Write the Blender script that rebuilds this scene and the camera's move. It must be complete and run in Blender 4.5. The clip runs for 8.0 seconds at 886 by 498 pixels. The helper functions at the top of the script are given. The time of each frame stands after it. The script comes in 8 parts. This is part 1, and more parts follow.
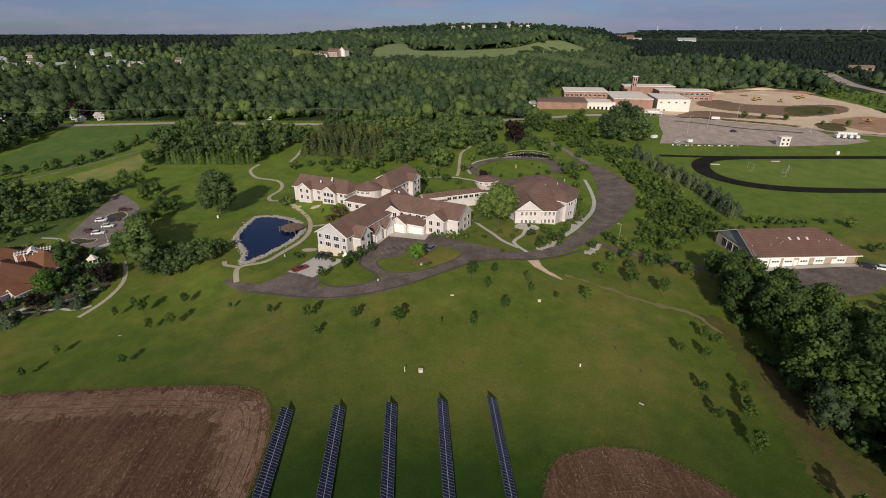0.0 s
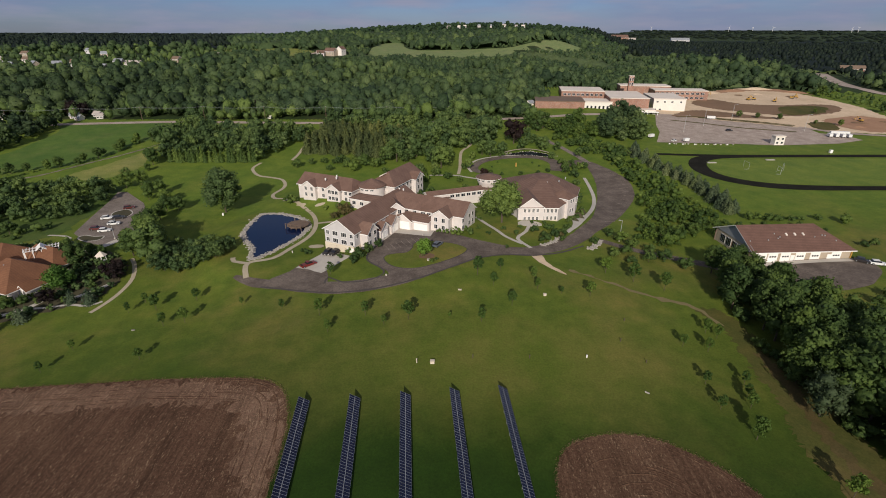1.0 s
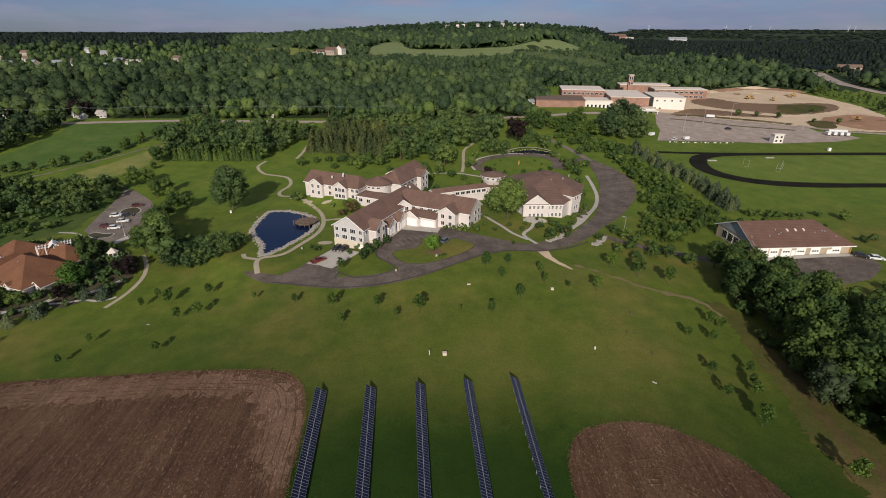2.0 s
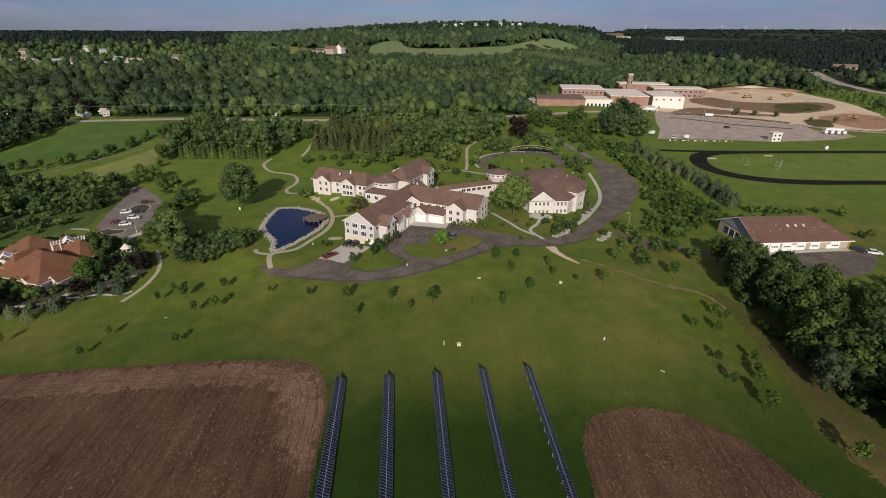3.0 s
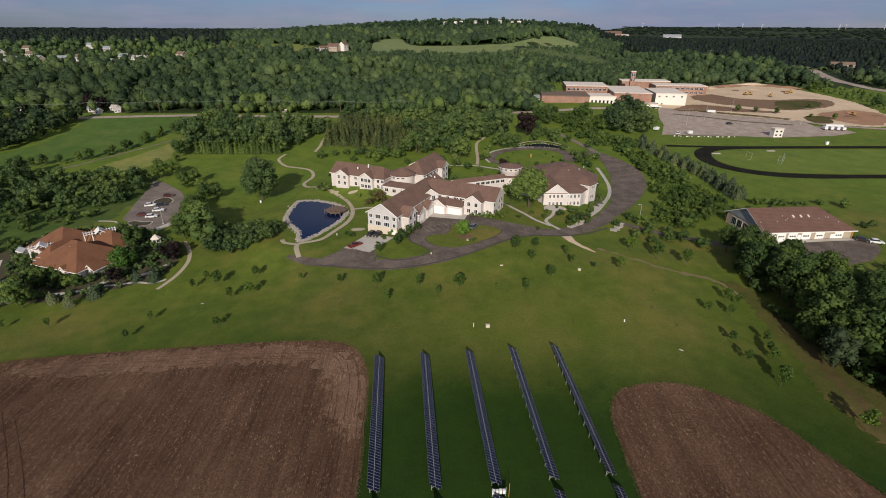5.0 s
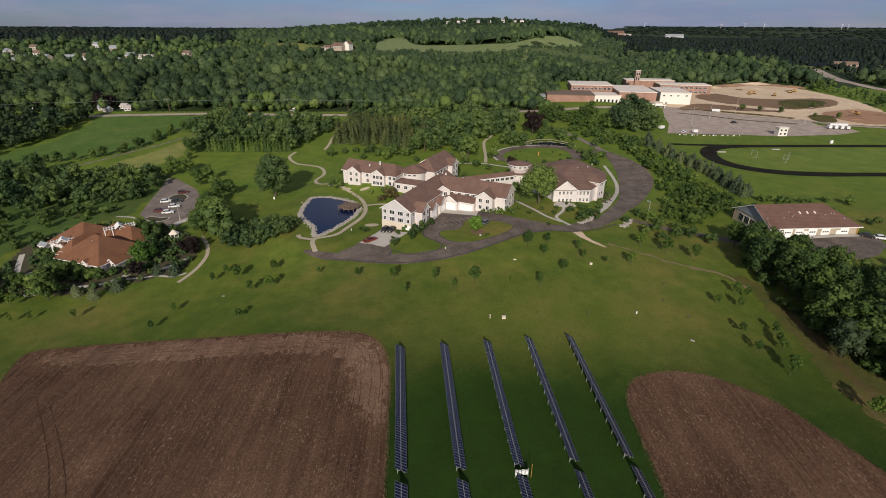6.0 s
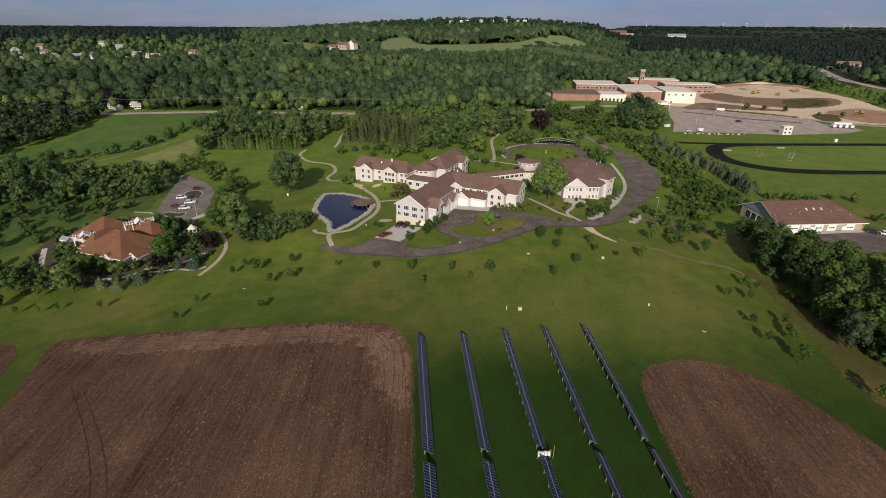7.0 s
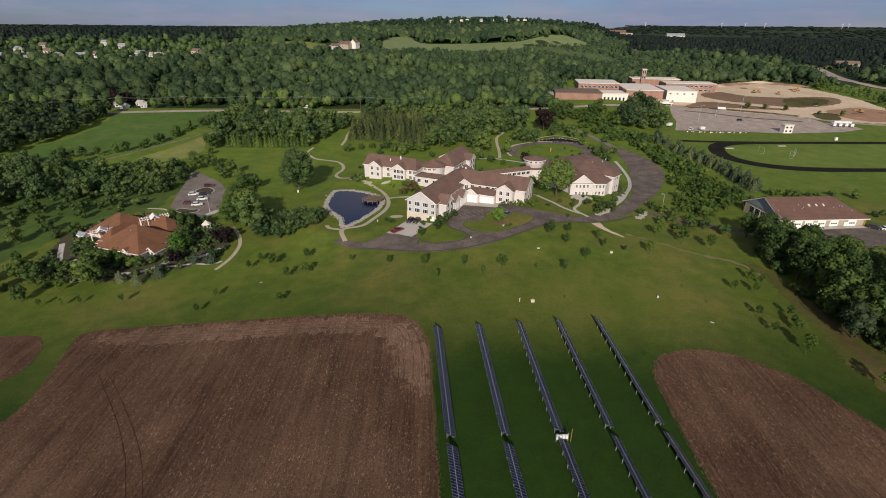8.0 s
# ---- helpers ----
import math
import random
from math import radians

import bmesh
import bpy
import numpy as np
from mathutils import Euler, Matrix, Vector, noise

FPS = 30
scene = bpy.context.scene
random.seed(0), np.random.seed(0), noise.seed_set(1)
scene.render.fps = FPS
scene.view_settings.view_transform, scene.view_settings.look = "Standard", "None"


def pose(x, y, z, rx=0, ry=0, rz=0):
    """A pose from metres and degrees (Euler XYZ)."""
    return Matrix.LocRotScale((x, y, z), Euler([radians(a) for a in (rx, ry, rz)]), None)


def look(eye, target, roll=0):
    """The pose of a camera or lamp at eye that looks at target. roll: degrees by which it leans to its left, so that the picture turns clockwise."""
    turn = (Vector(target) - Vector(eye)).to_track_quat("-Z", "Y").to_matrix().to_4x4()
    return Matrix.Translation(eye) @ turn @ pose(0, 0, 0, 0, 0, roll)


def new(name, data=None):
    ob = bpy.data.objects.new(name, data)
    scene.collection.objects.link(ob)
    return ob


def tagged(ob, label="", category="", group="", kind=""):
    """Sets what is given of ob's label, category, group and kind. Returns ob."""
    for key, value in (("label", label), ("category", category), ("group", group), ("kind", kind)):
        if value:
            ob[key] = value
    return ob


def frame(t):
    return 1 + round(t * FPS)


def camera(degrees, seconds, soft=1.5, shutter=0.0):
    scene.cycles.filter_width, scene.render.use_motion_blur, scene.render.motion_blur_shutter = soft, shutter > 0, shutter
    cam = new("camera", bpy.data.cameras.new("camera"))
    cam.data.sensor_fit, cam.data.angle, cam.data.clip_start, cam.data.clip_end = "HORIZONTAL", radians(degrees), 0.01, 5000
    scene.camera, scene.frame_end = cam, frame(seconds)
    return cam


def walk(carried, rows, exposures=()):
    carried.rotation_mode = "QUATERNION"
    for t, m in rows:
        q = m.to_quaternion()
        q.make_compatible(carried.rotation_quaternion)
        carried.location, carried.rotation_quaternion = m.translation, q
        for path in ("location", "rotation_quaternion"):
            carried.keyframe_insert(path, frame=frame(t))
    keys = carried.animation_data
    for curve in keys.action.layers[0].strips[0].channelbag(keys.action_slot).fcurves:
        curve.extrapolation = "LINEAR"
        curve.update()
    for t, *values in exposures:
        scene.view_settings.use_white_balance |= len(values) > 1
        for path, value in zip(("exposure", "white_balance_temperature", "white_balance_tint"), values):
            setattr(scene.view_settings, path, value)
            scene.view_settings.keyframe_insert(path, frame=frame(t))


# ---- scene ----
cam = camera(84.4, 8.0, 1.0)
PATH = [
    (0, (0.253, 0.792, 72.597), (-0.204, 92.100, 31.821), -0.06),
    (0.5, (-1.258, -0.455, 72.637), (-1.075, 90.854, 31.861), 0.00),
    (1, (-3.444, -2.333, 72.719), (-2.805, 88.933, 31.852), 0.11),
    (1.5, (-4.961, -3.714, 72.763), (-4.140, 87.509, 31.804), 0.11),
    (3, (-11.039, -8.854, 72.916), (-9.307, 82.275, 31.775), 0.23),
    (3.5, (-12.968, -10.492, 72.998), (-10.965, 80.549, 31.675), 0.29),
    (4, (-15.165, -12.312, 72.999), (-12.889, 78.722, 31.676), 0.29),
    (4.5, (-17.242, -13.971, 72.982), (-14.876, 77.019, 31.568), 0.29),
    (6, (-23.827, -19.568, 72.895), (-21.736, 71.346, 31.299), 0.34),
    (6.5, (-25.954, -21.278, 72.952), (-23.863, 69.636, 31.356), 0.40),
    (7, (-28.525, -23.488, 72.813), (-26.616, 67.389, 31.126), 0.40),
    (7.5, (-30.583, -25.188, 72.743), (-28.583, 65.687, 31.056), 0.40),
    (8, (-33.054, -27.267, 72.762), (-30.874, 63.562, 30.984), 0.46),
]
walk(cam, [(t, look(eye, target, roll)) for t, eye, target, roll in PATH], exposures=((0, -0.07), (4.5, -0.03), (8, 0.0)))

# world, sun and exposure
SUN_UP, SUN_TURN = 25.0, 7.0    # height of the sun, and the way its shadows lean from +y to +x
world = bpy.data.worlds.new("evening_sky")
scene.world = world
world.use_nodes = True
wn, wl = world.node_tree.nodes, world.node_tree.links
sky = wn.new("ShaderNodeTexSky")
sky.sky_type, sky.sun_disc = "NISHITA", False
sky.sun_elevation, sky.sun_rotation = radians(SUN_UP), radians(180 + SUN_TURN)
sky.air_density, sky.dust_density, sky.ozone_density = 1.0, 0.2, 5.0
tint = wn.new("ShaderNodeMix")
tint.data_type, tint.blend_type = "RGBA", "MULTIPLY"
tint.inputs[0].default_value, tint.inputs[7].default_value = 1.0, (1.10, 0.96, 0.90, 1)
wl.new(sky.outputs[0], tint.inputs[6])
cloud_at, cloud_map = wn.new("ShaderNodeTexCoord"), wn.new("ShaderNodeMapping")
cloud_map.inputs["Scale"].default_value = (1.6, 1.6, 9.0)
cloud, cloud_ramp, veil = wn.new("ShaderNodeTexNoise"), wn.new("ShaderNodeValToRGB"), wn.new("ShaderNodeMix")
cloud.inputs["Scale"].default_value, cloud.inputs["Detail"].default_value = 2.2, 5.0
cloud_ramp.color_ramp.elements[0].position, cloud_ramp.color_ramp.elements[1].position = 0.44, 0.66
cloud_ramp.color_ramp.elements[1].color = (0.75, 0.75, 0.75, 1)
veil.data_type = "RGBA"
veil.inputs[7].default_value = (6.6, 6.0, 5.8, 1)
wl.new(cloud_at.outputs["Generated"], cloud_map.inputs[0])
wl.new(cloud_map.outputs[0], cloud.inputs["Vector"])
wl.new(cloud.outputs["Fac"], cloud_ramp.inputs[0])
wl.new(cloud_ramp.outputs[0], veil.inputs[0])
wl.new(tint.outputs[2], veil.inputs[6])
# a blue-grey bank of cloud lies along the horizon
height, bank_ramp, bank = wn.new("ShaderNodeSeparateXYZ"), wn.new("ShaderNodeValToRGB"), wn.new("ShaderNodeMix")
bank_ramp.color_ramp.elements[0].position, bank_ramp.color_ramp.elements[0].color = 0.06, (1, 1, 1, 1)
bank_ramp.color_ramp.elements[1].position, bank_ramp.color_ramp.elements[1].color = 0.30, (0, 0, 0, 1)
bank.data_type, bank.blend_type = "RGBA", "MULTIPLY"
bank.inputs[7].default_value = (0.34, 0.44, 0.72, 1)
wl.new(cloud_at.outputs["Generated"], height.inputs[0])
wl.new(height.outputs[2], bank_ramp.inputs[0])
wl.new(bank_ramp.outputs[0], bank.inputs[0])
wl.new(veil.outputs[2], bank.inputs[6])
puff, puff_ramp, rosy = wn.new("ShaderNodeTexNoise"), wn.new("ShaderNodeValToRGB"), wn.new("ShaderNodeMix")
puff.inputs["Scale"].default_value, puff.inputs["Detail"].default_value = 4.5, 6.0
puff_ramp.color_ramp.elements[0].position, puff_ramp.color_ramp.elements[1].position = 0.46, 0.70
puff_ramp.color_ramp.elements[1].color = (0.42, 0.42, 0.42, 1)
rosy.data_type = "RGBA"
rosy.inputs[7].default_value = (4.0, 3.7, 4.5, 1)
wl.new(cloud_map.outputs[0], puff.inputs["Vector"])
wl.new(puff.outputs["Fac"], puff_ramp.inputs[0])
wl.new(puff_ramp.outputs[0], rosy.inputs[0])
wl.new(bank.outputs[2], rosy.inputs[6])
wl.new(rosy.outputs[2], wn["Background"].inputs[0])
wn["Background"].inputs[1].default_value = 0.094
sun = new("sun", bpy.data.lights.new("sun", "SUN"))
sun.data.energy, sun.data.angle, sun.data.color = 4.2, radians(0.55), (1.0, 0.92, 0.80)
sun.matrix_world = look((0, 0, 0), (math.sin(radians(SUN_TURN)), math.cos(radians(SUN_TURN)), -math.tan(radians(SUN_UP))))

# ---- materials ----


def nodes_of(name):
    m = bpy.data.materials.new(name)
    m.use_nodes = True
    return m, m.node_tree.nodes, m.node_tree.links


def noise_node(n, l, src, scale, detail=4.0, rough=0.55):
    t = n.new("ShaderNodeTexNoise")
    t.inputs["Scale"].default_value, t.inputs["Detail"].default_value, t.inputs["Roughness"].default_value = scale, detail, rough
    l.new(src, t.inputs["Vector"])
    return t.outputs["Fac"]


def ramp(n, l, src, stops):
    r = n.new("ShaderNodeValToRGB")
    while len(r.color_ramp.elements) < len(stops):
        r.color_ramp.elements.new(0.5)
    for e, (at, c) in zip(r.color_ramp.elements, stops):
        e.position, e.color = at, (*c, 1) if len(c) == 3 else c
    l.new(src, r.inputs[0])
    return r.outputs[0]


def grey(v):
    return (v, v, v)


def mix(n, l, fac, a, b, kind="MIX"):
    m = n.new("ShaderNodeMix")
    m.data_type, m.blend_type = "RGBA", kind
    for socket, v in ((m.inputs[0], fac), (m.inputs[6], a), (m.inputs[7], b)):
        if isinstance(v, (int, float)):
            socket.default_value = v
        elif isinstance(v, tuple):
            socket.default_value = (*v, 1)
        else:
            l.new(v, socket)
    return m.outputs[2]


def bump(n, l, src, strength, dist, bsdf):
    b = n.new("ShaderNodeBump")
    b.inputs["Strength"].default_value, b.inputs["Distance"].default_value = strength, dist
    l.new(src, b.inputs["Height"])
    l.new(b.outputs[0], bsdf.inputs["Normal"])


def plain(name, dark, light, rough=0.7, big=0.3, fine=4.0, relief=0.3, dist=0.02, metal=0.0, local=False, spec=0.4):
    """A surface that varies between two colours at two scales, with a fine relief."""
    m, n, l = nodes_of(name)
    p = n["Principled BSDF"]
    g = n.new("ShaderNodeTexCoord").outputs["Object"] if local else n.new("ShaderNodeNewGeometry").outputs["Position"]
    a, b = noise_node(n, l, g, big), noise_node(n, l, g, fine, 6.0, 0.65)
    f = mix(n, l, 0.5, ramp(n, l, a, [(0.3, grey(0)), (0.7, grey(1))]), ramp(n, l, b, [(0.3, grey(0)), (0.7, grey(1))]))
    l.new(mix(n, l, f, dark, light), p.inputs["Base Color"])
    p.inputs["Roughness"].default_value, p.inputs["Metallic"].default_value = rough, metal
    p.inputs["Specular IOR Level"].default_value = spec
    bump(n, l, b, relief, dist, p)
    return m


def foliage_mat(name, shade, mid, sunny, tone=0.03, fine=1.5):
    """Leaves: every clump has its own green, and whole crowns drift in tone."""
    m, n, l = nodes_of(name)
    p = n["Principled BSDF"]
    g = n.new("ShaderNodeNewGeometry")
    o = n.new("ShaderNodeObjectInfo")
    a = noise_node(n, l, g.outputs["Position"], tone, 2.0)
    b = noise_node(n, l, g.outputs["Position"], fine, 5.0, 0.75)
    s = n.new("ShaderNodeMath")
    s.operation = "MULTIPLY_ADD"
    l.new(g.outputs["Random Per Island"], s.inputs[0])
    s.inputs[1].default_value = 0.22
    l.new(b, s.inputs[2])
    c = ramp(n, l, s.outputs[0], [(0.42, shade), (0.60, mid), (0.80, sunny)])
    t = mix(n, l, ramp(n, l, a, [(0.38, grey(0)), (0.62, grey(1))]), (0.76, 0.80, 0.82), (1.16, 1.12, 0.96))
    # each tree has its own tone: a number stored with its leaves, or the planted tree's own
    at = n.new("ShaderNodeAttribute")
    at.attribute_name = "tone"
    add = n.new("ShaderNodeMath")
    add.operation = "ADD"
    l.new(at.outputs["Fac"], add.inputs[0])
    l.new(o.outputs["Random"], add.inputs[1])
    own = n.new("ShaderNodeMath")
    own.operation = "FRACT"
    l.new(add.outputs[0], own.inputs[0])
    u = ramp(n, l, own.outputs[0], [(0.0, (0.66, 0.73, 0.74)), (0.3, (0.86, 0.89, 0.88)), (0.62, (1.06, 1.04, 0.98)), (0.86, (1.34, 1.26, 1.02)), (0.97, (1.52, 1.36, 1.30))])
    l.new(mix(n, l, 1.0, mix(n, l, 1.0, c, t, "MULTIPLY"), u, "MULTIPLY"), p.inputs["Base Color"])
    p.inputs["Roughness"].default_value = 0.65
    p.inputs["Specular IOR Level"].default_value = 0.25
    q = n.new("ShaderNodeBsdfTranslucent")
    l.new(p.inputs["Base Color"].links[0].from_socket, q.inputs["Color"])
    both = n.new("ShaderNodeMixShader")
    both.inputs[0].default_value = 0.42
    l.new(p.outputs[0], both.inputs[1])
    l.new(q.outputs[0], both.inputs[2])
    l.new(both.outputs[0], n["Material Output"].inputs["Surface"])
    bump(n, l, noise_node(n, l, g.outputs["Position"], 1.7, 5.0, 0.75), 0.5, 0.6, p)
    return m


def grass_mat(name, deep, green, dry, dryness=(0.52, 0.72), lush_shaded=None):
    m, n, l = nodes_of(name)
    p = n["Principled BSDF"]
    g = n.new("ShaderNodeNewGeometry").outputs["Position"]
    big, mid, fine = noise_node(n, l, g, 0.034, 4.0, 0.6), noise_node(n, l, g, 0.20, 6.0, 0.66), noise_node(n, l, g, 2.2, 6.0, 0.7)
    c = mix(n, l, ramp(n, l, mid, [(0.3, grey(0)), (0.7, grey(1))]), deep, green)
    d = mix(n, l, 0.5, ramp(n, l, big, [(dryness[0], grey(0)), (dryness[1], grey(1))]), ramp(n, l, mid, [(0.42, grey(0)), (0.75, grey(1))]), "MULTIPLY")
    if lush_shaded:
        # beyond y 150 the lawn turns greener, brighter and less dry
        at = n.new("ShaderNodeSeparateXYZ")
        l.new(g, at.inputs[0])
        far_lawn = n.new("ShaderNodeMapRange")
        far_lawn.inputs["From Min"].default_value, far_lawn.inputs["From Max"].default_value = 150.0, 200.0
        l.new(at.outputs[1], far_lawn.inputs["Value"])
        d = mix(n, l, far_lawn.outputs[0], d, mix(n, l, 1.0, d, grey(0.22), "MULTIPLY"))
        c = mix(n, l, far_lawn.outputs[0], c, mix(n, l, 1.0, c, (1.10, 1.20, 1.15), "MULTIPLY"))
    c = mix(n, l, d, c, dry)
    patch = noise_node(n, l, g, 0.085, 5.0, 0.7)
    c = mix(n, l, 1.0, c, mix(n, l, ramp(n, l, patch, [(0.36, grey(0)), (0.66, grey(1))]), (0.80, 0.86, 0.86), (1.16, 1.06, 1.10)), "MULTIPLY")
    if lush_shaded:
        # towards low y the green deepens, part of it shade put into the colour
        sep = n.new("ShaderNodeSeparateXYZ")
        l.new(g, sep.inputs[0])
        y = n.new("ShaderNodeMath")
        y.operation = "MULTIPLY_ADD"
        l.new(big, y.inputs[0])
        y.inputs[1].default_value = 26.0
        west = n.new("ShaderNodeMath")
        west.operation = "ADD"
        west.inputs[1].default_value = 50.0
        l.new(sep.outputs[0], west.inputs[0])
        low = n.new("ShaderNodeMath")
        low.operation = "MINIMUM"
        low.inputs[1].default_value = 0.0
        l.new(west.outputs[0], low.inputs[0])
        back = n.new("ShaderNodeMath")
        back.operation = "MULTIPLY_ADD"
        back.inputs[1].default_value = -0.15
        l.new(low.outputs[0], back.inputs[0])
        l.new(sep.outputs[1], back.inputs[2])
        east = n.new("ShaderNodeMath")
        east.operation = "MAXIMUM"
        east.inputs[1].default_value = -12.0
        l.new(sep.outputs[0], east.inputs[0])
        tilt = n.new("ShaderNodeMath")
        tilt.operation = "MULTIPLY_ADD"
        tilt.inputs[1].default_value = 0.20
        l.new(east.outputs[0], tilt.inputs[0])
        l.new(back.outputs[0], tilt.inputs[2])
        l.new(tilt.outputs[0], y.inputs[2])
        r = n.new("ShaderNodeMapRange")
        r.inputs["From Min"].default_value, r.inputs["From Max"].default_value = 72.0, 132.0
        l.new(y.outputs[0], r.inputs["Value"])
        c = mix(n, l, r.outputs[0], mix(n, l, ramp(n, l, mid, [(0.3, grey(0)), (0.7, grey(1))]), lush_shaded, tuple(v * 1.35 for v in lush_shaded)), c)
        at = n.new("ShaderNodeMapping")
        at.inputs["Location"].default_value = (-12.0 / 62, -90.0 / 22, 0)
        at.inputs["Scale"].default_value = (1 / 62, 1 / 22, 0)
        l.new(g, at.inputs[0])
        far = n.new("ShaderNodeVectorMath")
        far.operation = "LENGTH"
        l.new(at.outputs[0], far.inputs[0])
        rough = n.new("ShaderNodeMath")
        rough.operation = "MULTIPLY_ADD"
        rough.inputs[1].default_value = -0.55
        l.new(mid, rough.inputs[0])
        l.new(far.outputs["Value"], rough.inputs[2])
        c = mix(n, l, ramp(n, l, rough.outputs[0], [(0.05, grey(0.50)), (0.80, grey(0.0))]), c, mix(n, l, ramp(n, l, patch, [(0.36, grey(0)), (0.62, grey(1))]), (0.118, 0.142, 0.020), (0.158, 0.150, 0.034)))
    f = ramp(n, l, fine, [(0.25, grey(0.72)), (0.75, grey(1.25))])
    l.new(mix(n, l, 1.0, c, f, "MULTIPLY"), p.inputs["Base Color"])
    p.inputs["Roughness"].default_value, p.inputs["Specular IOR Level"].default_value = 0.9, 0.15
    bump(n, l, fine, 0.5, 0.12, p)
    return m


def soil_mat(name, low, high, crest, flecks=0.58, turn=-3):
    """Ploughed earth with long furrows, pale straw in streaks and damp bands."""
    m, n, l = nodes_of(name)
    p = n["Principled BSDF"]
    g = n.new("ShaderNodeNewGeometry").outputs["Position"]
    maps = []
    for scale in ((1.6, 0.05, 1.0), (3.2, 1.1, 1.0), (0.35, 0.02, 1.0)):
        mp = n.new("ShaderNodeMapping")
        mp.inputs["Scale"].default_value, mp.inputs["Rotation"].default_value = scale, (0, 0, radians(turn))
        l.new(g, mp.inputs[0])
        maps.append(mp.outputs[0])
    rows, straw, bands = noise_node(n, l, maps[0], 1.0, 5.0, 0.7), noise_node(n, l, maps[1], 1.0, 4.0, 0.7), noise_node(n, l, maps[2], 1.0, 3.0)
    big, fine, patch = noise_node(n, l, g, 0.045, 5.0, 0.6), noise_node(n, l, g, 2.6, 6.0, 0.75), noise_node(n, l, g, 0.11, 4.0, 0.6)
    c = mix(n, l, ramp(n, l, big, [(0.36, grey(0)), (0.64, grey(1))]), low, high)
    c = mix(n, l, 1.0, c, ramp(n, l, bands, [(0.3, grey(0.72)), (0.7, grey(1.2))]), "MULTIPLY")
    c = mix(n, l, ramp(n, l, rows, [(0.40, grey(0)), (0.75, grey(0.5))]), c, crest)
    c = mix(n, l, 1.0, c, ramp(n, l, fine, [(0.3, grey(0.45)), (0.7, grey(1.45))]), "MULTIPLY")
    where = ramp(n, l, patch, [(0.36, grey(0.25)), (0.62, grey(1.0))])
    f = mix(n, l, 1.0, ramp(n, l, straw, [(flecks, grey(0)), (flecks + 0.07, grey(0.75))]), where, "MULTIPLY")
    l.new(mix(n, l, f, c, (0.36, 0.245, 0.155)), p.inputs["Base Color"])
    p.inputs["Roughness"].default_value, p.inputs["Specular IOR Level"].default_value = 0.95, 0.05
    bump(n, l, mix(n, l, 0.5, rows, fine), 0.9, 0.3, p)
    return m


def asphalt_mat(name, dark, light, patch, spec=0.2):
    m, n, l = nodes_of(name)
    p = n["Principled BSDF"]
    g = n.new("ShaderNodeNewGeometry").outputs["Position"]
    big, fine = noise_node(n, l, g, 0.16, 6.0, 0.68), noise_node(n, l, g, 1.6, 6.0, 0.75)
    crack = n.new("ShaderNodeTexVoronoi")
    crack.feature = "DISTANCE_TO_EDGE"
    crack.inputs["Scale"].default_value = 0.42
    l.new(g, crack.inputs["Vector"])
    c = mix(n, l, ramp(n, l, big, [(0.35, grey(0)), (0.65, grey(1))]), dark, light)
    c = mix(n, l, ramp(n, l, crack.outputs[0], [(0.0, grey(0.55)), (0.03, grey(0))]), c, patch)
    c = mix(n, l, 1.0, c, ramp(n, l, fine, [(0.25, grey(0.62)), (0.75, grey(1.38))]), "MULTIPLY")
    l.new(c, p.inputs["Base Color"])
    p.inputs["Roughness"].default_value, p.inputs["Specular IOR Level"].default_value = 0.95, spec
    bump(n, l, fine, 0.3, 0.02, p)
    return m


def shingle_mat(name, dark, light, course=0.3):
    """Roof shingles in thin courses, with patchy weathering."""
    m, n, l = nodes_of(name)
    p = n["Principled BSDF"]
    g = n.new("ShaderNodeNewGeometry").outputs["Position"]
    sep = n.new("ShaderNodeSeparateXYZ")
    l.new(g, sep.inputs[0])
    w = n.new("ShaderNodeMath")
    w.operation = "SINE"
    k = n.new("ShaderNodeMath")
    k.operation = "MULTIPLY"
    k.inputs[1].default_value = 6.283 / course
    l.new(sep.outputs[2], k.inputs[0])
    l.new(k.outputs[0], w.inputs[0])
    big, fine = noise_node(n, l, g, 0.25, 5.0, 0.65), noise_node(n, l, g, 3.5, 3.0, 0.7)
    c = mix(n, l, ramp(n, l, big, [(0.3, grey(0)), (0.7, grey(1))]), dark, light)
    c = mix(n, l, 1.0, c, ramp(n, l, fine, [(0.25, grey(0.75)), (0.75, grey(1.25))]), "MULTIPLY")
    c = mix(n, l, 1.0, c, ramp(n, l, w.outputs[0], [(0.0, grey(0.86)), (0.6, grey(1.04))]), "MULTIPLY")
    l.new(c, p.inputs["Base Color"])
    p.inputs["Roughness"].default_value = 0.9
    bump(n, l, w.outputs[0], 0.3, 0.02, p)
    return m


def siding_mat(name, dark, light, course=0.2):
    m, n, l = nodes_of(name)
    p = n["Principled BSDF"]
    g = n.new("ShaderNodeNewGeometry").outputs["Position"]
    wv = n.new("ShaderNodeTexWave")
    wv.bands_direction, wv.wave_profile = "Z", "SAW"
    wv.inputs["Scale"].default_value = 0.314 / course
    l.new(g, wv.inputs["Vector"])
    big = noise_node(n, l, g, 0.35, 5.0, 0.6)
    c = mix(n, l, ramp(n, l, big, [(0.3, grey(0)), (0.7, grey(1))]), dark, light)
    c = mix(n, l, 1.0, c, ramp(n, l, wv.outputs["Fac"], [(0.0, grey(0.88)), (0.2, grey(1.0))]), "MULTIPLY")
    l.new(c, p.inputs["Base Color"])
    p.inputs["Roughness"].default_value = 0.6
    bump(n, l, wv.outputs["Fac"], 0.4, 0.02, p)
    return m


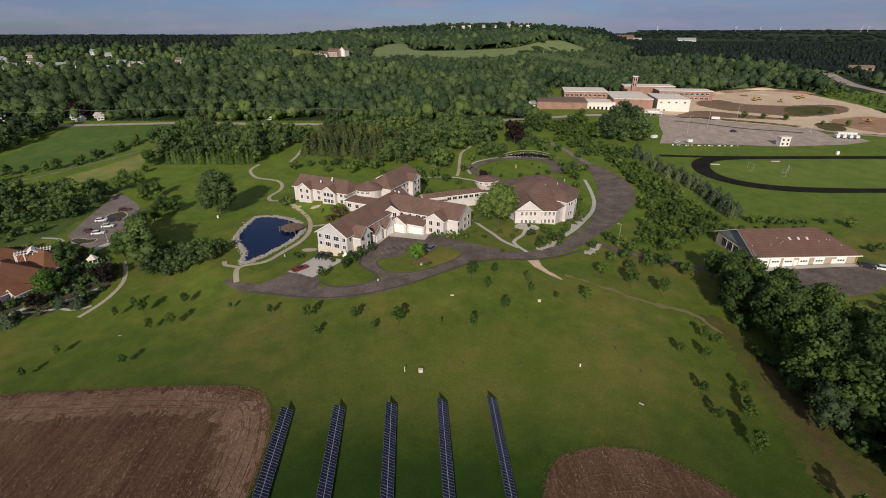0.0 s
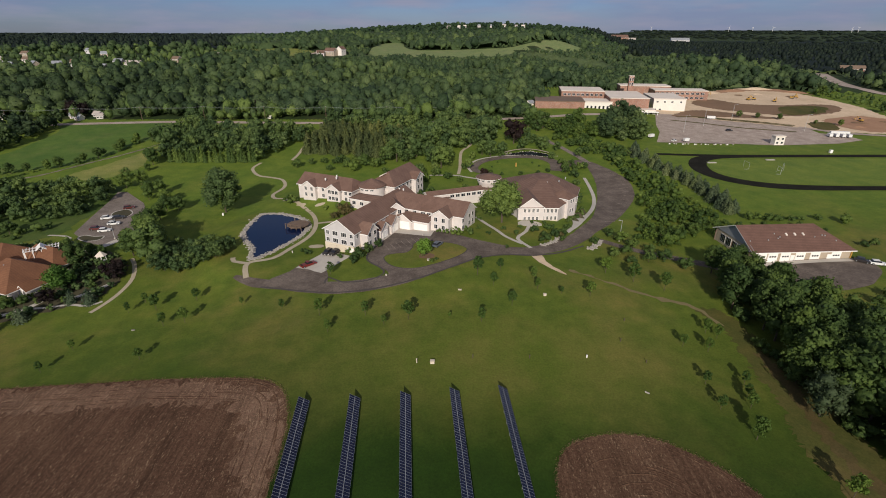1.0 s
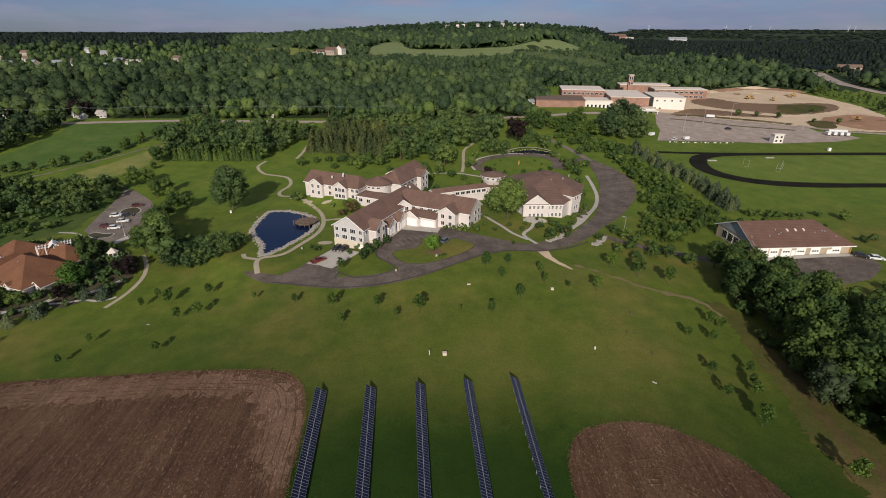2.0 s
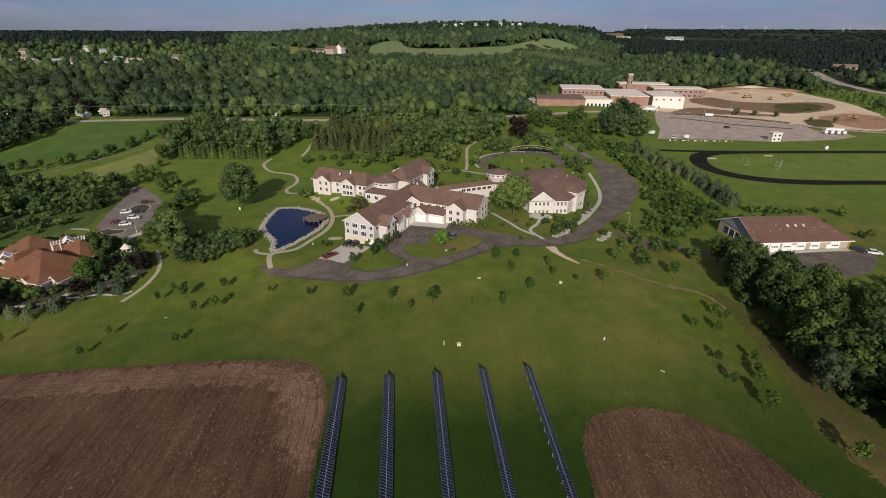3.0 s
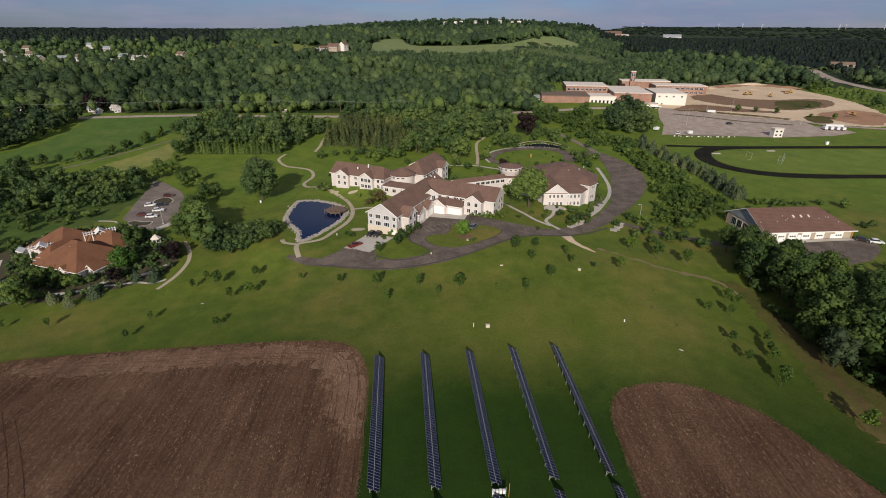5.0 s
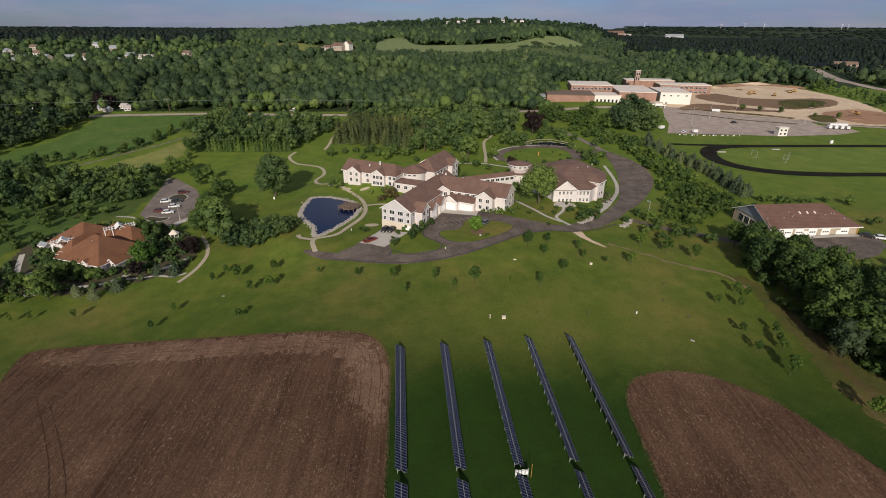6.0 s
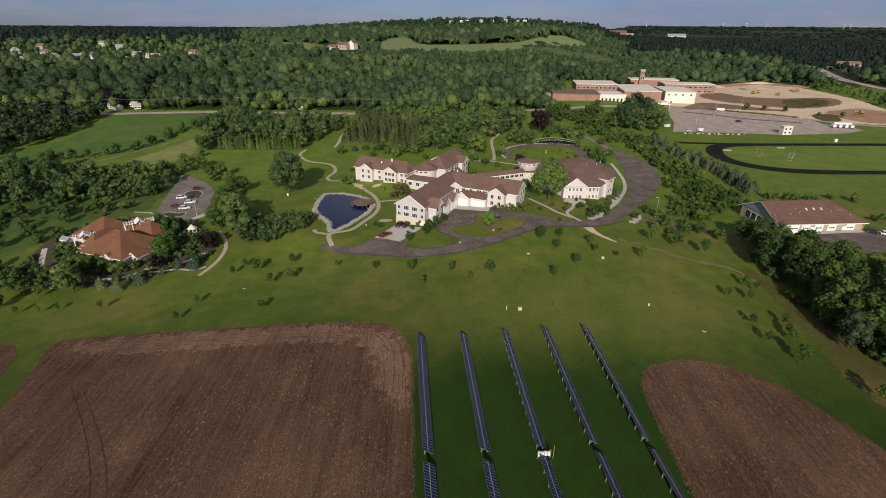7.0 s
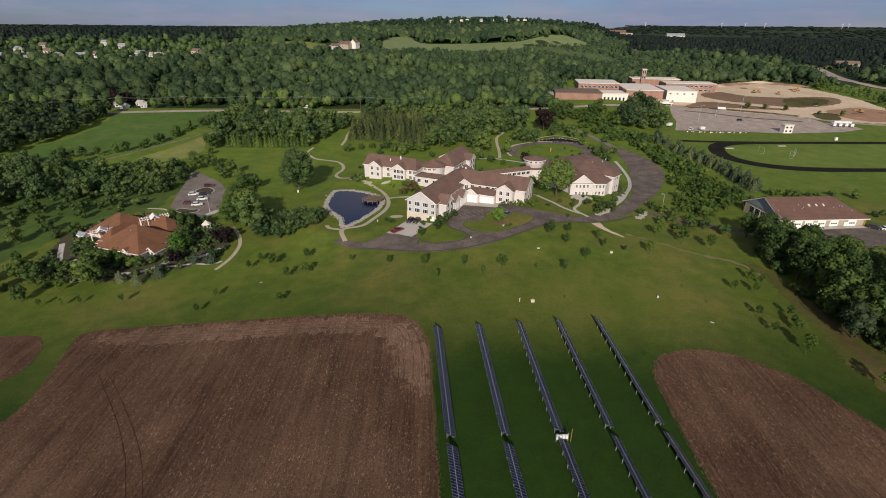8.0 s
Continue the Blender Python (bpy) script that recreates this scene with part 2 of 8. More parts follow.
def brick_mat(name, a, b, mortar):
    m, n, l = nodes_of(name)
    p = n["Principled BSDF"]
    t = n.new("ShaderNodeTexBrick")
    g = n.new("ShaderNodeNewGeometry").outputs["Position"]
    mp = n.new("ShaderNodeMapping")
    mp.inputs["Rotation"].default_value = (radians(90), 0, 0)
    l.new(g, mp.inputs[0])
    l.new(mp.outputs[0], t.inputs["Vector"])
    for key, v in (("Color1", a), ("Color2", b), ("Mortar", mortar)):
        t.inputs[key].default_value = (*v, 1)
    t.inputs["Scale"].default_value = 2.5
    big = noise_node(n, l, g, 0.2, 4.0)
    l.new(mix(n, l, 1.0, t.outputs["Color"], ramp(n, l, big, [(0.3, grey(0.8)), (0.7, grey(1.15))]), "MULTIPLY"), p.inputs["Base Color"])
    p.inputs["Roughness"].default_value = 0.85
    return m


def glass_mat(name, tint, rough=0.08, spec=0.6):
    m, n, l = nodes_of(name)
    p = n["Principled BSDF"]
    g = n.new("ShaderNodeNewGeometry").outputs["Position"]
    l.new(mix(n, l, noise_node(n, l, g, 0.7), tint, tuple(v * 2.2 for v in tint)), p.inputs["Base Color"])
    p.inputs["Roughness"].default_value, p.inputs["Specular IOR Level"].default_value = rough, spec
    return m


def water_mat(name, tint, rough=0.06):
    m, n, l = nodes_of(name)
    p = n["Principled BSDF"]
    g = n.new("ShaderNodeNewGeometry").outputs["Position"]
    l.new(mix(n, l, noise_node(n, l, g, 0.06), tint, tuple(v * 1.5 for v in tint)), p.inputs["Base Color"])
    p.inputs["Roughness"].default_value, p.inputs["IOR"].default_value = rough, 1.33
    p.inputs["Specular IOR Level"].default_value = 0.25
    bump(n, l, noise_node(n, l, g, 1.6, 3.0), 0.25, 0.03, p)
    return m


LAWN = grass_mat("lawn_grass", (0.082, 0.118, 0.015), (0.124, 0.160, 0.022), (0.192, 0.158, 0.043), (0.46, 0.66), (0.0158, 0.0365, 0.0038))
MEADOW = grass_mat("meadow_grass", (0.068, 0.126, 0.021), (0.095, 0.156, 0.030), (0.13, 0.15, 0.045))
HAY = grass_mat("pale_grass", (0.165, 0.195, 0.044), (0.215, 0.235, 0.058), (0.25, 0.24, 0.08), (0.45, 0.65))
ROUGH = grass_mat("rough_grass", (0.056, 0.062, 0.014), (0.080, 0.078, 0.020), (0.125, 0.098, 0.036), (0.4, 0.6))
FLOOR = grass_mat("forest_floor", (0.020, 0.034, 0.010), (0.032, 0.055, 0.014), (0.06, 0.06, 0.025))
PASTURE = grass_mat("grey_pasture", (0.165, 0.212, 0.078), (0.205, 0.250, 0.096), (0.21, 0.21, 0.10), (0.5, 0.75))
WILD = grass_mat("wild_meadow", (0.054, 0.092, 0.019), (0.084, 0.130, 0.026), (0.10, 0.115, 0.036), (0.55, 0.8))
TURF = grass_mat("sports_turf", (0.120, 0.172, 0.026), (0.150, 0.200, 0.034), (0.11, 0.13, 0.035), (0.55, 0.8))
SOIL = soil_mat("ploughed_soil", (0.066, 0.034, 0.022), (0.128, 0.073, 0.046), (0.190, 0.112, 0.070))
HEADLAND = soil_mat("headland_soil", (0.108, 0.060, 0.040), (0.205, 0.126, 0.084), (0.255, 0.160, 0.106), 0.55, 80)
STRAW = plain("dry_straw", (0.13, 0.092, 0.050), (0.22, 0.16, 0.088), 0.9, 0.5, 3.0, 0.2, 0.02, spec=0.1)
TYRETRACK = plain("pressed_damp_soil", (0.040, 0.022, 0.015), (0.062, 0.035, 0.023), 0.95, 0.4, 3.0, 0.3, 0.02, spec=0.05)
DIRT = plain("bare_dirt", (0.46, 0.335, 0.215), (0.72, 0.55, 0.385), 0.95, 0.04, 0.5, 0.5, 0.2)
RAWSOIL = plain("brown_subsoil", (0.142, 0.085, 0.048), (0.227, 0.137, 0.078), 0.95, 0.06, 0.6, 0.5, 0.2)
DRYTRACK = plain("dry_trodden_earth", (0.150, 0.125, 0.048), (0.215, 0.168, 0.078), 0.95, 0.4, 2.5, 0.3, 0.05)
EDGEEARTH = grass_mat("trodden_edge", (0.082, 0.066, 0.022), (0.112, 0.084, 0.032), (0.145, 0.104, 0.046), (0.4, 0.6))
DRYEDGE = grass_mat("dry_edge_grass", (0.070, 0.080, 0.018), (0.098, 0.094, 0.024), (0.135, 0.105, 0.040), (0.4, 0.6))
MULCH = plain("dark_mulch", (0.040, 0.036, 0.018), (0.078, 0.066, 0.032), 0.95, 0.25, 2.5, 0.5, 0.06)
CLAY = plain("orange_clay", (0.26, 0.14, 0.08), (0.38, 0.22, 0.13), 0.95, 0.06, 0.6, 0.5, 0.2)
ASPHALT = asphalt_mat("worn_asphalt", (0.096, 0.075, 0.062), (0.176, 0.140, 0.116), (0.068, 0.054, 0.046))
LOTGREY = asphalt_mat("pale_asphalt", (0.30, 0.235, 0.195), (0.44, 0.36, 0.305), (0.21, 0.165, 0.14))
TRACKBLACK = asphalt_mat("black_track", (0.019, 0.019, 0.016), (0.028, 0.027, 0.023), (0.015, 0.014, 0.012), 0.0)
PARKGREY = asphalt_mat("brown_grey_asphalt", (0.16, 0.13, 0.11), (0.25, 0.205, 0.175), (0.12, 0.10, 0.085))
CONCRETE = plain("pale_concrete", (0.40, 0.36, 0.31), (0.54, 0.49, 0.43), 0.85, 0.2, 2.0)
GRAVEL = plain("gravel_path", (0.34, 0.28, 0.19), (0.48, 0.41, 0.30), 0.95, 0.3, 3.0, 0.6, 0.05)
STONE = plain("shore_stone", (0.24, 0.21, 0.18), (0.44, 0.40, 0.35), 0.9, 0.8, 4.0, 0.6, 0.05)
WATER = water_mat("pond_water", (0.006, 0.012, 0.040))
DARKWATER = water_mat("shaded_water", (0.006, 0.008, 0.007), 0.5)
SHINGLE = shingle_mat("brown_shingles", (0.140, 0.078, 0.057), (0.198, 0.116, 0.086))
ORANGE = shingle_mat("rust_shingles", (0.150, 0.062, 0.030), (0.212, 0.092, 0.044))
BARNROOF = shingle_mat("red_brown_shingles", (0.125, 0.064, 0.046), (0.172, 0.090, 0.066))
CREAM = siding_mat("cream_siding", (0.59, 0.53, 0.50), (0.69, 0.62, 0.58))
GREYSIDE = siding_mat("grey_siding", (0.49, 0.46, 0.45), (0.57, 0.54, 0.53))
TAN = siding_mat("tan_siding", (0.36, 0.29, 0.22), (0.44, 0.36, 0.27))
BLOCK = plain("tan_block", (0.55, 0.47, 0.36), (0.66, 0.57, 0.45), 0.8, 0.3, 2.5)
TRIM = plain("white_trim", (0.80, 0.77, 0.73), (0.87, 0.84, 0.80), 0.5, 0.4, 5.0, 0.1)
BRICK = brick_mat("red_brick", (0.27, 0.125, 0.085), (0.34, 0.17, 0.115), (0.36, 0.29, 0.24))
PALEWALL = plain("pale_wall", (0.66, 0.61, 0.54), (0.78, 0.73, 0.66), 0.7, 0.1, 1.0)
FLATROOF = plain("pale_roof_gravel", (0.64, 0.55, 0.47), (0.78, 0.69, 0.60), 0.9, 0.06, 0.8)
GREYROOF = plain("pale_grey_shingles", (0.36, 0.31, 0.28), (0.46, 0.40, 0.36), 0.9, 0.3, 2.0)
SLATE = plain("grey_gable_boards", (0.22, 0.23, 0.25), (0.30, 0.31, 0.33), 0.7, 0.3, 3.0)
GLASS = glass_mat("window_glass", (0.012, 0.013, 0.017), 0.08, 0.35)
CELL = glass_mat("solar_cells", (0.009, 0.011, 0.026), 0.25, 0.16)
ALU = plain("aluminium", (0.50, 0.51, 0.53), (0.62, 0.63, 0.65), 0.35, 0.5, 6.0, 0.1, metal=0.8)
STEEL = plain("galvanised_steel", (0.42, 0.42, 0.42), (0.58, 0.58, 0.57), 0.45, 0.5, 6.0, 0.1, metal=0.5)
BARK = plain("bark", (0.060, 0.045, 0.032), (0.115, 0.088, 0.064), 0.95, 1.0, 6.0, 0.8, 0.05, local=True)
TIMBER = plain("weathered_timber", (0.13, 0.085, 0.06), (0.20, 0.14, 0.10), 0.85, 0.5, 5.0, 0.4)
RUBBER = plain("tyre_rubber", (0.012, 0.012, 0.012), (0.025, 0.025, 0.025), 0.85, 2.0, 8.0)
YELLOW = plain("machine_yellow", (0.36, 0.20, 0.04), (0.48, 0.28, 0.06), 0.5, 0.6, 4.0)
LEAF_OAK = foliage_mat("broad_leaves", (0.048, 0.082, 0.024), (0.093, 0.150, 0.040), (0.152, 0.217, 0.062))
# forest greens with extra blue, distance haze mixed into the colour
LEAF_WOOD = foliage_mat("hazed_forest_leaves", (0.043, 0.072, 0.036), (0.077, 0.124, 0.055), (0.121, 0.174, 0.077), 0.012, 0.7)
# oak green, darkened further for the cloud shade on the western woods
LEAF_VALLEY_CLOUDED = foliage_mat("clouded_valley_oak_leaves", (0.032, 0.055, 0.026), (0.056, 0.093, 0.040), (0.092, 0.136, 0.058), 0.012, 0.7)
LEAF_SCRUB = foliage_mat("scrub_leaves", (0.052, 0.092, 0.023), (0.090, 0.148, 0.035), (0.140, 0.202, 0.052))
KERB = plain("dark_kerb", (0.055, 0.046, 0.042), (0.085, 0.072, 0.064), 0.9, 0.3, 2.0)
LEAF_YOUNG = foliage_mat("young_leaves", (0.056, 0.104, 0.022), (0.094, 0.160, 0.035), (0.140, 0.212, 0.054))
LEAF_BRIGHT = foliage_mat("bright_leaves", (0.085, 0.170, 0.026), (0.140, 0.260, 0.045), (0.190, 0.320, 0.065))
# brighter copy of the broad-leaf greens, lifted against shade inside the crowns
LEAF_GROVE_LIFTED = foliage_mat("lifted_grove_leaves", (0.070, 0.112, 0.036), (0.128, 0.196, 0.060), (0.200, 0.272, 0.090))
LEAF_HEDGE = foliage_mat("hedge_leaves", (0.056, 0.094, 0.036), (0.102, 0.162, 0.058), (0.165, 0.230, 0.088))
LEAF_SILVER = foliage_mat("silver_leaves", (0.068, 0.098, 0.042), (0.118, 0.155, 0.070), (0.170, 0.208, 0.100))
NEEDLE_BLUE = foliage_mat("blue_needles", (0.066, 0.096, 0.050), (0.118, 0.158, 0.088), (0.180, 0.222, 0.135))
NEEDLE_DARK = foliage_mat("dark_needles", (0.072, 0.094, 0.036), (0.122, 0.150, 0.056), (0.178, 0.202, 0.080))
LEAF_PLUM = foliage_mat("plum_leaves", (0.016, 0.010, 0.010), (0.030, 0.018, 0.018), (0.050, 0.028, 0.026))
LEAF_RUST = foliage_mat("russet_leaves", (0.085, 0.074, 0.034), (0.130, 0.112, 0.052), (0.18, 0.155, 0.075))
# cloud shade over the far woods is darkened into this leaf colour
LEAF_CLOUDED = foliage_mat("cloud_dimmed_leaves", (0.011, 0.020, 0.016), (0.019, 0.032, 0.024), (0.029, 0.046, 0.033))
# far leaf colour dimmed to hold the haze and cloud shade of the hills
LEAF_FAR = foliage_mat("dimmed_distant_leaves", (0.022, 0.044, 0.022), (0.039, 0.074, 0.035), (0.061, 0.108, 0.049), 0.006, 0.5)


def paint(name, c, rough=0.3):
    return plain(name, tuple(v * 0.85 for v in c), c, rough, 0.6, 3.0, 0.05)


RED, DARKPAINT, WHITEPAINT, BLUEGREY, MAROON = (paint("red_paint", (0.17, 0.022, 0.018)), paint("dark_paint", (0.035, 0.03, 0.03)), paint("white_paint", (0.75, 0.74, 0.72)),
                                               paint("blue_grey_paint", (0.11, 0.125, 0.15)), paint("maroon_paint", (0.12, 0.03, 0.025)))

# ---- ground ----
from mathutils.geometry import delaunay_2d_cdt


def smooth01(v):
    v = np.clip(v, 0.0, 1.0)
    return v * v * (3 - 2 * v)


def land(x, y):
    """Height of the ground: a low mound under the house, a dip to the west meadow, a long rise to the wooded hills."""
    x, y = np.asarray(x, float), np.asarray(y, float)
    h = 6.8 * np.exp(-((x - 2) / 58) ** 2 - ((y - 143) / 64) ** 2) - 0.6
    h = h - 3.6 * smooth01((-x - 45) / 60) * smooth01((175 - y) / 60)
    h = h + 3.0 * smooth01((x - 70) / 60) * smooth01((y - 60) / 60)
    h = h + 6.8 * np.exp(-((x + 46) / 28) ** 2 - ((y - 207) / 18) ** 2) + 3.0 * np.exp(-((x - 36) / 19) ** 2 - ((y - 184) / 24) ** 2)
    rise_w = np.interp(y, [215, 300, 450, 650, 900, 1300, 5000], [0, 4, 14, 30, 40, 40, 40])
    rise_e = np.interp(y, [215, 330, 440, 540, 640, 1000, 2000, 5000], [0, 2, 8, 12, 11, 11, 14, 76])
    k = smooth01((x - 20 - 0.12 * (y - 200) - 0.25 * np.maximum(y - 700, 0)) / 160)
    h = h + rise_w * (1 - k) + rise_e * k
    # a wooded spur runs down from the pasture hill behind the school
    crest = np.interp(x, [120, 284, 343, 385, 407, 428, 460], [960, 800, 740, 680, 630, 560, 500])
    top = np.interp(x, [40, 130, 284, 343, 385, 407, 428, 470], [0, 12, 18, 17, 13, 8, 2, 0])
    h = h + top * np.exp(-((y - crest) / np.where(y < crest, 110.0, 80.0)) ** 2) * smooth01((y - 470) / 90)
    h = h + 44 * np.exp(-((x - 90) / 560) ** 2 - ((y - 1700) / 580) ** 2)
    # the pond lies in a shallow level basin
    r = np.sqrt(((x + 66) / 17) ** 2 + ((y - 168) / 24) ** 2)
    b = smooth01((1.75 - r) / 0.65)
    return h * (1 - b) + 2.2 * b


def z_at(x, y):
    return float(land(x, y))


def mesh_of(name, verts, faces, mats, slots=None, smooth=False):
    me = bpy.data.meshes.new(name)
    me.from_pydata([tuple(map(float, v)) for v in verts], [], [tuple(map(int, f)) for f in faces])
    for m in mats if isinstance(mats, (list, tuple)) else [mats]:
        me.materials.append(m)
    if slots is not None:
        me.polygons.foreach_set("material_index", list(slots))
    if smooth:
        me.polygons.foreach_set("use_smooth", [True] * len(me.polygons))
    me.update()
    return me


def tri_mesh(name, verts, tris, mat, smooth=False):
    """A mesh straight from arrays of corners and triangles."""
    verts, tris = np.asarray(verts, np.float32), np.asarray(tris, np.int32)
    me = bpy.data.meshes.new(name)
    me.vertices.add(len(verts))
    me.vertices.foreach_set("co", verts.ravel())
    me.loops.add(tris.size)
    me.loops.foreach_set("vertex_index", tris.ravel())
    me.polygons.add(len(tris))
    me.polygons.foreach_set("loop_start", np.arange(0, tris.size, 3, dtype=np.int32))
    me.polygons.foreach_set("loop_total", np.full(len(tris), 3, np.int32))
    if smooth:
        me.polygons.foreach_set("use_smooth", np.ones(len(tris), bool))
    me.materials.append(mat)
    me.update(calc_edges=True)
    return me


def obj(name, me, parent=None, label="", m=None):
    ob = new(name, me)
    if parent is not None:
        ob.parent = parent
    if m is not None:
        ob.matrix_local = m
    return tagged(ob, label)


def part(name, bm, mat, parent, label="", m=None):
    me = bpy.data.meshes.new(name)
    bm.to_mesh(me)
    bm.free()
    for x in mat if isinstance(mat, (list, tuple)) else [mat]:
        me.materials.append(x)
    return obj(name, me, parent, label, m)


def box(bm, x0, x1, y0, y1, z0, z1, slot=0):
    v = [bm.verts.new(c) for c in ((x0, y0, z0), (x1, y0, z0), (x1, y1, z0), (x0, y1, z0), (x0, y0, z1), (x1, y0, z1), (x1, y1, z1), (x0, y1, z1))]
    for f in ((3, 2, 1, 0), (4, 5, 6, 7), (0, 1, 5, 4), (1, 2, 6, 5), (2, 3, 7, 6), (3, 0, 4, 7)):
        bm.faces.new([v[i] for i in f]).material_index = slot
    return v


def boxes(*rows):
    bm = bmesh.new()
    for r in rows:
        box(bm, *r)
    return bm


def tube(bm, a, b, r0, r1=None, sides=8):
    a, b = Vector(a), Vector(b)
    m = Matrix.Translation((a + b) / 2) @ (b - a).to_track_quat("Z", "Y").to_matrix().to_4x4()
    bmesh.ops.create_cone(bm, cap_ends=True, segments=sides, radius1=r0, radius2=r0 if r1 is None else r1, depth=(b - a).length, matrix=m)


def inside(poly, x, y):
    """Which of the points lie in the polygon."""
    x, y = np.asarray(x, float), np.asarray(y, float)
    c = np.zeros(x.shape, bool)
    for (x0, y0), (x1, y1) in zip(poly, poly[1:] + poly[:1]):
        if y0 != y1:
            c ^= ((y0 > y) != (y1 > y)) & (x < (x1 - x0) * (y - y0) / (y1 - y0) + x0)
    return c


def curve_pts(pts, closed=False, step=2.0):
    """A smooth line through the points, about one point a step."""
    p = [Vector((*q[:2], 0)) for q in pts]
    n, out = len(p), []
    for i in range(n if closed else n - 1):
        a, b, c, d = (p[(i + k) % n] if closed else p[min(max(i + k, 0), n - 1)] for k in (-1, 0, 1, 2))
        m = max(2, int((c - b).length / step))
        for j in range(m):
            t = j / m
            q = 0.5 * (2 * b + (c - a) * t + (2 * a - 5 * b + 4 * c - d) * t * t + (3 * b - a - 3 * c + d) * t ** 3)
            out.append((q.x, q.y))
    if not closed:
        out.append((p[-1].x, p[-1].y))
    return out


def sheet(name, pts, mat, lift, label, category, cell=4.0, smooth_edge=True, ragged=0.0, kind="structure", depth=0.0, step=2.0, level=None):
    """A surface that lies on the ground inside an outline."""
    edge = curve_pts(pts, True, step) if smooth_edge else list(pts)
    if ragged:
        edge = [(x + random.uniform(-ragged, ragged), y + random.uniform(-ragged, ragged)) for x, y in edge]
    xs, ys = [p[0] for p in edge], [p[1] for p in edge]
    gx, gy = np.meshgrid(np.arange(min(xs), max(xs), cell), np.arange(min(ys), max(ys), cell))
    keep = inside(edge, gx.ravel(), gy.ravel())
    grid = [Vector(q) for q in zip(gx.ravel()[keep], gy.ravel()[keep])]
    n = len(edge)
    v, _, f, *_ = delaunay_2d_cdt([Vector(q) for q in edge] + grid, [], [list(range(n))], 1, 1e-4)
    top = [(q.x, q.y, (z_at(q.x, q.y) if level is None else level) + lift) for q in v]
    faces = [tuple(t) for t in f]
    if depth:
        base = len(top)
        top += [(x, y, (z_at(x, y) if level is None else level) + lift - depth) for x, y in edge]
        top += [(x, y, (z_at(x, y) if level is None else level) + lift) for x, y in edge]
        faces += [(base + i, base + (i + 1) % n, base + n + (i + 1) % n, base + n + i) for i in range(n)]
    me = mesh_of(name, top, faces, mat)
    bm = bmesh.new()
    bm.from_mesh(me)
    bmesh.ops.recalc_face_normals(bm, faces=bm.faces)
    if sum(q.normal.z for q in bm.faces) < 0:
        bmesh.ops.reverse_faces(bm, faces=bm.faces)
    bm.to_mesh(me)
    bm.free()
    return tagged(new(name, me), label, category, kind=kind)


def ribbon(name, pts, width, mat, lift, label, category, closed=False, step=2.0, edge=0.0):
    """A road or path of a width along a line on the ground, with softly uneven edges."""
    line = curve_pts(pts, closed, step)
    n, verts, faces, across = len(line), [], [], 4
    for i, (x, y) in enumerate(line):
        a, b = line[(i - 1) % n if closed else max(i - 1, 0)], line[(i + 1) % n if closed else min(i + 1, n - 1)]
        d = Vector((b[0] - a[0], b[1] - a[1])).normalized()
        w = (width if isinstance(width, (int, float)) else np.interp(i / (n - 1), *width)) / 2
        for k in range(across + 1):
            s = (k / across * 2 - 1) * w + (random.uniform(-edge, edge) if k in (0, across) else 0)
            px, py = x - d.y * s, y + d.x * s
            verts.append((px, py, z_at(px, py) + lift))
    for i in range(n if closed else n - 1):
        j = (i + 1) % n
        for k in range(across):
            faces.append((i * (across + 1) + k + 1, i * (across + 1) + k, j * (across + 1) + k, j * (across + 1) + k + 1))
    return tagged(new(name, mesh_of(name, verts, faces, mat)), label, category, kind="structure")


def graded(lo, hi, near_lo, near_hi, cell):
    a = list(np.arange(near_lo, near_hi + 0.1, cell))
    s, v = cell, near_hi
    while v < hi:
        s *= 1.09
        v += s
        a.append(v)
    s, v = cell, near_lo
    while v > lo:
        s *= 1.09
        v -= s
        a.insert(0, v)
    return np.array(a)


gx, gy = graded(-4800, 4800, -210, 270, 3.0), graded(-900, 4850, 0, 390, 3.0)
X, Y = np.meshgrid(gx, gy)
G = np.stack([X, Y, land(X, Y)], -1).reshape(-1, 3)
nx, ny = len(gx), len(gy)
I, J = np.meshgrid(np.arange(nx - 1), np.arange(ny - 1))
a = (J * nx + I).ravel()
quads = np.stack([a, a + 1, a + nx + 1, a, a + nx + 1, a + nx], -1).reshape(-1, 3)
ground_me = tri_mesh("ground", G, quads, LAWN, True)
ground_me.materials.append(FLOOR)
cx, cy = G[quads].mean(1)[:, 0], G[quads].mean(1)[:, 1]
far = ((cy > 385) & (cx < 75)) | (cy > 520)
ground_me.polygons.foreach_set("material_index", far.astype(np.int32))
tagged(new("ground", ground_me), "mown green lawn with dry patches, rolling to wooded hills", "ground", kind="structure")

# ---- fields, roads, paths ----
FIELD_W = [(-31, -40), (-31.2, 0), (-31.7, 30), (-32.8, 55), (-33.5, 70), (-35.3, 78), (-38.5, 83.5), (-44, 86.4), (-54, 87.6), (-75, 89.4), (-98, 90), (-118, 88), (-128, 85), (-126, 74), (-123.5, 62), (-125, 50), (-140, 20), (-150, -40), (-151, -80), (-147, -84), (-35, -84), (-31, -80)]
FIELD_E = [(15, -40), (15.2, 10), (15.7, 36), (16.2, 47), (16.6, 57), (17.6, 62.0), (19.6, 65.6), (23.2, 68.2), (29.1, 69.7), (36.6, 69.3), (43, 66), (49.7, 59.9), (54.3, 50.8), (58.4, 42), (63, 28), (68, 0), (74, -40), (75, -80), (71, -84), (19, -84), (15, -80)]
sheet("ploughed_field_west", FIELD_W, SOIL, 0.05, "brown ploughed field with straw and furrows, bordered by grass", "field", 4.0, ragged=0.3, step=0.6)
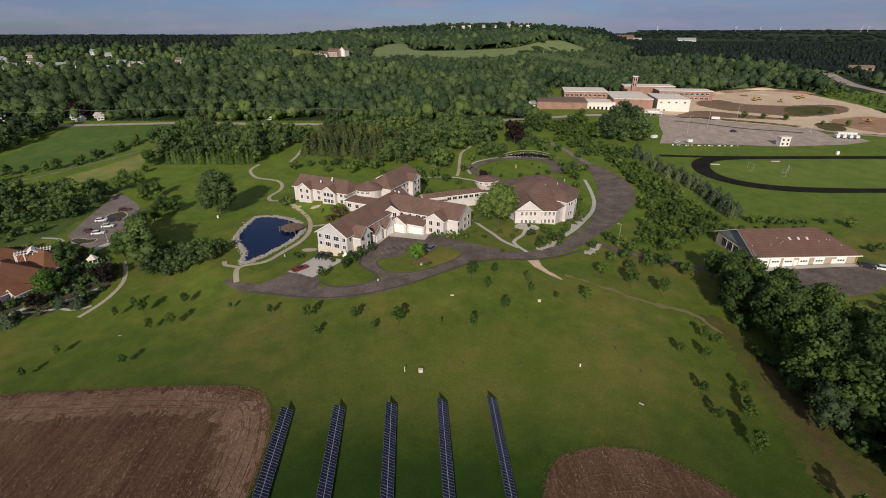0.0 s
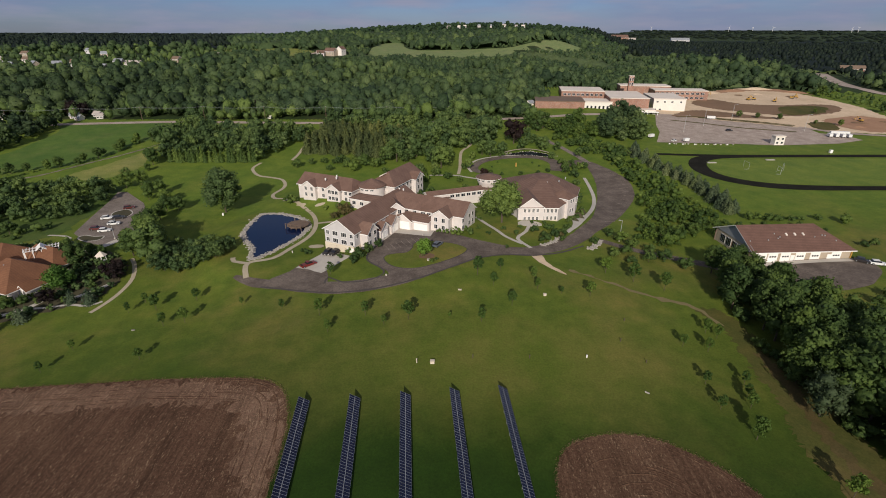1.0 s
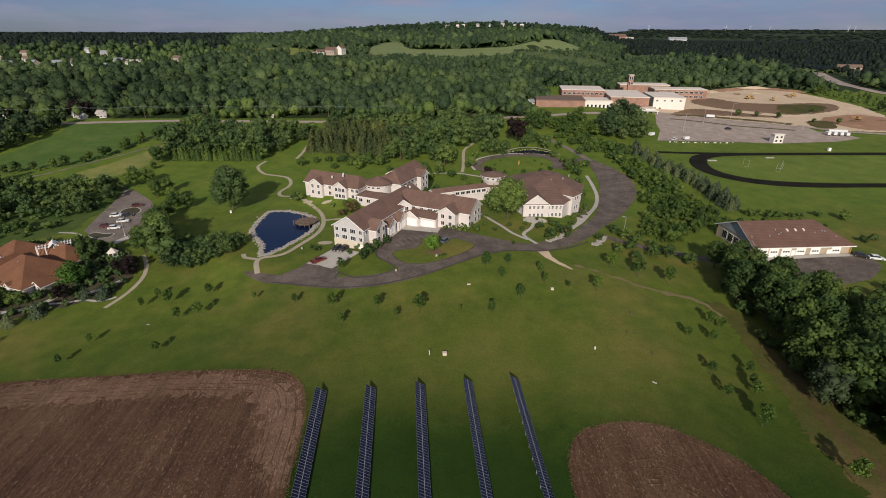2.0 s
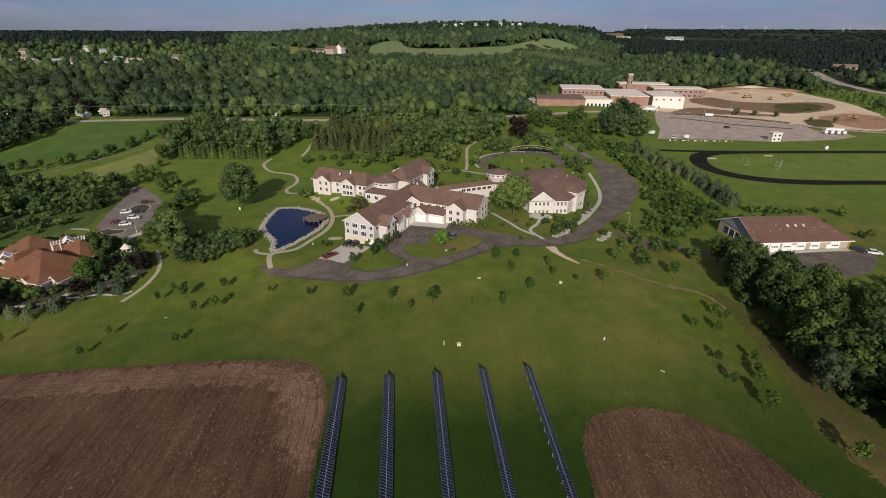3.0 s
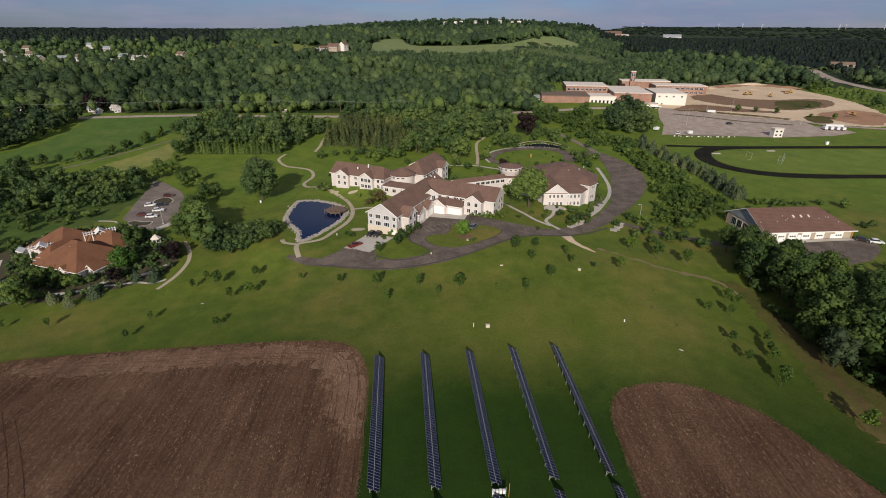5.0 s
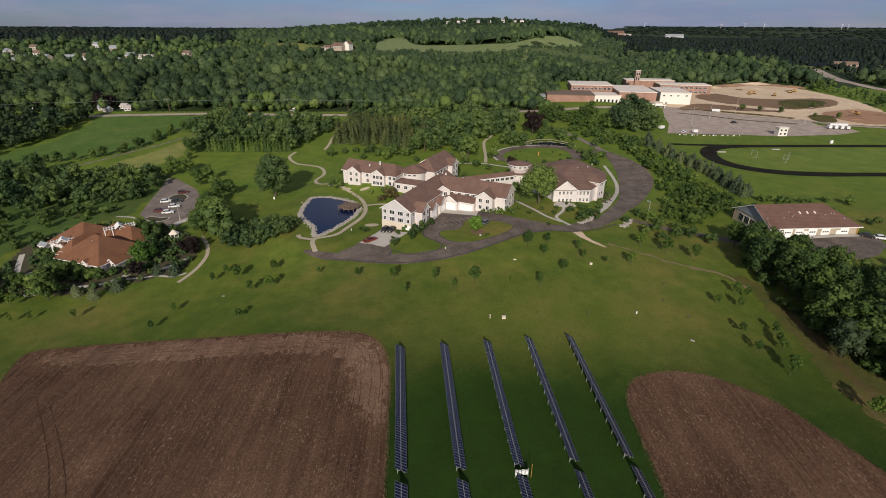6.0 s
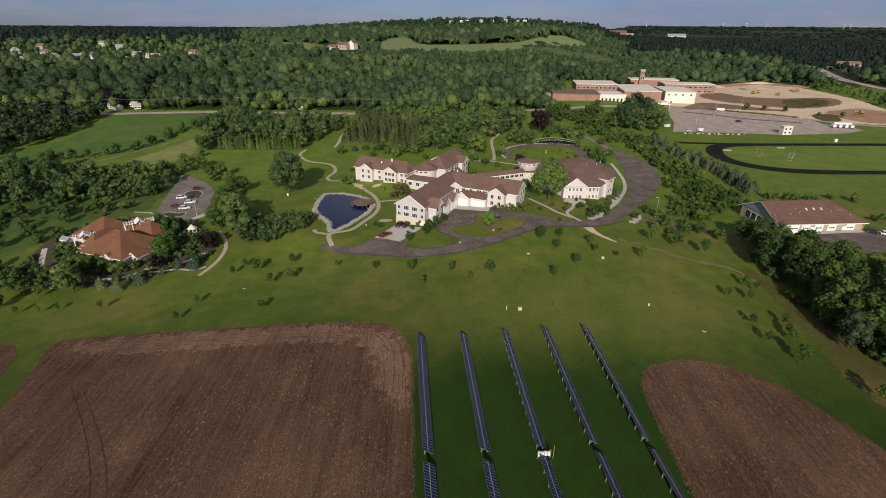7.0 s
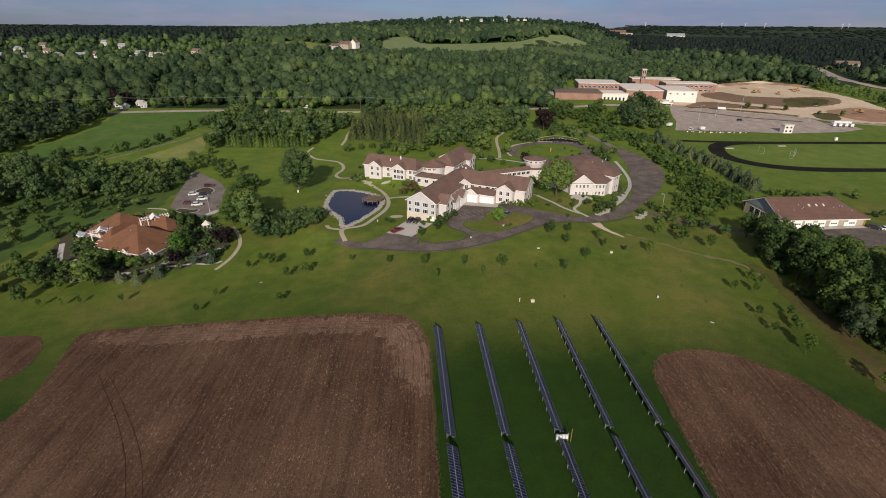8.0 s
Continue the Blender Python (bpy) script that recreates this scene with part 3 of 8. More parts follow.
sheet("ploughed_field_east", FIELD_E, SOIL, 0.05, "brown ploughed field with a rounded end beside solar panels", "field", 4.0, ragged=0.3, step=0.6)
sheet("ploughed_field_far_west", [(-190, 84), (-149, 84.6), (-141, 84.6), (-136.5, 82.5), (-132.5, 74), (-134.5, 66), (-150, 45), (-170, 20), (-210, 10)], SOIL, 0.05,
      "brown ploughed field beyond a grass strip", "field", 5.0, ragged=0.35)


def furrows(name, outline, offsets, label, seed):
    """Ridges of turned earth that follow a field's edge, broken here and there."""
    rng = random.Random(seed)
    line = curve_pts(outline, False, 1.2)
    verts, faces = [], []
    for off in offsets:
        run = 0
        drift = rng.uniform(0, 6.28)
        for i in range(1, len(line) - 1):
            if run == 0:
                run = rng.randint(3, 22) * (1 if rng.random() < 0.6 else -1)
            run += -1 if run > 0 else 1
            dx, dy = line[i + 1][0] - line[i - 1][0], line[i + 1][1] - line[i - 1][1]
            k = math.hypot(dx, dy) or 1.0
            o = off + 0.3 * math.sin(i * 0.11 + drift)
            x, y = line[i][0] - dy / k * o, line[i][1] + dx / k * o
            w = rng.uniform(0.08, 0.24)
            b = len(verts)
            for s, h in ((-w, 0.055), (0.0, 0.055 + 0.35 * w), (w, 0.055)):
                px, py = x - dy / k * s, y + dx / k * s
                verts.append((px, py, z_at(px, py) + h))
            if i > 1 and run > 0 and b >= 3:
                faces += [(b - 3, b, b + 1, b - 2), (b - 2, b + 1, b + 2, b - 1)]
    return tagged(new(name, mesh_of(name, verts, faces, SOIL)), label, "furrows", kind="stuff")


# the headlands, turned along the edge of the fields
sheet("field_headland_west", [(-34.6, 56), (-35.2, 72), (-38, 79.6), (-42.6, 83.4), (-54, 85.6), (-76, 87.6), (-98, 88.2), (-116, 86.2), (-123, 83), (-119, 80.6), (-104, 80.6), (-85, 81.4), (-66, 80), (-50, 78.6), (-43.5, 74), (-40.5, 62)], HEADLAND, 0.075, "paler headland of the ploughed field strewn with straw", "field", 3.0, ragged=1.7, step=0.35)
furrows("headland_furrows_west", FIELD_W[2:15], [0.8 + 0.85 * i for i in range(9)], "curved plough ridges along the field edge", 3)
furrows("headland_furrows_east", FIELD_E[1:16], [-0.8 - 0.95 * i for i in range(15)], "curved plough ridges round the rounded field", 4)
for name, line in (("tyre_track_outer", [(-113.5, 69), (-111.6, 66.5), (-102.9, 56.5), (-96.5, 48.5), (-91, 40.5), (-84, 28)]), ("tyre_track_inner", [(-108.6, 66), (-106.4, 63.6), (-100.1, 56.4), (-93.4, 48.3), (-87.8, 40.3), (-81, 28)])):
    ribbon(name, line, 0.17, TYRETRACK, 0.075, "thin dark tyre track pressed into the soil", "tyre track", edge=0.08, step=0.8)
sheet("rough_grass_strip", [(68.8, 116), (71.0, 108.4), (71.2, 100), (69.4, 90), (69.6, 80.4), (66.4, 70.0), (66.2, 62), (68, 50), (71, 34), (76, 10), (90, 10), (84, 40), (80, 62), (79, 78), (78, 92), (78, 106), (75, 116)], DRYEDGE, 0.04, "dry olive grass strip along the wood", "grass", 3.0, ragged=0.9, step=0.5)
sheet("bare_edge_strip", [(73.6, 96), (73.4, 86), (72.6, 78), (71.4, 70), (71.6, 60), (73.6, 50), (76.6, 36), (79, 36), (76.4, 50), (74.4, 60), (74.2, 70), (76, 80), (76.2, 88), (75.8, 96)], EDGEEARTH, 0.07, "brown trodden strip beside the wood", "path", 3.0, ragged=0.8, step=0.5)
sheet("meadow_west", [(-277, 249), (-278, 276), (-269, 298), (-271, 342), (-276, 368), (-207, 373), (-194, 335), (-201.5, 319), (-204, 287), (-215, 270), (-236, 260), (-250, 250)], MEADOW, 0.05, "bright green hay meadow among trees", "field", 8.0)
ribbon("meadow_track", [(-232, 243), (-219.7, 251.8), (-213.5, 261.5), (-206, 276.5), (-197.5, 291), (-189, 309), (-183.5, 325)], ([0, 0.5, 1], [1.2, 1.8, 1.0]), PARKGREY, 0.07, "grey dirt track beside a row of young trees", "path", edge=0.5)
sheet("hay_strip", [(-203, 254), (-196, 270), (-187, 299), (-184, 315), (-179, 308), (-176, 284), (-172, 266), (-180, 248), (-193, 247)], HAY, 0.05, "pale yellow-green strip of dry hay grass", "field", 6.0, ragged=0.8)
sheet("football_field", [(146, 256), (149, 244), (160, 236), (180, 232), (420, 226), (420, 280), (175, 279), (156, 275), (148, 266)], TURF, 0.06, "bright green sports turf inside a black running track", "sports field", 8.0)

DRIVE_LINE = [(-68.5, 135.6), (-60, 131.5), (-50, 128.5), (-40, 125.3), (-30, 123.9), (-20, 125.5), (-10, 129.5), (0, 136.5), (8, 142), (17, 145.6), (27, 146.5), (37, 152), (46, 160.5), (54, 172), (64, 187), (73, 204), (81, 222), (85.5, 240), (86.0, 254), (84.6, 268), (82.6, 279)]
ribbon("driveway", DRIVE_LINE, ([0, 0.03, 0.1, 0.2, 0.30, 0.40, 0.50, 0.56, 0.62, 0.70, 0.78, 0.86, 0.93, 1.0], [1.5, 4.5, 6.5, 7.5, 5.5, 6, 6, 6.5, 8.5, 13.5, 17.5, 17, 12, 4.5]), ASPHALT, 0.07,
       "worn grey-brown asphalt driveway widening into a parking bay", "driveway", edge=0.12)
sheet("garage_apron", [(-50.5, 127.5), (-38.5, 126), (-37.8, 131), (-40.4, 137.4), (-48.3, 142.6), (-51.5, 137.5), (-57, 132)], ASPHALT, 0.085, "worn asphalt apron before a concrete pad", "driveway", 3.0, depth=0.0)
COURT = [(-21.5, 126.5), (-19, 130), (-21.3, 134), (-26.2, 140), (-27, 147), (-25, 160), (-21, 172), (-17.5, 176), (-5, 170.5), (0, 162.5), (8, 155.5), (15, 151.5), (20, 148.5), (14, 142.5), (4, 137), (-6, 130.5), (-14, 126)]
sheet("courtyard_loop", COURT, ASPHALT, 0.10, "worn asphalt turning loop in the courtyard", "driveway", 3.0, step=1.5)
ISLAND = [(-21.5, 141.5), (-19.5, 143.6), (-14.3, 144.2), (-12.5, 148), (-12.3, 151.3), (-9, 154), (-5.3, 152.6), (0.8, 150.6), (4.9, 147.3), (5.2, 144.5), (2.2, 140.4), (-3.4, 136.2), (-10, 133), (-15.8, 133.6), (-19.7, 136.8)]
sheet("lawn_island", ISLAND,
      LAWN, 0.22, "kerbed grass island inside the turning loop", "lawn", 3.0, depth=0.3, step=1.5)
ribbon("island_kerb", ISLAND, 0.7, KERB, 0.16, "dark worn kerb round the grass island", "kerb", True)
ribbon("court_kerb", [(-38, 127), (-37.6, 131), (-33, 127.2), (-25, 126.8), (-20.6, 130.2), (-21.8, 134.2), (-26.6, 140), (-27.4, 147), (-25.6, 159)], 0.6, KERB, 0.15, "dark worn kerb beside the turning loop", "kerb")
ribbon("drive_kerb", [(-58, 128.8), (-46, 124.3), (-36, 121.6), (-27, 121.3), (-18, 123), (-8, 127.4), (2, 134.2), (9, 139.2), (18, 142.3), (28, 143.2), (38, 147.6), (47, 154.5)], 0.7, KERB, 0.13, "dark worn edge of the driveway", "kerb", edge=0.1)
sheet("concrete_pad", [(-50.0, 140.0), (-40.4, 134.2), (-33.0, 145.0), (-42.6, 151.6)], CONCRETE, 0.12, "pale concrete parking pad before basement garages", "pavement", 3.0, smooth_edge=False, depth=0.2)
sheet("garage_forecourt", [(-30.8, 150.5), (-26.8, 148.8), (-22.2, 158.8), (-20.2, 164.0), (-12, 160.2), (-6.8, 158.2), (-5, 166), (-19.6, 175), (-22.6, 173)], CONCRETE, 0.13, "pale concrete strip along the garages", "pavement", 2.5, smooth_edge=False, depth=0.2)
ribbon("circle_drive", [(62, 262), (64, 276), (58, 287), (46, 290), (32, 286.5), (21, 279), (16, 268), (17.5, 260), (25, 256)], ([0, 0.5, 1], [9, 5.5, 4]), ASPHALT, 0.11, "asphalt circular drive behind the hall", "driveway")
ribbon("circle_kerb", [(46, 293.2), (31, 290), (18.5, 282), (12.8, 269), (14, 259)], 1.4, CONCRETE, 0.13, "pale concrete walk round the circular drive", "pavement")
ribbon("hall_link_drive", [(62, 268), (71, 276), (82, 280)], 9.0, ASPHALT, 0.095, "asphalt link between circular drive and parking bay", "driveway")
ribbon("hall_walk", [(43.8, 165.4), (50, 174.5), (56.6, 187), (64.5, 203), (69.5, 218), (72, 234), (73.4, 250)], 1.7, CONCRETE, 0.15, "pale concrete pavement beside the parking bay", "pavement")
sheet("hall_plaza", [(49.8, 188), (52.2, 191.2), (57.2, 190.6), (54.2, 182.6), (46, 168), (43.9, 164.6), (48.6, 175.8)], CONCRETE, 0.13, "pale concrete forecourt at the side of the hall", "pavement", 2.0, depth=0.1)
ribbon("track_lane", [(82.8, 277), (80.5, 290.6), (77.6, 302), (74.3, 313.3), (71, 321), (67, 334)], 3.6, PARKGREY, 0.10, "narrow asphalt lane running back to the road", "road")
ribbon("dirt_track", [(28, 144.5), (29.6, 139), (33, 134), (35.5, 131.4)], ([0, 0.5, 1], [4.2, 2.2, 0.5]), DIRT, 0.06, "bare dirt track worn into the grass", "path", edge=0.3)
ribbon("worn_track", [(37, 134.6), (45, 130.2), (53, 125), (61, 120.6), (67, 118.2), (70, 115), (71.5, 108)], ([0, 0.3, 0.6, 1], [0.7, 1.0, 2.0, 1.0]), DRYTRACK, 0.05, "faint dry track worn into the grass", "path", edge=0.9)
ribbon("garden_path", [(11, 181), (14, 172), (17.5, 164), (20.3, 157.5), (25, 152)], 1.3, CONCRETE, 0.08, "pale concrete garden path", "path")
ribbon("terrace_path", [(27.5, 149), (24, 156.5), (28, 163), (30.5, 170)], 1.3, CONCRETE, 0.085, "pale concrete path to the hall terrace", "path")
sheet("hall_terrace", [(26, 169.5), (31, 167.8), (35, 169), (34, 172), (28, 173.5)], CONCRETE, 0.12, "small rounded concrete terrace at the hall", "pavement", 2.0, depth=0.2)
ribbon("shore_path", [(-64.4, 134.5), (-67, 143.6), (-60.0, 147.6), (-56.3, 155.5), (-52.4, 166.5), (-52.4, 177.8), (-56.4, 190), (-64, 200.5), (-74, 211.6), (-80.4, 216), (-83.4, 223), (-81.6, 232.4), (-82.4, 239.6), (-86.4, 247), (-93, 250.4), (-101, 254), (-108, 266), (-106.8, 277)],
       1.7, GRAVEL, 0.09, "pale gravel path winding round the pond", "path")
ribbon("shore_spur", [(-66.6, 143.5), (-72, 145), (-73.5, 148)], 1.6, GRAVEL, 0.10, "short gravel spur beside the pond", "path")
ribbon("house_spur", [(-52.6, 180), (-48, 181.5), (-43, 181)], 1.6, GRAVEL, 0.10, "short pale path from the pond to the house", "path")
ribbon("garden_north_path", [(12, 329), (17, 324), (16, 314), (10.4, 301.5), (8.8, 286), (8, 268.5), (6.6, 255)], 1.8, GRAVEL, 0.09, "pale gravel path winding through the back garden", "path")
ribbon("garden_court_path", [(-9, 253), (4, 253), (10.3, 250), (19.7, 245)], 1.5, CONCRETE, 0.10, "pale concrete walk behind the corridor", "path")
for k, (x, y, a, b) in enumerate(((-71.7, 208, 2.6, 1.2), (-64, 200.8, 2.2, 1.0), (-55.2, 198.5, 2.4, 1.0), (-47.4, 157.4, 2.8, 1.7))):
    sheet("stone_bed_%d" % (k + 1), [(x + a * math.cos(0.7854 * i), y + b * math.sin(0.7854 * i)) for i in range(8)], GRAVEL, 0.09, "small pale stone bed in the lawn", "flower bed", 1.5, ragged=0.15)
ribbon("wood_path", [(-90.4, 282), (-89.9, 294), (-90.2, 313), (-86, 333)], 1.8, GRAVEL, 0.09, "pale path leading into the pines", "path")
ribbon("lodge_path", [(-107, 122.5), (-105.4, 127.7), (-104.5, 133.7), (-105, 141.3), (-108.3, 149), (-112.5, 155)], 1.35, GRAVEL, 0.08, "pale curving gravel path on the lodge lawn", "path")
LODGE_LOT = [(-147.5, 176.5), (-152.6, 195), (-157.6, 215), (-161, 228.5), (-156, 228), (-149, 221.5), (-140.0, 213), (-132.5, 201), (-130.2, 189.9), (-125.2, 178.7), (-123.9, 171.5), (-128.4, 165), (-136, 167)]
sheet("lodge_car_park", LODGE_LOT, PARKGREY, 0.08, "grey asphalt car park beside trees", "car park", 4.0, smooth_edge=False)
for name, ring in (("lot_island_north", [(-145.2, 196.8), (-146, 201.4), (-142.4, 204.2), (-137.8, 200), (-137.4, 195.2), (-141, 194.2)]), ("lot_island_south", [(-142.6, 171.6), (-141.6, 174.2), (-136.8, 173), (-133.6, 173.4), (-133.4, 169.9), (-138, 168.6)])):
    sheet(name, ring, MULCH, 0.2, "kerbed planting bed in the lodge car park", "flower bed", 3.0, depth=0.3)
    ribbon(name + "_kerb", ring, 0.5, CONCRETE, 0.22, "pale kerb round a planting bed", "kerb", True, 1.0)
ribbon("lodge_lane", [(-156, 174.4), (-151.5, 174.2), (-146, 172), (-140, 163)], 1.1, CONCRETE, 0.10, "pale concrete walk from car park to lodge", "pavement")
ribbon("lodge_walk_south", [(-134.5, 158.6), (-131.5, 161.5), (-128.2, 165.2), (-125, 171.5), (-122.5, 173.5)], ([0, 0.5, 1], [2.0, 3.2, 2.4]), CONCRETE, 0.11, "pale concrete walk beside the car park", "pavement")
ribbon("country_road", [(-420, 352), (-278, 370), (-207, 377), (-165, 376), (-116, 374), (-62, 374), (0, 378), (50, 388), (90, 398), (150, 404)], 6.5, LOTGREY, 0.15, "pale country road past the woods", "road", step=6.0)
sheet("barn_yard", [(103, 143), (137, 146), (139, 138), (132, 131), (126, 127), (113, 124.5), (105, 130)], ASPHALT, 0.08, "dark asphalt yard before the garage building", "yard", 4.0)
ribbon("barn_apron", [(101, 143.4), (118, 144.2), (136, 145.2)], 2.2, CONCRETE, 0.11, "pale concrete apron along the garage doors", "pavement")
ribbon("barn_lane", [(104, 132), (92, 141), (80, 149), (67, 155), (55, 162)], ([0, 1], [5, 3.5]), ASPHALT, 0.07, "shaded asphalt lane through the trees", "road")
ribbon("running_track", [(420, 288.5), (300, 288.5), (195, 288), (168, 286.8), (156, 283.6), (148, 278), (142, 267.8), (139.4, 255), (142.4, 244), (150, 235.6), (159, 230.8), (170, 228), (185, 226.4), (212, 226), (300, 225.4), (420, 224)], ([0, 0.40, 0.45, 0.5, 0.56, 0.62, 1.0], [6.4, 6.4, 8.5, 9.8, 9, 6.6, 6.2]), TRACKBLACK, 0.10, "black running track with a rounded end", "running track", step=4.0)
ribbon("track_sprint_lane", [(128, 290), (150, 289), (175, 288.5)], 4.5, TRACKBLACK, 0.12, "straight black sprint lane of the running track", "running track")
sheet("school_car_park", [(176, 414), (160, 372), (154, 350), (140, 320.5), (199, 319), (217, 315.5), (262, 321), (286, 331), (282, 344), (269, 350), (270, 364), (267, 371), (248, 391), (212, 405)], LOTGREY, 0.09, "large worn pale asphalt car park of the school", "car park", 8.0, smooth_edge=False)
sheet("building_site", [(176, 419), (207, 397), (262, 369), (290, 353), (325, 349), (348, 372), (361, 402), (369, 432), (371, 462), (366, 500), (352, 536), (328, 552), (290, 534), (262, 524), (235, 500), (212, 452), (188, 440)], DIRT, 0.13, "bare pale earth of a building site", "building site", 12.0, ragged=1.5)
sheet("soil_mound_ground", [(227, 453), (236, 473), (258, 481), (273, 459), (304, 452), (332, 456), (351, 453), (349, 437), (331, 420), (303, 408.5), (280, 407.5), (256, 421), (238, 433)], RAWSOIL, 0.18, "dark brown levelled subsoil on the building site", "soil", 8.0, ragged=1.2)
sheet("subsoil_grass", [(284, 411), (296, 441), (326, 449), (338, 440), (322, 420), (303, 412)], ROUGH, 0.24, "patch of young grass on levelled subsoil", "grass", 6.0, ragged=1.6)
sheet("clay_bank", [(296, 380), (307, 396), (338, 406), (356, 392), (342, 370), (322, 353), (306, 357)], CLAY, 0.22, "orange clay bank on the building site", "soil", 6.0, ragged=1.2)
sheet("clay_grass", [(276, 361), (282, 381), (299, 383), (295, 366), (286, 358)], ROUGH, 0.26, "green verge beside the clay bank", "grass", 5.0, ragged=0.8)
sheet("site_bank", [(186, 405), (205, 424), (222, 428), (246, 416), (268, 404), (272, 396), (252, 397), (226, 402), (206, 402)], RAWSOIL, 0.21, "brown earth bank above the car park", "soil", 5.0, ragged=1.0)
sheet("site_back_slope", [(262, 520), (290, 531), (328, 549), (356, 538), (372, 508), (352, 524), (322, 534), (292, 522), (268, 512)], CLAY, 0.25, "cut slope of orange earth behind the site", "soil", 6.0, ragged=1.5)
ribbon("school_service_road", [(266, 368), (284, 351.5), (312, 342), (360, 331), (440, 322)], 5.0, LOTGREY, 0.28, "pale service road running past the car park", "road", step=5.0)
ribbon("site_grass_bank", [(188, 401), (206, 402), (226, 394), (247, 384), (266, 373)], ([0, 0.3, 0.7, 1], [2.0, 3.4, 3.2, 2.0]), ROUGH, 0.27, "grassy bank between car park and graded earth", "grass", edge=0.6)
ribbon("site_ring_road", [(214, 440), (232, 430), (255, 412), (280, 399), (305, 400), (334, 411), (355, 428), (364, 448), (360, 466), (345, 478)], ([0, 0.4, 0.6, 1], [6, 7, 8, 9]), DIRT, 0.24, "pale haul road round the brown subsoil", "road", edge=0.8, step=5.0)
ribbon("site_verge", [(178.6, 390), (199.5, 380.4), (222, 365.5), (255, 353.5)], 2.6, ROUGH, 0.16, "narrow grass verge between rows of the car park", "grass")
ribbon("site_verge_lower", [(205, 400), (228, 389), (247, 380), (263, 370.5)], 2.0, ROUGH, 0.30, "thin grass verge inside the car park", "grass")
ribbon("east_highway", [(560, 760), (505, 660), (470, 590), (450, 541), (449, 512), (470, 480), (520, 440)], 15.0, LOTGREY, 0.3, "pale highway beyond the building site", "road", step=8.0)
HILL_FIELD = [(-118, 900), (-108, 765), (-80, 732), (-36, 722), (28, 718), (84, 748), (150, 790), (230, 830), (300, 900), (340, 965), (300, 985), (228, 915), (115, 846), (83, 858), (32, 862), (-37, 856), (-62, 900), (-75, 1010), (-106, 1020)]
sheet("hill_pasture", HILL_FIELD, PASTURE, 0.3, "light green hill pasture among woods", "field", 25.0, step=20.0)
WEST_CLEARING = [(-330, 780), (-230, 760), (-200, 830), (-260, 900), (-380, 880)]
sheet("west_pasture", WEST_CLEARING, HAY, 0.3, "pale clearing among distant houses", "field", 25.0, step=20.0)

sheet("wild_meadow", [(-330, 100), (-222, 96), (-196, 112), (-186, 124), (-178, 140), (-172, 152), (-164, 166), (-152, 176), (-154, 190), (-160, 232), (-200, 240), (-330, 244)], WILD, 0.035, "rough uncut meadow with scrub beside the lodge", "meadow", 6.0, ragged=1.0)
sheet("lodge_garden", [(-172, 138), (-168, 122), (-158, 117), (-146, 115.5), (-136, 115.6), (-126, 119), (-116, 126), (-110, 130), (-108.5, 138), (-110, 148), (-117, 156), (-128, 162), (-146, 168), (-168, 160), (-174, 150)], MULCH, 0.05, "dark mulched beds round the lodge", "garden", 3.0, ragged=0.8, step=1.2)
PATHS = (("lodge_garden_path", [(-171, 142), (-165.6, 132.4), (-161.4, 127), (-158.3, 130.3)], 1.8), ("lodge_front_path", [(-143.5, 119.4), (-137, 120.2), (-132, 121.5), (-128.6, 124.0), (-126, 128.5), (-127.6, 131.5)], 1.7),
         ("lodge_east_path", [(-126, 125), (-121, 125.6), (-116.2, 127.0), (-110.2, 126.3), (-107, 128.6)], 1.0), ("lodge_cross_path", [(-118.5, 129.5), (-114, 134), (-111, 138)], 1.6))
for name, line, w in PATHS:
    ribbon(name, line, w, CONCRETE, 0.09, "pale concrete path in the lodge garden", "path")
ribbon("garden_edging", [(-165.4 + 1.5 * math.cos(a * 0.7), 119.8 + 1.5 * math.sin(a * 0.7)) for a in range(9)], 0.4, CONCRETE, 0.16, "round pale stone edging of a flower bed", "edging", True, 0.6)
ribbon("tree_edging", [(-149.2 + 2.4 * math.cos(a * 0.7), 116.8 + 2.4 * math.sin(a * 0.7)) for a in range(9)], 0.4, CONCRETE, 0.16, "round pale stone edging round a tree", "edging", True, 0.6)
sheet("mulch_bed", [(-10, 139.5), (-6.4, 138.6), (-5, 140.6), (-6.5, 142.6), (-9.6, 142.4)], RAWSOIL, 0.26, "brown mulch bed under the island tree", "flower bed", 2.0)
for i in range(7):
    ribbon("parking_line_%d" % (i + 1), [(-20.2 + 2.0 * i * 0.9, 147.0 + 1.0 * i), (-22.4 + 2.0 * i * 0.9, 151.6 + 1.0 * i)], 0.11, LOTGREY, 0.125, "faint worn white parking line", "marking", step=1.0)
for i in range(16):
    y = 180 + 5.2 * i
    x = float(np.interp(y, [180, 204, 222, 240, 262], [66.5, 80.5, 88.5, 93.5, 94]))
    ribbon("bay_line_%d" % (i + 1), [(x - 5.5, y - 0.6), (x - 0.8, y + 0.6)], 0.11, LOTGREY, 0.095, "faint worn white parking line", "marking", step=1.0)


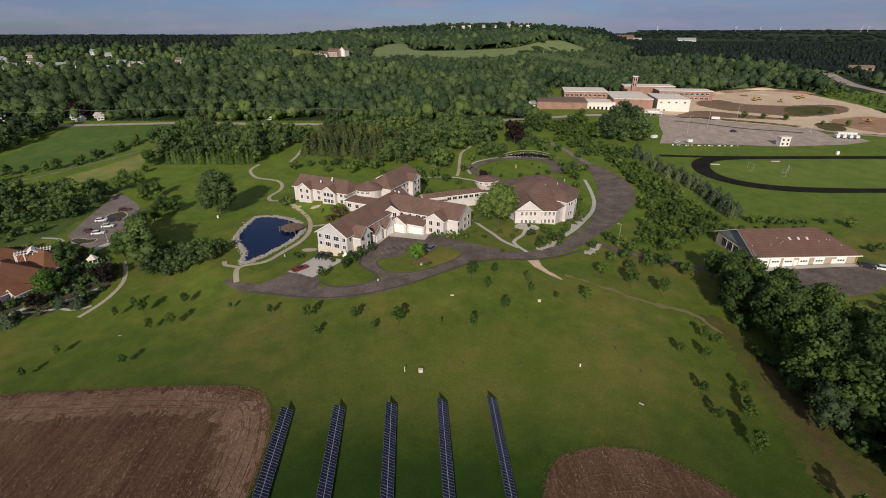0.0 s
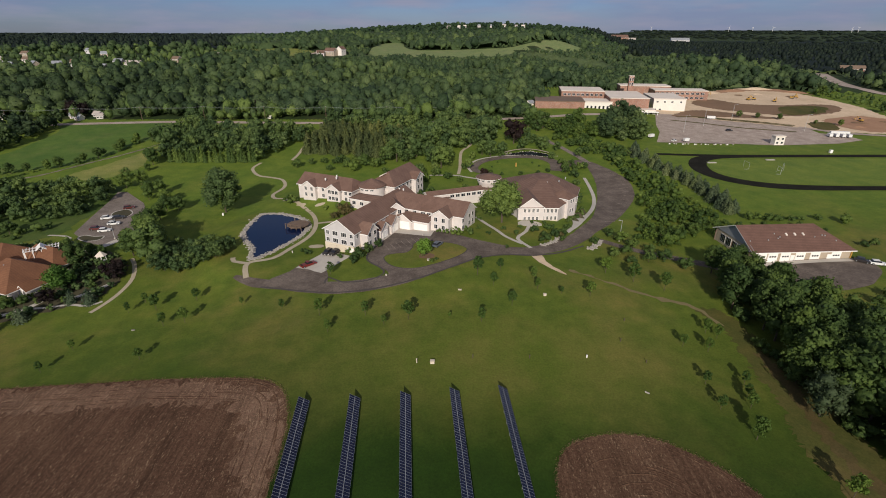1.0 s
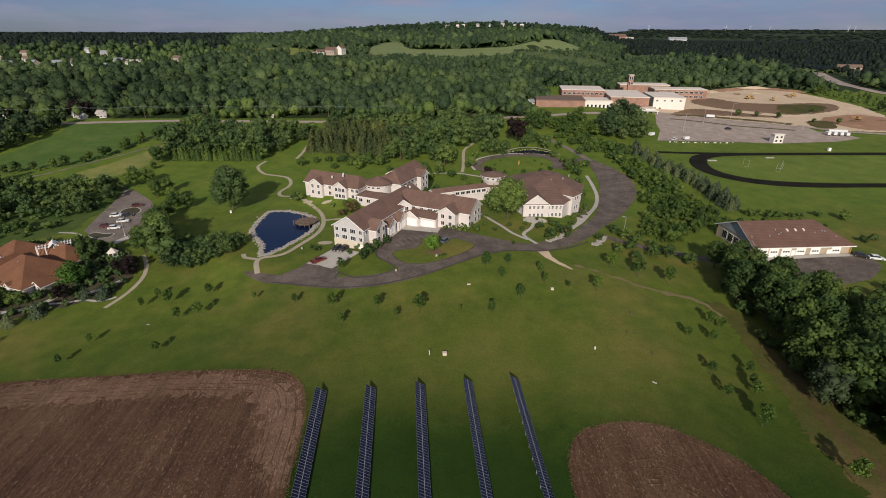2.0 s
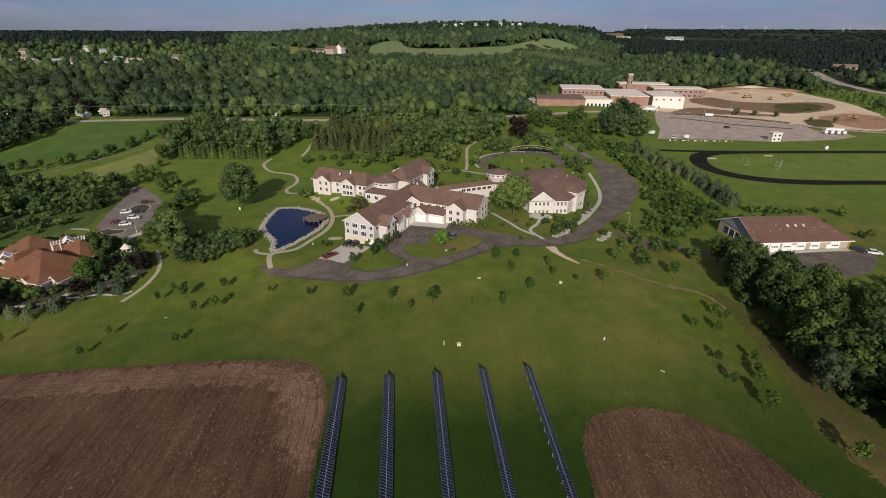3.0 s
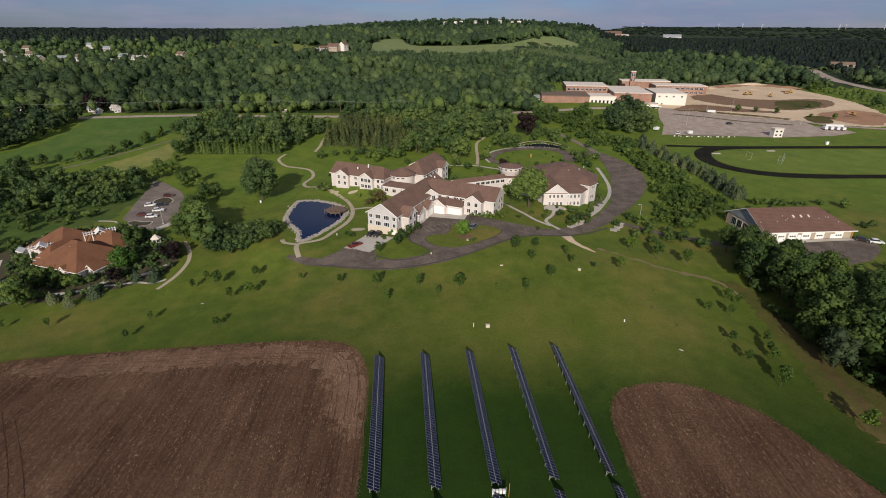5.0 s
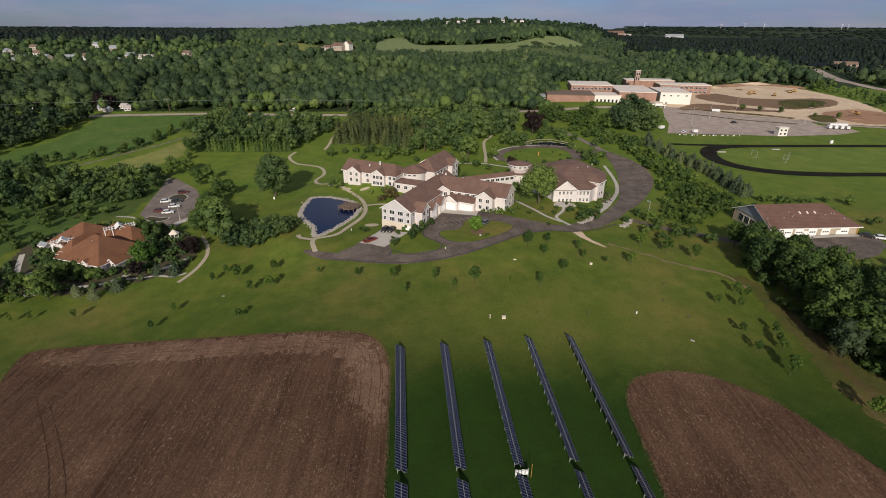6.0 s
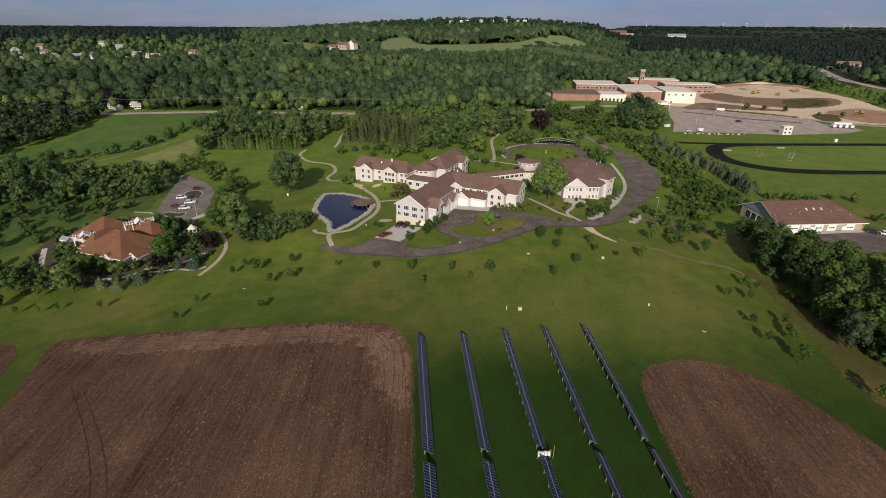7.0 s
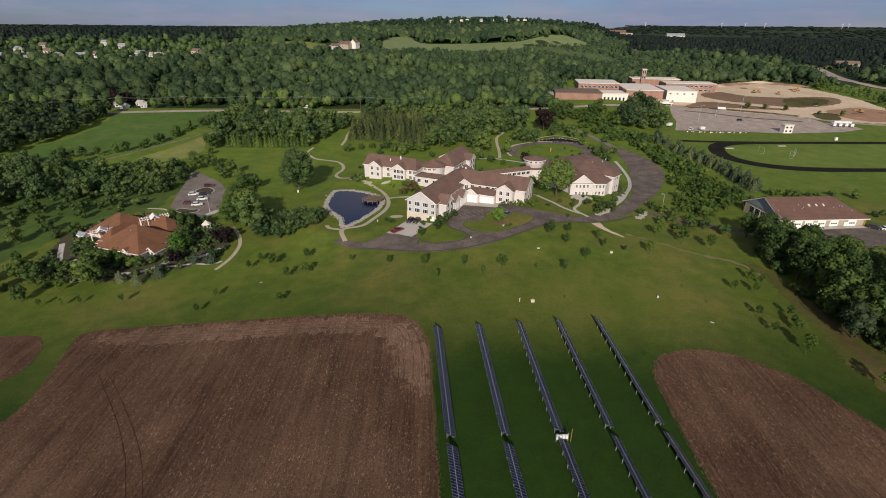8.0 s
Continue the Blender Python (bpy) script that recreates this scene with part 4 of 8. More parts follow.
def heap(x, y, r, h, mat, label, seed):
    """A loose mound of dug earth."""
    rng = np.random.default_rng(seed)
    n, rings = 18, 5
    a = np.linspace(0, 2 * np.pi, n, endpoint=False)
    wob = 1 + 0.22 * np.sin(2 * a + seed) + 0.12 * np.sin(5 * a + 2 * seed)
    v, f = [], []
    for k in range(rings):
        u = k / rings
        for i in range(n):
            q = r * (1 - u) * wob[i] + rng.uniform(-0.06, 0.06) * r
            px, py = x + 1.5 * q * math.cos(a[i]), y + q * math.sin(a[i])
            v.append((px, py, z_at(px, py) - 0.1 + 0.55 * h * smooth01(u) * rng.uniform(0.85, 1.1)))
    v.append((x, y, z_at(x, y) + 0.55 * h))
    for k in range(rings - 1):
        f += [(k * n + i, k * n + (i + 1) % n, (k + 1) * n + (i + 1) % n, (k + 1) * n + i) for i in range(n)]
    f += [((rings - 1) * n + i, (rings - 1) * n + (i + 1) % n, rings * n) for i in range(n)]
    tagged(new("soil_mound", mesh_of("soil_mound", v, f, mat)), label, "soil heap", "soil heaps")


for i, (x, y, r, h, m) in enumerate(((276, 519, 8, 2.6, 0), (302, 532, 11, 3.4, 2), (334, 543, 12, 3.8, 0), (362, 522, 9, 3.0, 2), (318, 512, 7, 1.8, 0), (296, 506, 5, 1.4, 1), (344, 498, 6, 1.6, 1), (334, 398, 8, 2.2, 2), (322, 382, 6, 1.8, 1), (312, 368, 5, 1.4, 2), (345, 384, 5, 1.8, 1), (262, 410, 4, 0.9, 1), (276, 398, 4, 0.9, 0))):
    heap(x, y, r, h, (DIRT, RAWSOIL, CLAY)[m], ("pale mound of dug earth on the building site", "brown mound of topsoil on the building site", "orange clay mound on the building site")[m], i)

# ---- pond ----
POND = [(-77.1, 191.0), (-70, 191.3), (-64, 188.6), (-58.5, 184.4), (-55.2, 177.4), (-55.4, 168), (-58.4, 159.9), (-62.8, 150.8), (-66.4, 146.9), (-67.8, 148), (-69.4, 154.8), (-73.5, 161.2), (-77.6, 168), (-78.8, 177.4), (-78.6, 186)]
sheet("pond_water", POND, WATER, 0.05, "still dark blue pond water ringed by pale stones", "water", 4.0, level=2.2)
GARDEN_POND = [(37, 294), (44, 298.5), (52, 301), (60, 298), (66, 292), (60, 291), (50, 293), (43, 292.5)]
sheet("garden_pond_water", GARDEN_POND, DARKWATER, 0.14, "small dark garden pond beyond the circular drive", "water", 3.0)


def stones(name, line, count, size, spread, label, level=None):
    """Loose shore stones: low jittered lumps along a line."""
    rng = np.random.default_rng(5)
    verts, tris = [], []
    base, faces = ICO
    for i in range(count):
        x, y = line[int(rng.integers(len(line)))]
        x, y = x + rng.normal(0, spread), y + rng.normal(0, spread)
        s = size * rng.uniform(0.5, 1.4)
        v = base * (1 + rng.uniform(-0.25, 0.25, (12, 1))) * s * np.array([1, rng.uniform(0.6, 1), 0.6])
        z = z_at(x, y) if level is None else level
        tris.append(faces + 12 * i)
        verts.append(v + [x, y, z + 0.15 * s])
    return tagged(new(name, tri_mesh(name, np.concatenate(verts), np.concatenate(tris), STONE)), label, "stones", kind="stuff")


G5 = (1 + 5 ** 0.5) / 2
ICO = (np.array([(-1, G5, 0), (1, G5, 0), (-1, -G5, 0), (1, -G5, 0), (0, -1, G5), (0, 1, G5), (0, -1, -G5), (0, 1, -G5), (G5, 0, -1), (G5, 0, 1), (-G5, 0, -1), (-G5, 0, 1)]) / math.hypot(1, G5),
       np.array([(0, 11, 5), (0, 5, 1), (0, 1, 7), (0, 7, 10), (0, 10, 11), (1, 5, 9), (5, 11, 4), (11, 10, 2), (10, 7, 6), (7, 1, 8), (3, 9, 4), (3, 4, 2), (3, 2, 6), (3, 6, 8), (3, 8, 9), (4, 9, 5), (2, 4, 11), (6, 2, 10), (8, 6, 7), (9, 8, 1)]))
stones("shore_stones", curve_pts(POND, True, 0.5), 2100, 0.34, 0.50, "pale boulders ringing the pond", 2.2)
stones("garden_stones", curve_pts(GARDEN_POND, True, 0.5), 110, 0.4, 0.9, "pale rocks edging the garden pond")
ribbon("pond_bridge", [(36, 296), (43, 301.5), (51, 304), (59, 301.5), (66, 294)], 1.3, GRAVEL, 0.9, "pale rim path arching over the garden pond", "path")
stones("wall_stones_drive", curve_pts([(48.5, 152.5), (52, 156.5), (55, 161.5)], False, 0.3), 160, 0.45, 0.5, "heap of pale stones beside the driveway")
stones("wall_stones_hall", curve_pts([(31.5, 151.6), (36, 155), (40, 160)], False, 0.3), 140, 0.4, 0.4, "low wall of pale stones along the driveway bend")

# ---- buildings ----
MESHES = {}


def window(parent, x, y, z, turn, w=1.1, h=1.35, bars=1, name="window", frame_mat=None):
    """A window: a white frame board a little proud of a wall, with its panes as parts; (x, y, z) is its middle, turn 0 looks to -y."""
    key = (w, h, bars, name, (frame_mat or TRIM).name)
    if key not in MESHES:
        t, n, pw = 0.11, bars + 1, (w - 0.09 * bars) / (bars + 1)
        a, b = bpy.data.meshes.new("window"), bpy.data.meshes.new("pane")
        for me, r, mat in ((a, (-w / 2 - t, w / 2 + t, -0.07, 0.0, -h / 2 - t, h / 2 + t), frame_mat or TRIM), (b, (-pw / 2, pw / 2, -0.085, -0.072, -h / 2, h / 2), GLASS)):
            bm = boxes(r)
            bm.to_mesh(me)
            bm.free()
            me.materials.append(mat)
        MESHES[key] = (a, b, [-w / 2 + pw / 2 + i * (pw + 0.09) for i in range(n)])
    a, b, at = MESHES[key]
    ob = obj(name, a, parent, m=pose(x, y, z, 0, 0, turn))
    for px in at:
        obj("pane", b, ob, m=pose(px, 0, 0))
    return ob


def garage_door(parent, x, y, z, turn, w, h, mat=None, name="garage_door"):
    """A panelled door with its foot at z."""
    key = (w, h, name)
    if key not in MESHES:
        bm = boxes((-w / 2, w / 2, -0.05, 0, 0, h))
        rows, cols = 4, max(2, round(w / 1.2))
        for r in range(rows):
            for c in range(cols):
                box(bm, -w / 2 + w * (c + 0.12) / cols, -w / 2 + w * (c + 0.88) / cols, -0.09, -0.05, h * (r + 0.12) / rows, h * (r + 0.88) / rows)
        box(bm, -w / 2 - 0.15, -w / 2, -0.1, 0, 0, h + 0.15)
        box(bm, w / 2, w / 2 + 0.15, -0.1, 0, 0, h + 0.15)
        box(bm, -w / 2, w / 2, -0.1, 0, h, h + 0.15)
        me = bpy.data.meshes.new(name)
        bm.to_mesh(me)
        bm.free()
        me.materials.append(mat or TRIM)
        MESHES[key] = me
    return obj(name, MESHES[key], parent, m=pose(x, y, z, 0, 0, turn))


def roof_mesh(name, x0, x1, y0, y1, eave, ridge, along="x", hips=(0, 0), over=0.6, thick=0.28, mat=None, trim=None):
    """A pitched roof over a rectangle, with its ridge along x or y; hips: how far each end's slope runs in."""
    if along == "y":
        q = roof_mesh(name, y0, y1, x0, x1, eave, ridge, "x", hips, over, thick, mat, trim)
        q.transform(Matrix(((0, 1, 0, 0), (1, 0, 0, 0), (0, 0, 1, 0), (0, 0, 0, 1))))
        q.flip_normals()
        return q
    ym, drop = (y0 + y1) / 2, over * (ridge - eave) / ((y1 - y0) / 2)
    e = eave - drop
    a0, a1 = x0 - over, x1 + over
    r0, r1 = a0 + (hips[0] + over if hips[0] else 0), a1 - (hips[1] + over if hips[1] else 0)
    t = [(a0, y0 - over, e), (a1, y0 - over, e), (a1, y1 + over, e), (a0, y1 + over, e), (r0, ym, ridge), (r1, ym, ridge)]
    v = t + [(x, y, z - thick) for x, y, z in t]
    top = [(0, 1, 5, 4), (2, 3, 4, 5), (1, 2, 5), (3, 0, 4)]
    faces = list(top) + [tuple(reversed([i + 6 for i in f])) for f in top]
    slots = [0, 0, 0, 0, 1, 1, 1, 1]
    if not hips[0]:
        slots[3] = slots[7] = 1
    if not hips[1]:
        slots[2] = slots[6] = 1
    rim = [(0, 1), (1, 2), (2, 3), (3, 0)]
    if not hips[1]:
        rim[1:2] = [(1, 5), (5, 2)]
        for k in (6, 2):
            del faces[k], slots[k]
    if not hips[0]:
        rim[-1:] = [(3, 4), (4, 0)]
        k = faces.index((3, 0, 4))
        del faces[k], slots[k]
        k = faces.index((10, 6, 9))
        del faces[k], slots[k]
    for a, b in rim:
        faces.append((a + 6, b + 6, b, a))
        slots.append(1)
    return mesh_of(name, v, faces, [mat or SHINGLE, trim or TRIM], slots)


def wall_mesh(name, x0, x1, y0, y1, base, eave, ridge=None, along="x", mat=None):
    """Walls round a rectangle, with gables up to the ridge where one is given."""
    if along == "y":
        q = wall_mesh(name, y0, y1, x0, x1, base, eave, ridge, "x", mat)
        q.transform(Matrix(((0, 1, 0, 0), (1, 0, 0, 0), (0, 0, 1, 0), (0, 0, 0, 1))))
        q.flip_normals()
        return q
    v = [(x, y, z) for x in (x0, x1) for y, z in ((y0, base), (y1, base), (y1, eave), ((y0 + y1) / 2, ridge if ridge else eave + 0.01), (y0, eave))]
    f = [(0, 5, 9, 4), (5, 6, 7, 8, 9), (6, 1, 2, 7), (0, 4, 3, 2, 1), (4, 9, 8, 3), (3, 8, 7, 2), (0, 1, 6, 5)]
    return mesh_of(name, v, f, mat or CREAM)


def wing(parent, x0, x1, y0, y1, base, eave, ridge, along="x", hips=(0, 0), wall=None, roof=None, over=0.6):
    gable = None if hips[0] and hips[1] else ridge - 0.12
    w = obj("wall", wall_mesh("wall", x0, x1, y0, y1, base, eave - 0.05, gable, along, wall) if gable is None or not (hips[0] or hips[1]) else
            wall_mesh("wall", x0, x1, y0, y1, base, eave - 0.05, None, along, wall), parent)
    if gable and (hips[0] or hips[1]):
        # one gabled end only: its triangle
        s, t = 0.0, 0.3
        if along == "x":
            x, m = (x1 - t, (y0 + y1) / 2) if hips[0] else (x0, (y0 + y1) / 2)
            tri = [(x, y0, eave - 0.05), (x, y1, eave - 0.05), (x, m, gable), (x + t, y0, eave - 0.05), (x + t, y1, eave - 0.05), (x + t, m, gable)]
        else:
            y, m = (y1 - t, (x0 + x1) / 2) if hips[0] else (y0, (x0 + x1) / 2)
            tri = [(x0, y, eave - 0.05), (x1, y, eave - 0.05), (m, y, gable), (x0, y + t, eave - 0.05), (x1, y + t, eave - 0.05), (m, y + t, gable)]
        obj("gable", mesh_of("gable", tri, [(0, 1, 2), (3, 5, 4), (0, 2, 5, 3), (1, 4, 5, 2), (0, 3, 4, 1)], wall or CREAM), parent)
    r = obj("roof", roof_mesh("roof", x0, x1, y0, y1, eave, ridge, along, hips, over, mat=roof), parent)
    return w, r


def base_empty(name, x, y, turn, label, category, group=""):
    ob = new(name)
    ob.empty_display_size = 1.0
    ob.matrix_world = pose(x, y, 0, 0, 0, turn)
    return tagged(ob, label, category, group)


def row_of(parent, along, fixed, starts, z, turn, **kw):
    for s in starts:
        window(parent, *((s, fixed) if along == "x" else (fixed, s)), z, turn, **kw)


# the residence: wings on one grid, turned by 26 degrees
home = base_empty("residence", -32.3, 145.2, -26, "large cream two-storey residence with brown shingle roofs and angled wings", "house")
EAVE, RIDGE = 11.6, 15.4
# west wing with its walk-out basement
wing(home, -12.6, -0.4, 2.0, 46, 2.5, EAVE, RIDGE, "y", wall=GREYSIDE)
obj("basement_wall", mesh_of("basement_wall", *(lambda b: b)(([(x, y, z) for x in (-12.75, -0.25) for y in (1.85, 7) for z in (2.6, 6.4)], [(0, 1, 3, 2), (4, 6, 7, 5), (0, 4, 5, 1), (2, 3, 7, 6), (1, 5, 7, 3), (0, 2, 6, 4)])), BLOCK), home, "tan block basement wall")
for zz in (10.1, 7.5):
    row_of(home, "x", 1.98, (-11.3, -1.6), zz, 0, w=1.1, h=1.3)
    row_of(home, "x", 1.98, (-8.2, -4.7), zz, 0, w=2.0, h=1.45, bars=2)
garage_door(home, -2.2, 1.8, 3.5, 0, 2.4, 2.2)
for gx in (-6.0, -9.4):
    garage_door(home, gx, 1.8, 3.5, 0, 2.7, 2.2, BLOCK, "basement_door")
wing(home, -3, 2.6, 5.2, 11.0, 3.0, EAVE - 0.6, 13.6, "x", hips=(2.0, 0))
row_of(home, "y", 2.64, (6.6, 9.6), 9.7, 90, w=1.1, h=1.4)
row_of(home, "y", 2.64, (6.6, 9.6), 7.0, 90, w=1.1, h=1.4)
row_of(home, "y", -0.36, (3.6, 12.2, 13.5), 9.9, 90, w=1.0, h=1.3)
wing(home, -3, 2.2, 14.0, 19.0, 3.0, 9.0, 11.2, "x", hips=(2.0, 0))
wing(home, -3, 2.6, 20.5, 26.0, 3.0, 9.0, 11.4, "x", hips=(2.0, 0))
garage_door(home, 2.22, 16.5, 5.1, 90, 3.0, 2.5)
garage_door(home, 2.62, 23.2, 5.2, 90, 3.4, 2.5)
for yy in (6, 12, 18, 24, 30):
    window(home, -12.64, yy, 9.9, -90, 1.4, 1.3)
    window(home, -12.64, yy, 6.9, -90, 1.4, 1.3)
# the corner entry, set across the angle of the two wings
entry = obj("entry_bay", mesh_of("entry_bay", [(x, y, z) for z in (4, 11.6) for x, y in ((-3.2, -3.5), (3.2, -3.5), (3.2, 5), (-3.2, 5))] + [(0, -3.5, 14.0), (0, 5, 14.0)],
                                 [(0, 1, 5, 8, 4), (1, 2, 6, 5), (2, 3, 7, 9, 6), (3, 0, 4, 7), (4, 8, 9, 7), (5, 6, 9, 8), (0, 3, 2, 1)], CREAM), home, "gabled corner entry bay", pose(-2.4, 31.6, 0, 0, 0, 40))
obj("entry_roof", roof_mesh("entry_roof", -3.2, 3.2, -3.5, 5, 11.6, 14.1, "y", over=0.5), entry)
window(entry, -1.2, -3.53, 10.3, 0, 1.2, 1.5)
window(entry, 1.2, -3.53, 10.3, 0, 1.2, 1.5)
window(entry, 0, -3.53, 7.0, 0, 2.2, 2.4, bars=2)
# garage wing
wing(home, -10, 25.6, 32.1, 43.9, 4.0, EAVE, RIDGE, "x", hips=(6, 0))
wing(home, 14.4, 21.4, 28.9, 38.5, 4.0, EAVE, 13.9, "y", hips=(0, 3))
for zz in (10.0, 7.3):
    row_of(home, "x", 28.86, (16.4, 19.4), zz, 0, w=1.2, h=1.5)
    row_of(home, "y", 25.64, (32.2, 37.9, 41.1), zz, 90, w=1.2, h=1.4)
row_of(home, "x", 32.06, (9.5, 12.2), 10.5, 0, w=1.9, h=0.9, bars=2)
row_of(home, "x", 32.06, (2.6, 6.0), 10.5, 0, w=1.2, h=0.9)
obj("garage_block", wall_mesh("garage_block", 0.4, 14.2, 27.4, 32.2, 4.0, 8.6, None, "x", CREAM), home)
obj("garage_roof", mesh_of("garage_roof", [(0, 26.9, 8.5), (14.4, 26.9, 8.5), (14.4, 32.1, 9.9), (0, 32.1, 9.9), (0, 26.9, 8.75), (14.4, 26.9, 8.75), (14.4, 32.1, 10.15), (0, 32.1, 10.15)],
                           [(4, 5, 6, 7), (3, 2, 1, 0), (0, 1, 5, 4), (1, 2, 6, 5), (3, 0, 4, 7)], [SHINGLE, TRIM], [0, 1, 1, 1, 1]), home)
wing(home, 0.6, 7.4, 26.7, 31.5, 4.0, 8.7, 11.0, "y", hips=(0, 1.5), over=0.5)
garage_door(home, 4.0, 26.67, 5.0, 0, 5.0, 2.9)
garage_door(home, 10.9, 27.37, 5.0, 0, 5.2, 2.7)
# link block beside the west wing
wing(home, -28.4, -12.4, 38.6, 46.0, 0.0, 9.1, 10.1, "x", hips=(3.5, 0.01), over=0.6)
row_of(home, "x", 38.56, (-26.4, -22.6, -18.6, -14.8), 7.2, 0, w=1.6, h=1.4)
# north-west wing
wing(home, -58, -29.6, 41.4, 53.0, -0.6, 11.0, 14.6, "x", hips=(0, 3))
for x0, x1 in ((-54.5, -47.6), (-41.5, -34.6)):
    wing(home, x0, x1, 39.9, 49, -0.6, 11.0, 13.2, "y", hips=(0, 3))
for zz in (9.6, 6.9):
    row_of(home, "x", 39.86, (-52.6, -49.4), zz, 0, w=1.1, h=1.5)
    row_of(home, "x", 39.86, (-39.8, -38.0, -36.2), zz, 0, w=1.3, h=1.5)
    row_of(home, "x", 41.36, (-44.4, -32.4, -30.2), zz, 0, w=1.2, h=1.5)
# north-east wing, and the round bow at its root
wing(home, -28.4, -15.4, 53, 78, 1.5, EAVE + 0.2, RIDGE + 0.6, "y", hips=(6, 0))
wing(home, -20, -13.2, 68, 75, 1.5, EAVE, 14.0, "x", hips=(3, 0))
for zz in (10.1, 7.2):
    row_of(home, "y", -15.36, (57, 60.5, 64, 67), zz, 90, w=1.2, h=1.5)
    row_of(home, "y", -13.16, (70, 73), zz, 90, w=1.2, h=1.5)


def drum(parent, x, y, r, base, top, peak, sides=28, roof=None, wall=None, over=0.6):
    """A round tower with a low conical roof."""
    bm = bmesh.new()
    tube(bm, (x, y, base), (x, y, top), r, sides=sides)
    w = part("round_wall", bm, wall or CREAM, parent)
    bm = bmesh.new()
    tube(bm, (x, y, top - 0.15), (x, y, top + 0.12), r + over, sides=sides)
    tube(bm, (x, y, top + 0.12), (x, y, peak), r + over, 0.15, sides=sides)
    part("round_roof", bm, roof or SHINGLE, parent)
    return w


drum(home, -25.0, 50.4, 5.5, 0.0, 12.0, 14.7, over=0.7)
for k in range(-3, 3):
    an = radians(-104 + 23 * k)
    window(home, -25.0 + 5.53 * math.cos(an), 50.4 + 5.53 * math.sin(an), 10.9, math.degrees(an) + 90, 1.35, 0.6)
obj("skylight", mesh_of("skylight", [(x, y, z) for z in (0, 0.35) for x, y in ((-1.1, -2), (1.1, -2), (1.1, 2), (-1.1, 2))], [(3, 2, 1, 0), (4, 5, 6, 7), (0, 1, 5, 4), (1, 2, 6, 5), (2, 3, 7, 6), (3, 0, 4, 7)], FLATROOF), home, "pale roof skylight", pose(-23.2, 57.4, 14.75, 0, -30, 0))
for x, y, z in ((-7.5, 40, 14.7), (-6, 41.5, 14.9), (-4.8, 42.5, 14.6), (-40, 46, 14.9), (-39, 44.4, 14.7), (-44, 43.2, 13.8)):
    obj("roof_vent", MESHES.setdefault("vent", mesh_of("roof_vent", [(sx * 0.22, sy * 0.22, z0) for z0 in (-0.5, 0.5) for sx, sy in ((-1, -1), (1, -1), (1, 1), (-1, 1))], [(4, 5, 6, 7), (0, 1, 5, 4), (1, 2, 6, 5), (2, 3, 7, 6), (3, 0, 4, 7)], TRIM)), home, m=pose(x, y, z))

# corridor, round tower and hall
link = base_empty("corridor", -9.4, 199.0, 22, "long low cream corridor with a brown roof", "corridor")
wing(link, 0, 26, -2.5, 2.5, 2.0, 8.3, 9.5, "x", over=0.4)
row_of(link, "x", -2.54, [11.2 + 2.6 * i for i in range(6)], 6.9, 0, w=1.8, h=1.2, bars=1)
part("end_porch", boxes((-2.2, 9.5, -3.6, -2.55, 2.0, 6.6)), CREAM, link, "low cream porch along the corridor")
part("porch_roof", boxes((-2.5, 9.8, -3.9, -2.5, 6.6, 6.85)), SHINGLE, link)
tower = base_empty("round_tower", 19.0, 216.0, 0, "round flared white tower with a low conical brown roof", "tower")
bm = bmesh.new()
for z0, z1, r0, r1 in ((1.0, 7.6, 4.3, 4.3), (7.6, 9.6, 4.3, 5.2), (9.6, 11.2, 5.2, 5.35)):
    tube(bm, (0, 0, z0), (0, 0, z1), r0, r1, 28)
part("round_wall", bm, CREAM, tower)
bm = bmesh.new()
tube(bm, (0, 0, 11.1), (0, 0, 11.35), 6.0, sides=28)
part("eave_ring", bm, TRIM, tower)
bm = bmesh.new()
tube(bm, (0, 0, 11.35), (0, 0, 12.7), 6.0, 0.5, 28)
part("round_roof", bm, SHINGLE, tower)
for k in range(-3, 4):
    an = radians(-95 + 26 * k)
    window(tower, 5.3 * math.cos(an), 5.3 * math.sin(an), 10.45, math.degrees(an) + 90, 1.0, 0.65)

part("foot_wall", boxes((-7.5, 5.5, -6.4, -2, 1.0, 7.2)), CREAM, tower)
part("foot_roof", boxes((-7.9, 5.9, -6.8, -2, 7.2, 7.5)), SHINGLE, tower)

hall = base_empty("hall", 0, 0, 0, "cream many-sided hall with a wide brown hipped roof", "hall")
HALL = [(27.4, 174.6), (42.1, 175.0), (44.8, 179.0), (51.4, 186.2), (56.6, 200.5), (52, 214), (38, 221), (25, 214), (20.5, 196)]
n8 = len(HALL)
H0, H1 = 1.0, 10.9
obj("wall", mesh_of("wall", [(x, y, H0) for x, y in HALL] + [(x, y, H1) for x, y in HALL], [(i, (i + 1) % n8, n8 + (i + 1) % n8, n8 + i) for i in range(n8)] + [tuple(range(n8, 2 * n8))], CREAM), hall)
hc = (41.5, 201.5)
rim = [(hc[0] + (x - hc[0]) * 1.04, hc[1] + (y - hc[1]) * 1.04) for x, y in HALL]
top = [(hc[0] + (x - hc[0]) * 0.28, hc[1] + (y - hc[1]) * 0.26) for x, y in HALL]
